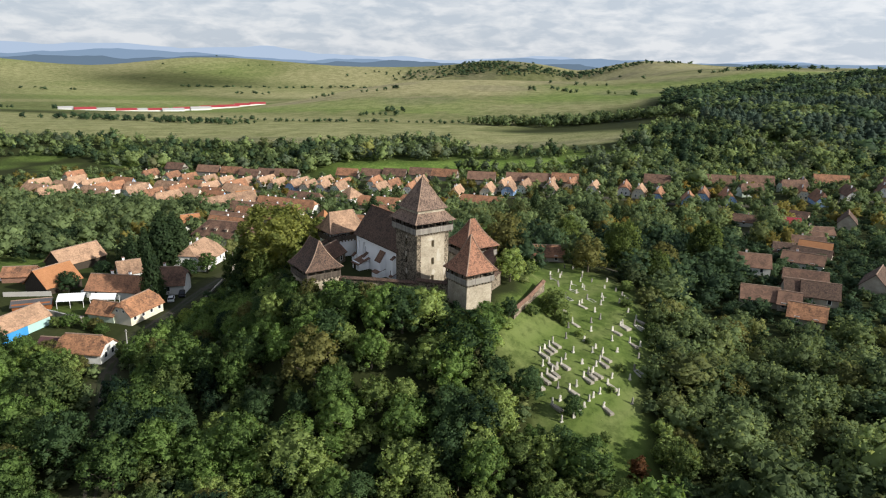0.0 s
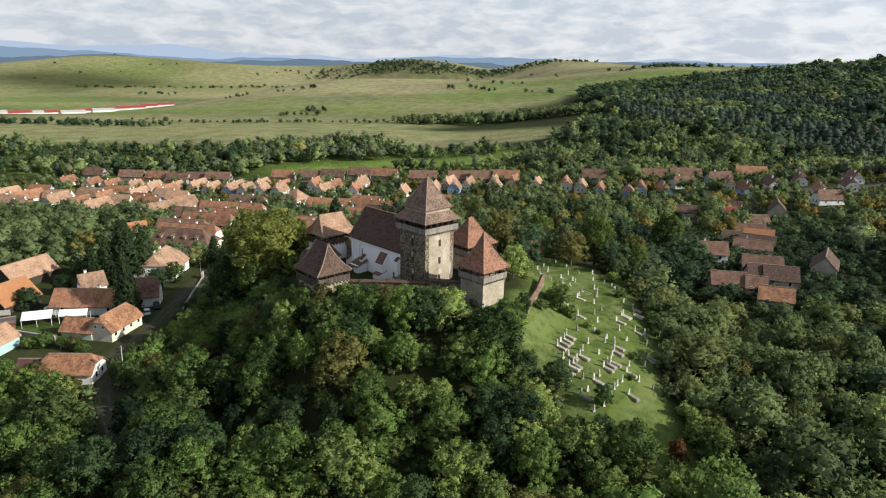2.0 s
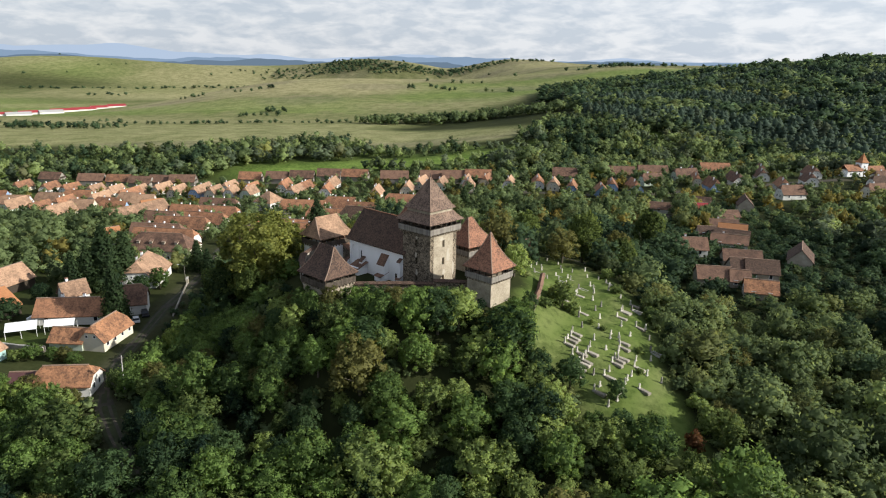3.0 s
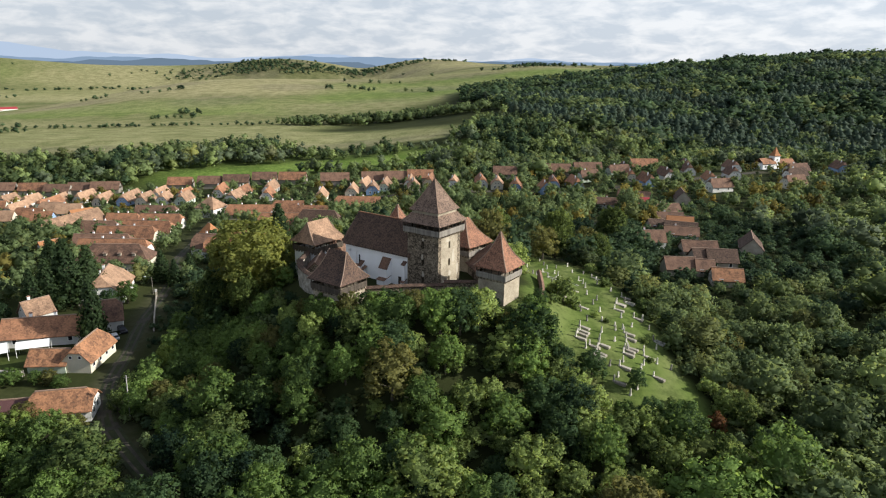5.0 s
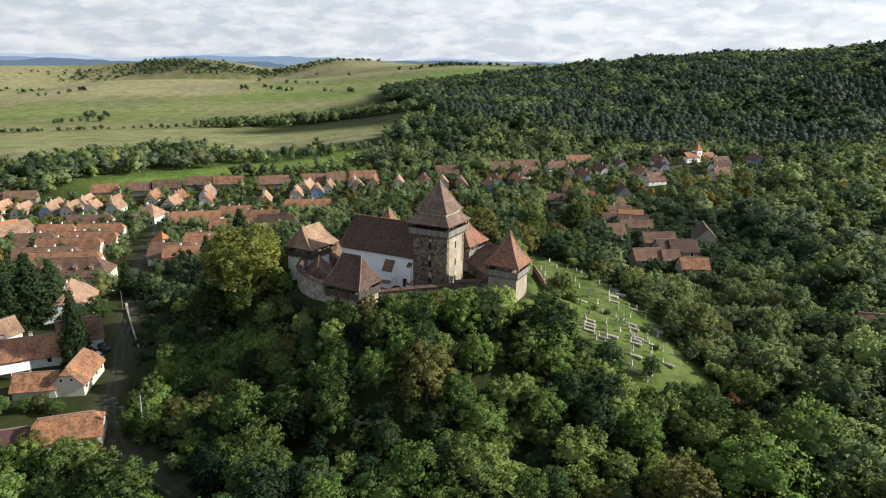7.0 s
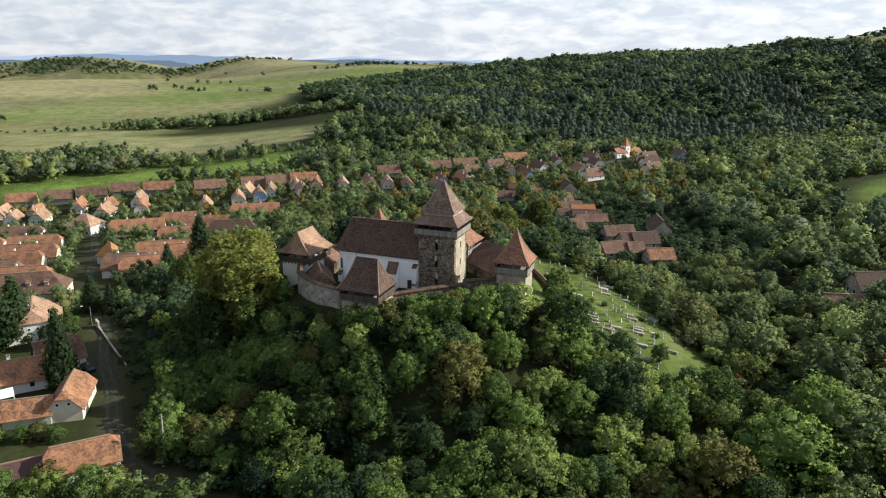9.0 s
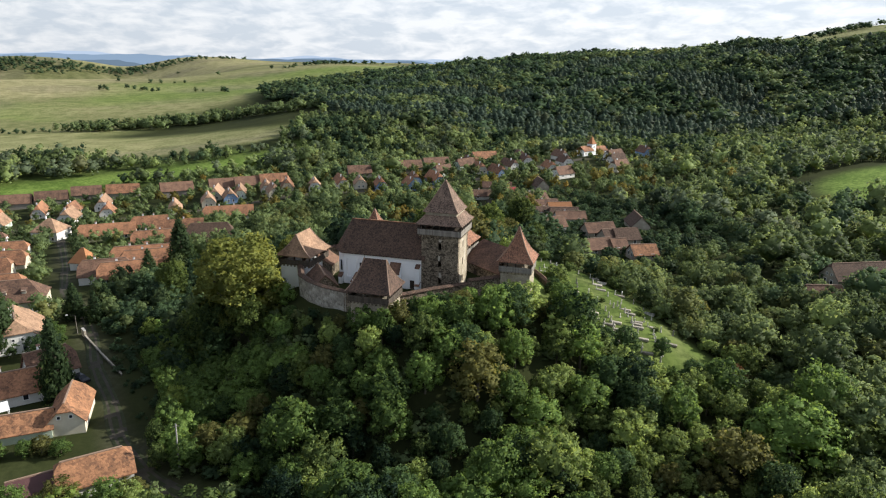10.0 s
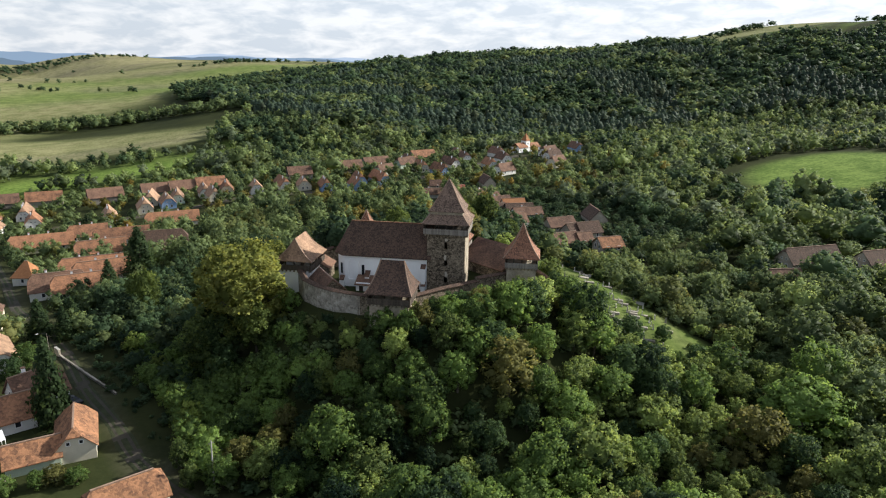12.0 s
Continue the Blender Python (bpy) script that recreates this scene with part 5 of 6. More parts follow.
def street_lamp(x, y, rz):
    ob = thing("street_lamp", x, y, height(x, y), rz, "concrete street lamp with one arm at the lane", "lamp")
    part("shaft", Shape().tube([(0, 0, -0.3), (0, 0, 5.4)], [0.09, 0.06], 8), WOOD_GREY, ob)
    part("arm", Shape().tube([(0, 0, 5.2), (0.8, 0, 5.6), (1.7, 0, 5.7)], [0.05, 0.05, 0.04], 6), IRON, ob)
    part("lamp_head", Shape().box(1.9, 0, 5.64, 0.6, 0.22, 0.14, taper=0.8), FRAME_WHITE, ob)


street_lamp(-103.6, 198.2, 180)


def run_wall(name, line, tall, thick, mat, words, cap=None, category="wall"):
    """A low wall or fence along a line, following the ground, piece by piece."""
    ob = thing(name, 0, 0, 0, 0, words, category)
    for (ax, ay), (bx, by) in zip(line, line[1:]):
        n = max(1, int(math.hypot(bx - ax, by - ay) / 3.0))
        for i in range(n):
            p, q = (ax + (bx - ax) * i / n, ay + (by - ay) * i / n), (ax + (bx - ax) * (i + 1) / n, ay + (by - ay) * (i + 1) / n)
            mx, my = (p[0] + q[0]) / 2, (p[1] + q[1]) / 2
            rz, ln = math.degrees(math.atan2(q[1] - p[1], q[0] - p[0])), math.hypot(q[0] - p[0], q[1] - p[1])
            seg = part("panel", Shape().box(0, 0, -1.0, ln - 0.03, thick, tall + 1.0), mat, ob, at=pose(mx, my, height(mx, my), 0, 0, rz))
            if cap:
                part("coping", Shape().box(0, 0, tall, ln, thick + 0.16, 0.1, taper=0.9), cap, seg)


run_wall("lane_wall", [(-101.8, 194.5), (-98.6, 179), (-95.2, 163.8)], 0.5, 0.26, GRAVE_DARK, "low grey wall along the lane", GRAVE_SLAB)
run_wall("gate_wall", [(-102.4, 197), (-101.8, 194.5)], 1.9, 0.5, PLASTER_OLD, "pale gate pier at the end of the wall", CONCRETE)
run_wall("yard_fence", [(-138.1, 143.6), (-126, 142), (-116.0, 140.6)], 1.6, 0.12, WOOD_GREY, "grey board fence round the farmyard", category="fence")
run_wall("garden_wall", [(-176, 158), (-163, 166), (-159.5, 175), (-153, 179)], 1.9, 0.3, LIME, "white garden wall behind the barns")
run_wall("garden_wall", [(-150, 152), (-138, 156)], 1.6, 0.25, CONCRETE, "grey garden wall beside the barn")
run_wall("garden_wall", [(-134, 144.2), (-122.3, 141.3), (-116, 139.8)], 1.5, 0.3, PLASTER_OLD, "weathered grey garden wall below the farmyard", CONCRETE)
run_wall("yard_wall", [(-130, 158), (-129, 168)], 1.8, 0.3, LIME, "white yard wall between the barns")


# ---- trees ----
GOLD = (1 + 5 ** 0.5) / 2
ICO = np.array([(-1, GOLD, 0), (1, GOLD, 0), (-1, -GOLD, 0), (1, -GOLD, 0), (0, -1, GOLD), (0, 1, GOLD), (0, -1, -GOLD), (0, 1, -GOLD), (GOLD, 0, -1), (GOLD, 0, 1), (-GOLD, 0, -1), (-GOLD, 0, 1)]) / (1 + GOLD ** 2) ** 0.5
OCTA = np.array([(1, 0.2, 0), (-1, -0.2, 0), (-0.2, 1, 0), (0.2, -1, 0), (0, 0, 1), (0, 0, -1.0)])
OCTA_FACES = [(a, b, c) for a in (0, 1) for b in (2, 3) for c in (4, 5)]
ICO_FACES = [f for f in ((a, b, c) for a in range(12) for b in range(a + 1, 12) for c in range(b + 1, 12))
             if all(abs(np.linalg.norm(ICO[p] - ICO[q]) - 1.0515) < 0.01 for p, q in ((f[0], f[1]), (f[1], f[2]), (f[0], f[2])))]


def leaves(rng, crown, size, jitter=0.22):
    """Corners and shading normals of many small leaf sprays; crown: clumps (centre, radius, count).
    Each clump keeps a dense heart of foliage behind its outer leaves."""
    pts, nrs = [], []
    mid = np.mean([c for c, _, _ in crown], 0)
    for c, r, n in crown:
        c = np.asarray(c)
        d = rng.normal(size=(n, 3))
        d /= np.linalg.norm(d, axis=1)[:, None]
        away = c - mid
        away = away / (np.linalg.norm(away) + 1e-6)
        d = d + 0.5 * away + (0, 0, 0.25)
        d /= np.linalg.norm(d, axis=1)[:, None]
        p = c + d * r * rng.uniform(0.62, 1.34, (n, 1)) * (1, 1, 0.88)
        face = d + rng.normal(size=(n, 3)) * 0.34
        face /= np.linalg.norm(face, axis=1)[:, None]
        t = np.cross(face, rng.normal(size=(n, 3)))
        t /= np.linalg.norm(t, axis=1)[:, None] + 1e-9
        b = np.cross(face, t)
        s = size * rng.uniform(0.6, 1.4, (n, 1))
        pts.append(np.stack([p - t * s - b * s * 0.45, p + t * s - b * s * 0.45, p + b * s * 1.05], 1).reshape(-1, 3))
        shade = d * 0.7 + away * 0.6 + (0, 0, 0.1) + rng.normal(size=(n, 3)) * jitter
        shade /= np.linalg.norm(shade, axis=1)[:, None]
        nrs.append(np.repeat(shade, 3, 0))
        ball = ICO * rng.uniform(0.40, 0.74, (12, 1)) * r * (1, 1, 0.88)
        for f in ICO_FACES:
            tri = ball[list(f)]
            if np.dot(np.cross(tri[1] - tri[0], tri[2] - tri[0]), tri.sum(0)) < 0:
                f = (f[0], f[2], f[1])
            pts.append(c + ball[list(f)])
            nrs.append(ICO[list(f)])
    return np.concatenate(pts), np.concatenate(nrs)


def ripple(rng, d, terms=5, low=1.6, high=4.2):
    """Smooth bumps over directions d, about -1 to 1."""
    total = np.zeros(len(d))
    for _ in range(terms):
        total += np.sin(d @ (rng.normal(size=3) * rng.uniform(low, high)) + rng.uniform(0, 6.283))
    return total / terms ** 0.5 / 1.2


def broad_crown(rng, h, r, lobes, count, size, low=0.16, jitter=0.3, bump=0.26):
    """Leaf corners and shading normals of a broad crown: overlapping lobes with uneven surfaces, leaves on their outer skin alone,
    and a rough heart of foliage in each lobe."""
    mid, reach = np.array((0, 0, h * (low + 1) / 2)), np.array((r, r, h * (1 - low) / 2))
    centres, radii = [mid], [np.array((0.66 * r, 0.66 * r, h * (1 - low) * 0.40))]
    for i in range(lobes):
        a, f = 2.4 * i + rng.uniform(-0.5, 0.5), (i + 0.5) / lobes
        out = r * math.sqrt(max(0.02, 1 - ((f - 0.36) / 0.68) ** 2)) * rng.uniform(0.46, 0.72) * (1.0 if lobes < 12 else 1.12)
        rl = r * rng.uniform(0.26, 0.46) * (1 - 0.2 * f) * (7 / max(lobes, 7)) ** 0.36
        centres.append(np.array((out * math.cos(a), out * math.sin(a), h * (low + (1 - low) * (0.12 + 0.80 * f)) + rng.uniform(-0.04, 0.04) * h)))
        radii.append(np.array((rl, rl, rl * rng.uniform(0.75, 1.0))))
    centres, radii = np.array(centres), np.array(radii)
    weight = radii[:, 0] * radii[:, 2]
    pick = rng.choice(len(centres), size=int(count * 2.6), p=weight / weight.sum())
    d = rng.normal(size=(len(pick), 3))
    d += 0.55 * (centres[pick] - mid) / reach + (0, 0, 0.2)
    d /= np.linalg.norm(d, axis=1)[:, None]
    skin = 0.96 + bump * ripple(rng, d + centres[pick] / r * 1.7) + rng.normal(size=len(d)) * 0.07
    p = centres[pick] + d * radii[pick] * skin[:, None]
    deep = np.ones(len(p), bool)
    for k in range(len(centres)):
        deep &= (np.linalg.norm((p - centres[k]) / radii[k], axis=1) > 0.86) | (pick == k)
    p, d = p[deep][:count], d[deep][:count]
    n = len(p)
    away = (p - mid) / reach
    away /= np.linalg.norm(away, axis=1)[:, None] + 1e-6
    face = d + rng.normal(size=(n, 3)) * 0.75
    face /= np.linalg.norm(face, axis=1)[:, None]
    t = np.cross(face, rng.normal(size=(n, 3)))
    t /= np.linalg.norm(t, axis=1)[:, None] + 1e-9
    b = np.cross(face, t)
    s = size * rng.uniform(0.55, 1.45, (n, 1))
    pts = [np.stack([p - t * s - b * s * 0.45, p + t * s - b * s * 0.45, p + b * s * 1.05], 1).reshape(-1, 3)]
    shade = d * 0.62 + away * 0.50 + (0, 0, 0.34) + rng.normal(size=(n, 3)) * jitter
    shade /= np.linalg.norm(shade, axis=1)[:, None]
    nrs = [np.repeat(shade, 3, 0)]
    corners, sides = (ICO, ICO_FACES) if count > 400 and lobes < 16 else (OCTA, OCTA_FACES)
    for c, rl in zip(centres, radii):
        ball = corners * rl * rng.uniform(0.70, 0.92 if count > 400 else 1.02, (len(corners), 1))
        out = corners * 0.6 + 0.5 * (c + ball - mid) / reach + (0, 0, 0.3)
        for f in sides:
            tri = ball[list(f)]
            if np.dot(np.cross(tri[1] - tri[0], tri[2] - tri[0]), tri.sum(0)) < 0:
                f = (f[0], f[2], f[1])
            pts.append(c + ball[list(f)])
            nrs.append(out[list(f)])
    nrs = np.concatenate(nrs)
    return np.concatenate(pts), nrs / (np.linalg.norm(nrs, axis=1)[:, None] + 1e-9)


def pine_crown(rng, h, r, tiers, count, size, jitter=0.3):
    """A pine: ragged tiers of boughs over each other, sprays of needles at their rims."""
    pts, nrs, sides = [], [], 7
    for k in range(tiers):
        f = k / tiers
        z0, z1 = h * (0.10 + 0.86 * f), h * min(1.0, 0.10 + 0.86 * f + 1.25 / tiers)
        rr = r * (1 - f) ** 0.55 * rng.uniform(0.8, 1.1)
        ring = [np.array((rr * q * math.cos(a), rr * q * math.sin(a), z0 + rng.uniform(-0.03, 0.03) * h)) for a, q in zip(np.arange(sides) * 2 * math.pi / sides + k, rng.uniform(0.65, 1.15, sides))]
        top = np.array((0, 0, z1))
        for i in range(sides):
            a, b = ring[i], ring[(i + 1) % sides]
            pts.append(np.array((a, b, top)))
            nrs.append(np.array([(v[0] / (rr + 0.01), v[1] / (rr + 0.01), 0.75) for v in (a, b, (a + b) / 2)]))
    f = rng.uniform(0, 0.95, count)
    a = rng.uniform(0, 6.283, count)
    rr = r * (1 - f) ** 0.55 * rng.uniform(0.7, 1.1, count)
    d = np.stack([np.cos(a), np.sin(a), np.full(count, 0.35)], -1)
    p = np.stack([rr * np.cos(a), rr * np.sin(a), h * (0.10 + 0.86 * f)], -1)
    t = np.cross(d, rng.normal(size=(count, 3)))
    t /= np.linalg.norm(t, axis=1)[:, None]
    b = np.cross(d, t)
    s = size * rng.uniform(0.6, 1.4, (count, 1))
    pts.append(np.stack([p - t * s, p + t * s, p + d * s * 0.8 + b * s], 1).reshape(-1, 3))
    nrs.append(np.repeat(d + rng.normal(size=(count, 3)) * jitter, 3, 0))
    nrs = np.concatenate(nrs)
    return np.concatenate(pts), nrs / np.linalg.norm(nrs, axis=1)[:, None]


def conifer_clumps(rng, h, r, n, per):
    out = []
    for i in range(n):
        f = i / n
        a = 2.4 * i
        rr = r * (1 - f) ** 0.9 * rng.uniform(0.55, 0.85)
        out.append(((rr * math.cos(a), rr * math.sin(a), h * (0.10 + 0.88 * f)), r * (0.15 + 0.28 * (1 - f)), max(3, int(per * (1.25 - f)))))
    return out


def trunk_shape(rng, h, r, lean=0.05):
    s = Shape()
    top = h * 0.72
    bend = rng.uniform(-lean, lean, 2) * h
    s.tube([(0, 0, -0.6), (bend[0] * 0.2, bend[1] * 0.2, top * 0.35), (bend[0], bend[1], top)], [h * 0.032, h * 0.024, h * 0.006], 7)
    for k in range(6):
        a, z0 = k * 2.2 + rng.uniform(-0.4, 0.4), top * rng.uniform(0.3, 0.62)
        rr = r * rng.uniform(0.5, 0.8)
        s.tube([(bend[0] * 0.3, bend[1] * 0.3, z0), (rr * 0.5 * math.cos(a), rr * 0.5 * math.sin(a), z0 + h * 0.12), (rr * math.cos(a), rr * math.sin(a), z0 + h * 0.26)], [h * 0.013, h * 0.009, h * 0.003], 5)
    return s


def make_tree(seed, h, r, lobes, count, size, mat, words, conifer=False, bump=0.3):
    """One tree with its trunk and crown, kept as the pattern for its like."""
    rng = np.random.default_rng(seed)
    if conifer:
        corners, normals = leaves(rng, conifer_clumps(rng, h, r, lobes, count), size)
    else:
        corners, normals = broad_crown(rng, h, r, lobes, count, size, 0.12, 0.72, bump)
    crown = big_mesh("crown", corners, 3, normals)
    crown.materials.append(mat)
    trunk = trunk_shape(rng, h, r * (0.3 if conifer else 1)).mesh("trunk")
    trunk.materials.append(BARK)
    return {"h": h, "trunk": trunk, "crown": crown, "label": words, "leaf": mat}


GREEN_WORDS = "dense green broadleaf tree on the wooded hillside"
KINDS = {
    "green": [make_tree(10 + i, 8.0, 3.9 + 0.3 * (i % 3), 34 + 3 * i, 2700, 0.165, LEAF, GREEN_WORDS) for i in range(6)],
    "light": [make_tree(30 + i, 7.0, 3.4, 26 + 3 * i, 2200, 0.155, LEAF_LIGHT, "light green young broadleaf tree on the slope", bump=0.36) for i in range(4)],
    "dark": [make_tree(40 + i, 9.0, 4.3, 36 + 4 * i, 2700, 0.18, LEAF_DARK, "dark green broadleaf tree below the ring wall") for i in range(3)],
    "yellow": [make_tree(50 + i, 18.0, 8.0, 110, 11000, 0.235, LEAF_YELLOW, "large tree turning yellow-green in autumn", bump=0.34) for i in range(2)],
    "large": [make_tree(55 + i, 16.0, 7.0, 90, 8000, 0.235, LEAF_OLD, "tall spreading green tree with a deep crown", bump=0.34) for i in range(2)],
    "brown": [make_tree(60 + i, 7.5, 3.8, 30, 2000, 0.17, LEAF_BROWN, "thin-leaved tree turning brown in autumn", bump=0.36) for i in range(2)],
    "rust": [make_tree(70, 4.5, 2.0, 16, 700, 0.16, LEAF_RUST, "small rust-red autumn tree by the graves")],
    "conifer": [make_tree(80 + i, 14.0, 4.3, 60, 44, 0.34, NEEDLE, "tall dark spruce in the village", True) for i in range(2)],
    "bush": [make_tree(90 + i, 3.2, 2.2, 7, 620, 0.17, LEAF_LIGHT, "round green bush beside the graves") for i in range(2)],
}
PLACED = []


def plant(kind, x, y, h, rng, spread=1.0):
    k = KINDS[kind][rng.integers(len(KINDS[kind]))]
    ob = thing("tree" if kind != "bush" else "bush", x, y, height(x, y) - 0.1, 0, k["label"], "tree" if kind != "bush" else "bush", "trees of the hill")
    s = h / k["h"]
    ob.matrix_basis = pose(x, y, height(x, y) - 0.1, 0, 0, rng.uniform(0, 360)) @ Matrix.Diagonal((s * spread, s * spread, s, 1))
    part("trunk", k["trunk"], None, ob)
    part("crown", k["crown"], None, ob)
    PLACED.append((x, y, 0.36 * h * spread))


rng = np.random.default_rng(5)
# single trees that stand out: kind, x, y, height, spread
SINGLE = [
    ("yellow", -69.5, 157, 23.0, 1.2), ("large", -77.5, 154, 16.5, 0.95), ("large", -70, 149, 11.5, 0.9), ("large", 53.7, 222.9, 17.0, 0.9), ("large", 24, 200, 17.5, 0.8), ("large", 31.7, 184, 12.5, 1.0), ("brown", 13, 181, 10.5, 1.05), ("large", 8, 216, 15.0, 0.9), ("brown", 38, 209, 13.0, 1.0), ("yellow", -64, 170, 17.0, 0.9), ("yellow", -49, 189, 16.5, 0.7), ("dark", -77, 150, 10, 1.0), ("dark", -1.0, 107.5, 6.5, 1.1), ("dark", 7.0, 104.5, 4.5, 1.0),
    ("light", 3.5, 137, 6.8, 1.15), ("light", -7, 143, 8.0, 1.0), ("brown", -9.5, 157.5, 13.0, 0.95), ("green", -9.5, 119, 7.6, 0.95), ("light", -5.5, 114, 3.6, 1.1), ("dark", -6, 126.5, 4.6, 1.0), ("large", -78.3, 213.6, 14.0, 0.85), ("green", -13, 165, 9, 1.0), ("dark", -69, 88, 10.5, 1.0), ("green", -65, 80, 9.5, 1.0), ("dark", -77, 99, 9.0, 0.9), ("dark", -9, 96.4, 10.5, 1.0), ("light", -5.5, 103.5, 6.0, 1.0), ("green", -10.5, 114, 9.0, 0.95), ("green", 0.5, 96, 5.0, 1.0), ("light", -1.5, 91.5, 7.0, 1.1), ("dark", -13.5, 99, 10.5, 1.0), ("green", -14.5, 106, 10.5, 1.0), ("green", -13, 110.5, 12.0, 1.15), ("dark", -12.5, 91, 10, 1.0), ("rust", 17, 93, 4.5, 1.0), ("dark", -136.5, 161, 6.5, 1.2), ("brown", -106.5, 116.5, 6.0, 1.25), ("green", -113, 117, 6.5, 1.1), ("light", -91.5, 129, 5.5, 0.8), ("light", -92, 122, 5.0, 0.8), ("green", -128, 122, 7.0, 1.0), ("dark", -121, 118, 8.0, 1.0), ("light", -97, 112, 5.5, 1.1), ("green", -112, 136.5, 3.5, 1.0), ("brown", -40, 104, 11.0, 1.1), ("brown", -8.5, 73.5, 10.0, 1.2), ("green", 5, 72, 12.0, 1.35), ("light", 14, 66, 10.0, 1.3), ("dark", -136, 176, 6.0, 1.2), ("brown", 43, 147, 8.5, 1.35), ("brown", 38, 122, 7, 1.1), ("green", -101, 109.5, 7.5, 1.0), ("light", -94.5, 106, 6.5, 1.0), ("brown", -96.5, 113.5, 5.0, 1.1), ("green", -108.5, 190, 7.0, 1.0), ("dark", -112, 185, 6.0, 1.1), ("green", -117, 137, 4.0, 1.2), ("brown", -109.5, 136.5, 3.4, 1.3), ("green", -106.5, 134.5, 3.0, 1.3), ("light", -120, 136, 3.0, 1.4),
    ("conifer", -107.0, 157.6, 18.0, 0.66), ("green", -51.0, 121.3, 7.4, 0.8), ("brown", -47.2, 121.6, 6.8, 0.85), ("light", -54.6, 119.0, 7.6, 0.85), ("green", -43.0, 123.2, 5.6, 0.9), ("dark", -39.0, 122.5, 6.4, 1.0),
]
SPRUCE = [(-124, 190, 20), (-119.5, 194, 17), (-128, 187, 15), (-104, 212, 11), (-99, 207, 9), (-131, 184, 13), (-82, 243, 12), (-140, 222, 14), (-143, 228, 13), (-96, 215, 9), (-70, 256, 19), (-30, 205, 13), (-20, 222, 12), (60, 300, 11), (-5, 335, 13), (32, 300, 12)]
for kind, x, y, h, spread in SINGLE:
    plant(kind, x, y, h, rng, spread)
for x, y, h in SPRUCE:
    plant("conifer", x, y, h, rng)


def blocked(x, y, margin=0.0):
    """True where a building, a road, the graveyard or the churchyard leaves no room for a tree."""
    if off_line(x, y, ROAD) < 4.5 + margin or off_line(x, y, STREET) < 5 or off_line(x, y, LANE) < 4.5:
        return True
    if inside(x, y, GRAVEYARD) or inside(x, y, RING_WIDE):
        return True
    for fx, fy, rz, a, b in FOOTPRINTS:
        dx, dy = x - fx, y - fy
        if abs(dx) + abs(dy) > a + b + 12:
            continue
        c, s = math.cos(radians(rz)), math.sin(radians(rz))
        if abs(c * dx + s * dy) < a + 1.2 + margin and abs(-s * dx + c * dy) < b + 1.2 + margin:
            return True
    if math.hypot(x - 2, y - 185) < 9:
        return True
    return any(abs(x - px) < 0.7 * pr and abs(y - py) < 0.7 * pr for px, py, pr in PLACED[:66])


RING_WIDE = [(-33 + (x + 33) * 1.13, 149 + (y - 149) * 1.13) for x, y in RING]
CLEAR = [(-101, 192), (-93, 186), (-89.5, 165), (-89, 138), (-90.5, 126), (-97, 118), (-112, 118), (-135, 120), (-170, 130), (-180, 170), (-150, 186), (-135, 160), (-112, 160)]


def scatter(x0, x1, y0, y1, step, rng, keep, margin=0.0, loose=0.46):
    pts = []
    for iy, y in enumerate(np.arange(y0, y1, step * 0.88)):
        for x in np.arange(x0 + (iy % 2) * step / 2, x1, step):
            px, py = x + rng.uniform(-loose, loose) * step, y + rng.uniform(-loose, loose) * step
            if keep(px, py) and not blocked(px, py, margin):
                pts.append((px, py))
    return pts


def wood_mesh(name, spots, patterns, mat, words, rng, category="trees", autumn=0.10, vary=0.30):
    """Woodland too dense to count: many small trees joined in one mesh. Spots: x, y, height, spread."""
    chunks, shades, tones, turns = [], [], [], []
    for x, y, h, spread in spots:
        base, nrm, hh = patterns[rng.integers(len(patterns))]
        a, s = rng.uniform(0, 6.283), h / hh
        c, d = math.cos(a) * s * spread, math.sin(a) * s * spread
        p = np.empty_like(base)
        p[:, 0] = base[:, 0] * c - base[:, 1] * d + x
        p[:, 1] = base[:, 0] * d + base[:, 1] * c + y
        p[:, 2] = base[:, 2] * s + height(x, y) - 0.2
        chunks.append(p)
        q = nrm.copy()
        q[:, 0] = nrm[:, 0] * math.cos(a) - nrm[:, 1] * math.sin(a)
        q[:, 1] = nrm[:, 0] * math.sin(a) + nrm[:, 1] * math.cos(a)
        shades.append(q)
        tones.append(np.full(len(p), rng.uniform(-vary, vary)))
        turns.append(np.full(len(p), rng.uniform(0.2, 0.55) if rng.uniform() < autumn else rng.uniform(0, 0.08)))
    me = big_mesh(name, np.concatenate(chunks), 3, np.concatenate(shades))
    for key, values in (("tone", tones), ("turn", turns)):
        me.attributes.new(key, "FLOAT", "POINT").data.foreach_set("value", np.concatenate(values).astype(np.float32))
    me.materials.append(mat)
    return tagged(new(name, me), words, category, kind="stuff")


def mixed_wood(name, spots, patterns, mats, words, rng):
    """Woodland of several kinds: drifts of each leaf colour, with single strangers between them."""
    groups = [[] for _ in mats]
    for x, y, h, spread in spots:
        v = 0.5 + 0.8 * noise.noise((x * 0.013, y * 0.013, 11)) + rng.uniform(-0.42, 0.42)
        groups[min(len(mats) - 1, max(0, int(v * len(mats))))].append((x, y, h * rng.uniform(0.72, 1.35), spread * rng.uniform(0.9, 1.25)))
    for (mat, what), group in zip(mats, groups):
        if group:
            wood_mesh(name, group, patterns, mat, f"{what} {words}", rng)


def pattern(seed, h, r, lobes, count, size, bump=0.28, jitter=0.45):
    return (*broad_crown(np.random.default_rng(seed), h, r, lobes, count, size, 0.06, jitter, bump), h)


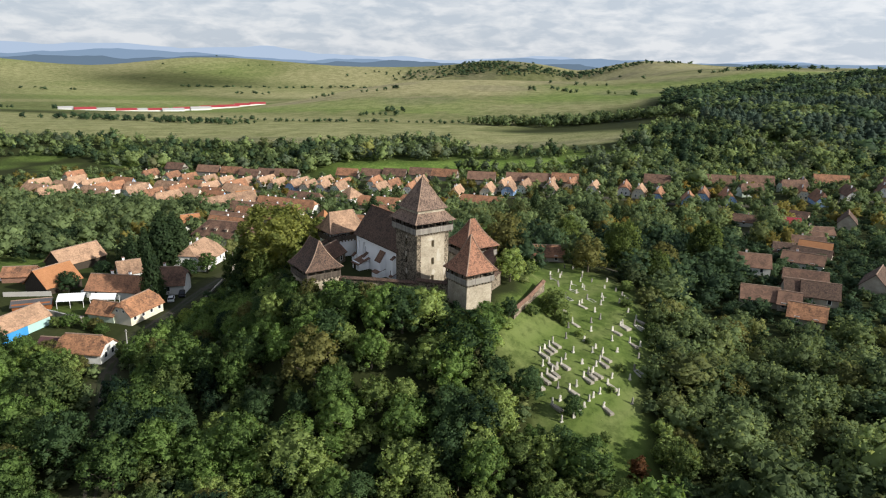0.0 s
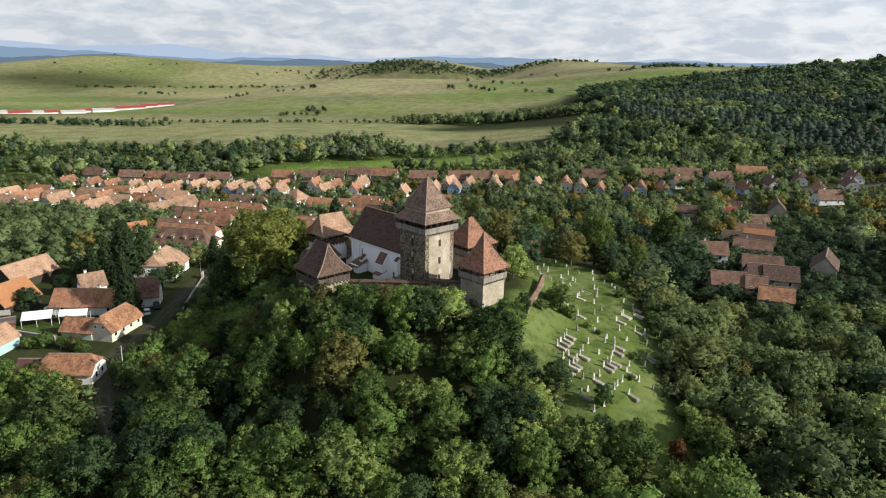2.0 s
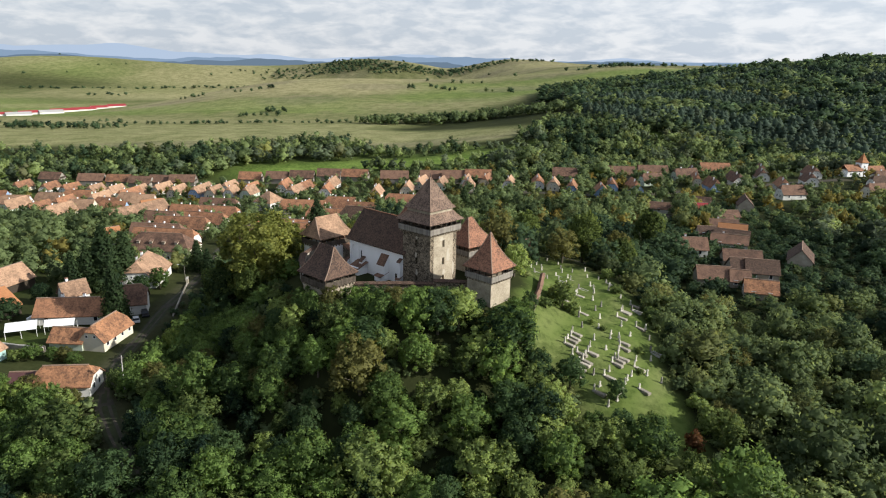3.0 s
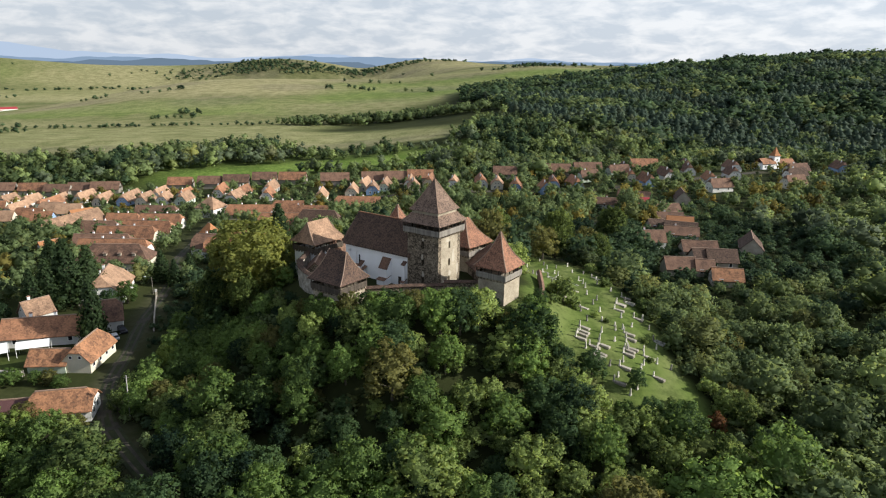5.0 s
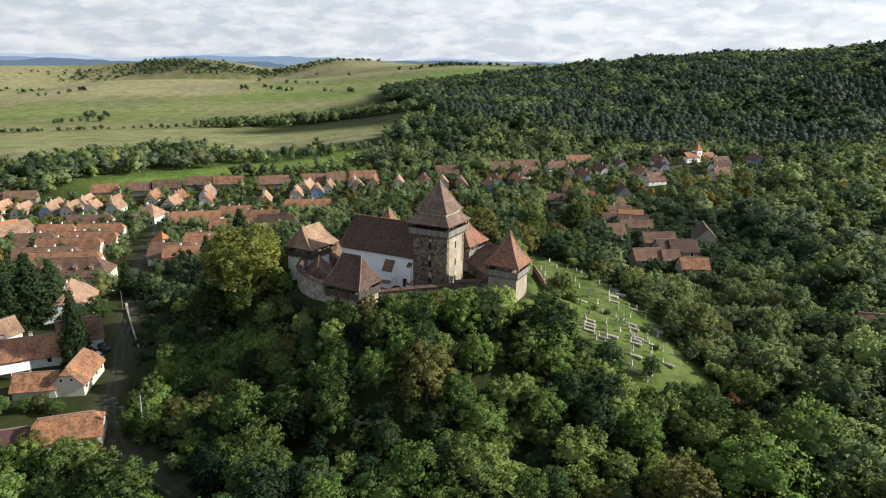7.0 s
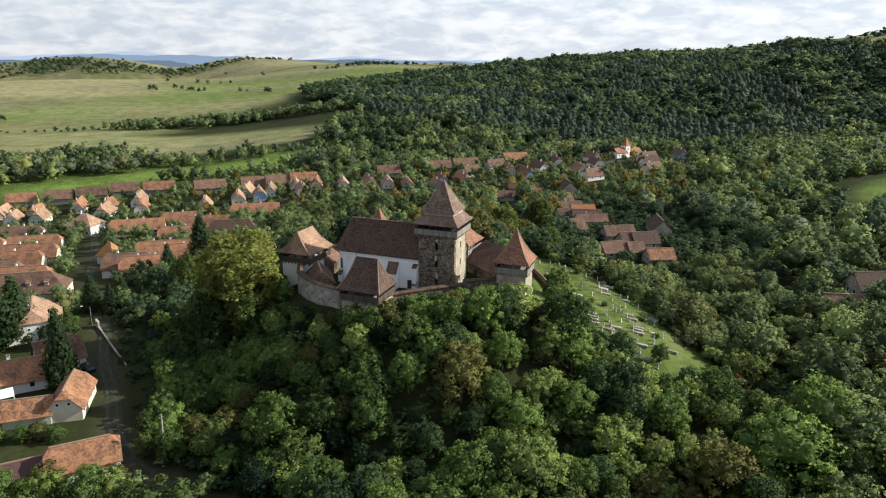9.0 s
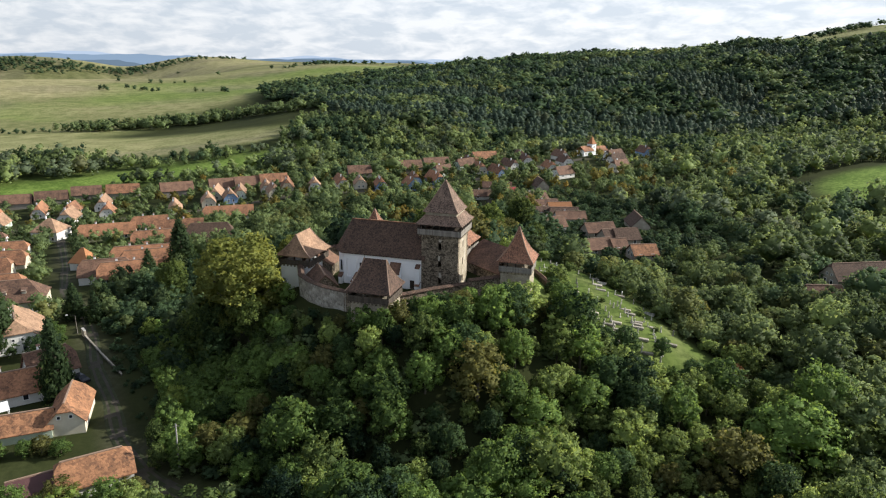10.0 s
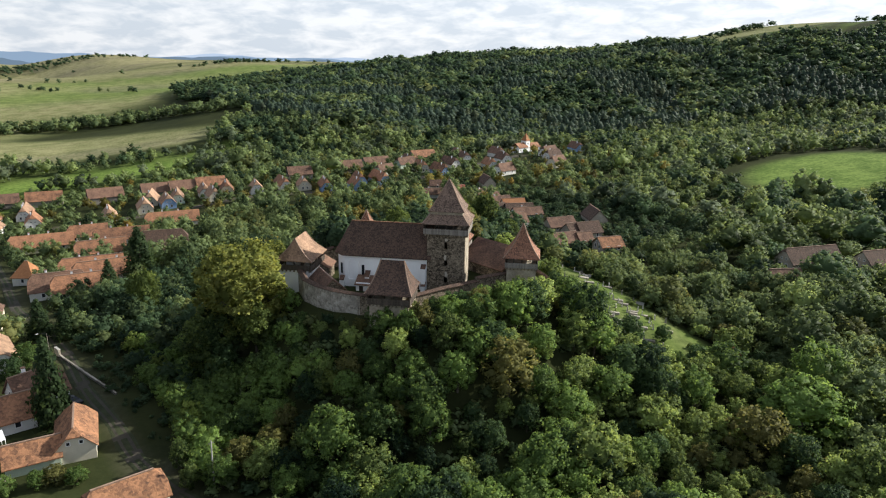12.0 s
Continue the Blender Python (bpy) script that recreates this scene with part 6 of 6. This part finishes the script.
def pine_pattern(seed, h, r, tiers, count, size):
    return (*pine_crown(np.random.default_rng(seed), h, r, tiers, count, size), h)


# rough grass between the graves
def grass():
    g = np.random.default_rng(12)
    n = 9000
    x, y = g.uniform(-12, 27, n), g.uniform(88, 191, n)
    keep = inside(x, y, GRAVEYARD) & (g.uniform(size=n) < 0.45 + 0.55 * np.sin(x * 0.7 + 3 * np.sin(y * 0.31)) ** 2)
    x, y = x[keep], y[keep]
    z, a, s = ground(x, y), g.uniform(0, 6.283, len(x)), g.uniform(0.06, 0.14, len(x))
    root = np.stack([x, y, z - 0.05], -1)
    side = np.stack([np.cos(a), np.sin(a), 0 * a], -1) * s[:, None]
    tip = np.stack([g.normal(size=len(x)) * 0.12, g.normal(size=len(x)) * 0.12, 0.03 + 0.5 * s], -1)
    me = big_mesh("grass", np.stack([root - side, root + side, root + tip], 1).reshape(-1, 3), 3, np.tile((0.0, 0.0, 1.0), (3 * len(x), 1)))
    me.materials.append(GRASS)
    tagged(new("grass", me), "tufts of rough green grass between the graves", "grass", kind="stuff")


grass()

# bushes round the graves
BUSHES = [(2.0, 139.5, 3.0), (5.8, 135.5, 2.6), (-1.5, 131.5, 2.4), (8.8, 130.0, 1.5), (16.5, 120.5, 1.4), (20.5, 152, 2.4), (22, 166, 3.0), (-6.5, 123, 2.2), (-8, 117.5, 2.6), (12.5, 100.5, 1.6), (10.5, 127.5, 1.2), (14.2, 113.2, 1.2), (24, 121, 3.2), (25, 138, 3.4), (22.5, 105, 3.2), (-3.5, 152, 3.4), (-3, 162, 3.2), (-3.0, 172, 3.0)]
for x, y, h in BUSHES:
    plant("bush", x, y, h, rng, 1.1)


# the wooded slope that the camera passes nearest
def canopy(x, y):
    """Height of the wood: thickets, tall groups and low gaps, lower under the bastions."""
    n = noise.noise((x * 0.07, y * 0.07, 1.5))
    h = 6.4 + 4.6 * n + rng.uniform(-2.9, 2.9)
    if x < -50 and y > 112:
        h = min(h, 6.0)
    if 20 < x < 44 and 92 < y < 152:
        return rng.uniform(5.0, 8.5)
    if 24 < x < 62 and y > 178:
        return rng.uniform(7.5, 11.5)
    if x < -74 and y > 112:
        h = min(max(h, 6.2), 8.5)
    if -88 < x < -52 and 128 < y < 154:
        h = min(max(h, 6.0), 8.5) if x < -70 else min(h, 3.6)
    if 62 < x < 122 and 176 < y < 265:
        return rng.uniform(2.6, 4.6)
    if 34 < x < 115 and 140 < y < 200:
        h = min(h, 5.2)
    if -54 < x < -4 and 104 < y < 134:
        h = min(h, 9.5 + 0.32 * (130 - y) - height(x, y))
    near_tower = math.hypot(x + 12, y - 125)
    return max(4.2 if y < 112 else 2.6, min(h, 2.6 + 0.4 * near_tower) if near_tower < 12 else h)


slope = scatter(-112, 70, 46, 150, 5.2, rng, lambda x, y: not inside(x, y, CLEAR) and (y < 122 or x > -90) and (y > 62 or x > -50), 0.0, 0.36)
slope.sort(key=lambda p: math.hypot((p[0] + 36) / 1.25, p[1] - 98))
for x, y in slope[:262]:
    dice = rng.uniform()
    h = canopy(x, y)
    # lighter leaves east and darker ones west stand in for sun and shade
    kind = "light" if (h < 5.5 or x > -24) and dice < 0.74 else "green" if dice < 0.58 else "light" if dice < 0.80 else "dark" if dice < 0.95 else "brown"
    if rng.uniform() < 0.14 and y < 118:
        h, kind = h * 1.3, rng.choice(("green", "dark", "light"))
    if x < -40 and kind == "light" and rng.uniform() < 0.3:
        kind = "dark"
    plant(kind, x, y, h, rng, rng.uniform(0.9, 1.2))
rest = [(x, y, canopy(x, y), rng.uniform(0.9, 1.15)) for x, y in slope[262:]]
DRIFTS = [(WOODS_DARK, "dark green"), (WOODS, "mid-green"), (WOODS_LIGHT, "light green"), (WOODS_LIGHT, "sunny green"), (WOODS_PALE, "silvery grey-green")]
MID = [pattern(100 + i, 9, 4.6 + 0.3 * (i % 3), 17 + i % 4, 560, 0.28, 0.3, 0.6) for i in range(7)]
SMALL = [pattern(130 + i, 8, 4 + 0.3 * (i % 3), 22 + 2 * (i % 3), 1000, 0.21, 0.32, 0.65) for i in range(6)]
sides = scatter(-88, 14, 150, 250, 7.4, rng, lambda x, y: not inside(x, y, CLEAR))
east = scatter(24, 250, 70, 265, 8.2, rng, lambda x, y: math.hypot((x - 300) / 82, (y - 195) / 56) > 0.95 and not (x < 62 and y < 150), -1.0)
# the light green share puts this side's sunlight into the leaf colour
mixed_wood("lit_woodland", [s for s in rest if s[0] > -10], SMALL, [(WOODS, "mid-green"), (WOODS_LIGHT, "light green"), (WOODS, "deep green")], "broadleaf trees on the sunny eastern slope", rng)
wood_mesh("slope_woodland", [s for s in rest if s[0] <= -10], SMALL, LEAF, "dense green trees on the outer slopes of the hill", rng)
# dark leaves put the hill's shade into the colour of these flanks
wood_mesh("hillside_woodland", [(x, y, canopy(x, y) * (1.25 if y > 176 else 0.85 if x < -50 else 1.1), 1.0) for x, y in sides], MID, WOODS_DARK, "dense green woodland on the hill's flanks, darkened for its shade", rng)
mixed_wood("eastern_scrub", [(x, y, canopy(x, y) * rng.uniform(0.8, 1.4), 1.1) for x, y in east if x > 135], [pattern(120 + i, 8.5, 4.4, 7 + i % 3, 250, 0.36) for i in range(5)], DRIFTS, "scrub towards the eastern meadow", rng)
shrubs = scatter(-92, -58, 122, 190, 4.6, rng, lambda x, y: inside(x, y, [(-89, 126), (-64, 122), (-60, 165), (-88, 188), (-90, 150)]))
wood_mesh("shaded_shrubs", [(x, y, rng.uniform(3.2, 5.6), 1.1) for x, y in shrubs], SMALL, LEAF, "green shrubs on the shaded west slope", rng)
mixed_wood("eastern_woodland", [(x, y, canopy(x, y) * rng.uniform(0.85, 1.2), 1.1) for x, y in east if x <= 135 and y < 165], MID, [(WOODS_DARK, "dark green"), (WOODS, "mid-green"), (WOODS, "deep green"), (WOODS_LIGHT, "light green")], "broadleaf scrub and woodland east of the hill", rng)
# dark green leaves, with the crowns' shadow side added to the colour
wood_mesh("farm_woodland", [(x, y, canopy(x, y) * rng.uniform(0.75, 1.1), 1.2) for x, y in east if x <= 135 and y >= 165], MID, WOODS_DARK, "dark green broadleaf trees round the eastern farms", rng)

# brambles and saplings that close the gaps of the wood
LOW = [pattern(160 + i, 8, 4.4, 7 + i, 120, 0.44, 0.34, 0.5) for i in range(4)]
floor = scatter(-96, 44, 50, 150, 3.7, rng, lambda x, y: not inside(x, y, CLEAR) and (y < 122 or x > -90) and (y > 62 or x > -50) and math.hypot(x + 12, y - 125) > 7, -2.0, 0.55)
wood_mesh("undergrowth", [(x, y, rng.uniform(1.5, 3.4), rng.uniform(1.0, 1.5)) for x, y in floor], LOW, WOODS, "brambles and saplings under the trees of the hill", rng, "bushes", 0.06)
yards = scatter(48, 150, 160, 350, 4.6, rng, lambda x, y: True, -2.0, 0.6)
# the same dark leaves: shade between the farms is part of the colour
wood_mesh("farmyard_bushes", [(x, y, rng.uniform(1.4, 3.6), rng.uniform(1.1, 1.6)) for x, y in yards], LOW[:2], WOODS_DARK, "bushes and fruit trees between the farm buildings", rng, "bushes", 0.12)
verge = scatter(-97, -80, 108, 250, 2.6, rng, lambda x, y: rng.uniform() < 0.6, -1.2, 0.6)
wood_mesh("verge_shrubs", [(x, y, rng.uniform(0.7, 2.2) * (1.7 if y > 186 else 1), rng.uniform(1.0, 1.6)) for x, y in verge], LOW, WOODS_DARK, "nettles and low shrubs along the lane", rng, "bushes", 0.04)


def ridge_foot(x, y):
    """How far a spot lies up the ridge, along it, and where the forest begins and ends there."""
    d, s = (x - 740) * 0.69 + (y - 900) * 0.72, (x - 740) * 0.72 - (y - 900) * 0.69
    return d, s, -300 - 300 * sm(-520, -200, s) + 200 * sm(-120, 330, s), 26 - 165 * sm(80, 350, s) + 26 * noise.noise((s * 0.012, 0, 6))


def ridge_wood(x, y):
    d, s, low, high = ridge_foot(x, y)
    return low < d < high and s > -700 - 0.63 * d


# gardens of the village, the stream's belt of trees, hedges
FAR = [pattern(200 + i, 8, 4.0, 5 + i % 3, 80, 0.42) for i in range(6)]
GARDEN = [pattern(230 + i, 8, 4.0 + 0.4 * (i % 2), 5 + i % 3, 110, 0.38) for i in range(6)]
DISTANT = [pattern(210 + i, 8, 4.2, 4, 36, 0.55) for i in range(6)]
PINE = [pine_pattern(220 + i, 12, 4.2 + 0.5 * (i % 3), 5, 30, 0.62) for i in range(6)]
gardens = scatter(-420, 300, 196, 520, 8.4, rng, lambda x, y: rng.uniform() < (0.80 if 330 < y < 475 else 0.85 if x > -80 else 0.70) and not (-86 < x < 14 and y < 250) and not (x > 14 and y < 265), -1.4)
belt = scatter(-620, 420, 505, 660, 8.0, rng, lambda x, y: abs(y - 566 + 0.03 * x + 12 * math.sin(x / 60)) < 46 + 28 * noise.noise((x * 0.012, 0, 2)) and not (abs(y - 562 - 0.10 * x) < 20 and -190 < x < 90) and rng.uniform() < 0.85 + noise.noise((x * 0.02, y * 0.02, 7)))
lee = scatter(40, 560, 440, 900, 8.8, rng, lambda x, y: x > 70 + 0.6 * (y - 622) and ridge_foot(x, y)[0] < ridge_foot(x, y)[2] + 8 and x < 300 + 0.5 * (y - 440), 0.0, 0.62)
west = scatter(-520, -170, 190, 330, 8.0, rng, lambda x, y: rng.uniform() < 0.8)
foot = scatter(240, 780, 150, 520, 9.0, rng, lambda x, y: math.hypot((x - 300) / 82, (y - 195) / 56) > 1.0 and ridge_foot(x, y)[0] < ridge_foot(x, y)[2] + 6)


def open_view(x, y):
    """Lower gardens and orchards round the white village church and behind the eastern farms."""
    if 80 < x < 155 and 235 < y < 350:
        return 0.5
    return 0.4 if math.hypot(x - 243, y - 398) < 52 else 1.0


def belt_height(x, y):
    return max(3.5, 7.8 + 7 * noise.noise((x * 0.016, y * 0.02, 4)) + rng.uniform(-2.2, 2.4) + 5 * math.exp(-((x + 175) / 60) ** 2)) * open_view(x, y)


near_west = [p for p in west if p[0] > -340 and p[1] < 330]
west = [p for p in west if p not in near_west]
street_trees = scatter(-150, -62, 196, 392, 7.2, rng, lambda x, y: rng.uniform() < 0.8)
gardens = [p for p in gardens if not (-150 < p[0] < -62 and p[1] < 392)]
wood_mesh("street_trees", [(x, y, rng.uniform(4.0, 8.5), 1.0) for x, y in street_trees] + [(x, y, rng.uniform(6.5, 12.0), 1.05) for x, y in near_west], [pattern(140 + i, 8, 4, 7 + i % 3, 240, 0.32) for i in range(5)], WOODS, "garden trees along the village lane", rng)
autumn = [p for p in gardens if noise.noise((p[0] * 0.05, p[1] * 0.05, 9)) > 0.25]
near_garden = [p for p in gardens if -90 < p[0] < 110 and p[1] < 320 and p not in autumn]
gardens = [p for p in gardens if p not in autumn and p not in near_garden]
wood_mesh("autumn_trees", [(x, y, rng.uniform(5, 10) if y < 330 else rng.uniform(4, 7.5), 1.0) for x, y in autumn], GARDEN, WOODS_AUTUMN, "garden trees turning yellow-brown in autumn", rng)
wood_mesh("garden_trees", [(x, y, rng.uniform(7, 12.5), 0.95) for x, y in near_garden], MID, WOODS, "tall green trees behind the church hill", rng)
wood_mesh("village_trees", [(x, y, open_view(x, y) * rng.uniform(4.0, 9.0) + (3.0 if -90 < x < 80 and y < 330 else open_view(x, y) * (0.5 if x > 0 else -1.5) if y > 340 else 0), 1.05) for x, y in gardens + west], GARDEN, WOODS, "orchard and garden trees among the village houses", rng)
mixed_wood("stream_trees", [(x, y, belt_height(x, y), 1.0) for x, y in belt], FAR, DRIFTS, "broadleaf trees along the stream", rng)
mixed_wood("valley_woodland", [(x, y, belt_height(x, y), 1.05) for x, y in lee], FAR, DRIFTS, "broadleaf trees below the ridge", rng)
mixed_wood("meadow_trees", [(x, y, rng.uniform(5, 11) * open_view(x, y), 1.1) for x, y in foot], FAR, DRIFTS, "trees and scrub round the eastern meadow", rng)


def along(line, step, wide, rng, keep=1.0):
    pts = []
    for (ax, ay), (bx, by) in zip(line, line[1:]):
        n = int(math.hypot(bx - ax, by - ay) / step)
        for i in range(n):
            if rng.uniform() < keep:
                f = (i + rng.uniform()) / n
                pts.append((ax + (bx - ax) * f + rng.normal() * wide, ay + (by - ay) * f + rng.normal() * wide))
    return pts


# thick hedge at the foot of the climbing field, thin bushes further west
hedge = along([(-110, 985), (0, 965), (60, 930), (110, 880), (150, 830), (215, 770)], 2.6, 8, rng) + along([(-60, 978), (20, 955), (80, 905)], 4, 14, rng)
bushes = along([(-420, 975), (-260, 985), (-110, 985)], 5, 4, rng, 0.75) + along([(-520, 1010), (-420, 975)], 9, 6, rng, 0.7)
grove = along([(-760, 900), (-600, 905), (-440, 905)], 3.0, 14, rng, 0.9) + along([(-290, 1150), (-258, 1146)], 4, 7, rng) + along([(-330, 1085), (-250, 1095)], 7, 4, rng, 0.7)
grove += along([(-60, 1480), (0, 1500), (40, 1440)], 10, 10, rng, 0.9) + along([(-20, 1650), (30, 1630), (160, 1600)], 26, 8, rng, 0.8) + along([(60, 1420), (130, 1380), (160, 1300)], 16, 12, rng, 0.7)
grove += along([(-430, 1480), (-330, 1500)], 9, 6, rng, 0.7) + along([(-560, 1500), (-500, 1510)], 9, 5, rng) + along([(430, 1400), (520, 1370), (560, 1290)], 14, 9, rng, 0.6)
grove += along([(-1250, 1150), (-900, 1120), (-800, 1010)], 16, 12, rng, 0.5) + along([(-1300, 1330), (-1180, 1300)], 12, 10, rng, 0.6)
wood_mesh("field_hedge", [(x, y, rng.uniform(9, 16), 1.15) for x, y in hedge], FAR, WOODS, "thick hedgerow of trees between two fields", rng)
wood_mesh("field_bushes", [(x, y, rng.uniform(3, 7), 1.5) for x, y in bushes] + [(x, y, rng.uniform(6, 11), 1.25) for x, y in grove], FAR, WOODS_DARK, "bushes and lone trees between the fields", rng)
valley_line = along([(-1500, 2480), (-1200, 2560), (-900, 2700), (-700, 2760), (-420, 2700)], 13, 16, rng, 0.75) + along([(-1250, 2250), (-1000, 2330)], 16, 12, rng, 0.6) + along([(-2300, 2150), (-1700, 2200)], 20, 20, rng, 0.5)
copse = [(cx + rng.normal() * wx, cy + rng.normal() * wy) for cx, cy, wx, wy, n in ((-180, 3020, 170, 40, 230), (-330, 3110, 90, 40, 90), (120, 3060, 150, 26, 110), (-520, 2960, 120, 30, 50), (330, 3000, 150, 20, 50), (-640, 3050, 120, 30, 30),
         (500, 1750, 120, 20, 40), (900, 1150, 60, 15, 40), (1150, 760, 70, 12, 30), (1330, 560, 60, 14, 40)) for _ in range(n)] + [(rng.uniform(-1800, 500), rng.uniform(2600, 3200)) for _ in range(18)]
wood_mesh("far_copses", [(x, y, rng.uniform(8, 14), 1.6) for x, y in copse + valley_line], DISTANT, WOODS_DARK, "scattered woods on the distant hills", rng)


forest = [p for p in scatter(120, 1250, 200, 1250, 8.6, rng, lambda x, y: bool(ridge_wood(x, y)))]
pine_spots, leaf_spots = [], []
for x, y in forest:
    d = (x - 740) * 0.69 + (y - 900) * 0.72
    n = noise.noise((x * 0.011, y * 0.011, 3))
    tall = 11.5 + 4.5 * noise.noise((x * 0.02, y * 0.02, 17)) + rng.uniform(-2.5, 3.5)
    (pine_spots if n + 0.001 * (-d - 200) + rng.uniform(-0.25, 0.25) > 0.13 + 0.35 * sm(-330, -520, (x - 740) * 0.72 - (y - 900) * 0.69) else leaf_spots).append((x, y, tall, rng.uniform(1.25, 1.6)))
wood_mesh("ridge_pines", pine_spots, PINE, PINES_HAZED, "dark pine forest covering the ridge", rng, vary=0.14)
mixed_wood("ridge_broadleaf", leaf_spots, DISTANT, [(WOODS_DARK, "dark green"), (WOODS_DARK, "deep green"), (WOODS, "mid-green")], "broadleaf trees within the ridge forest", rng)
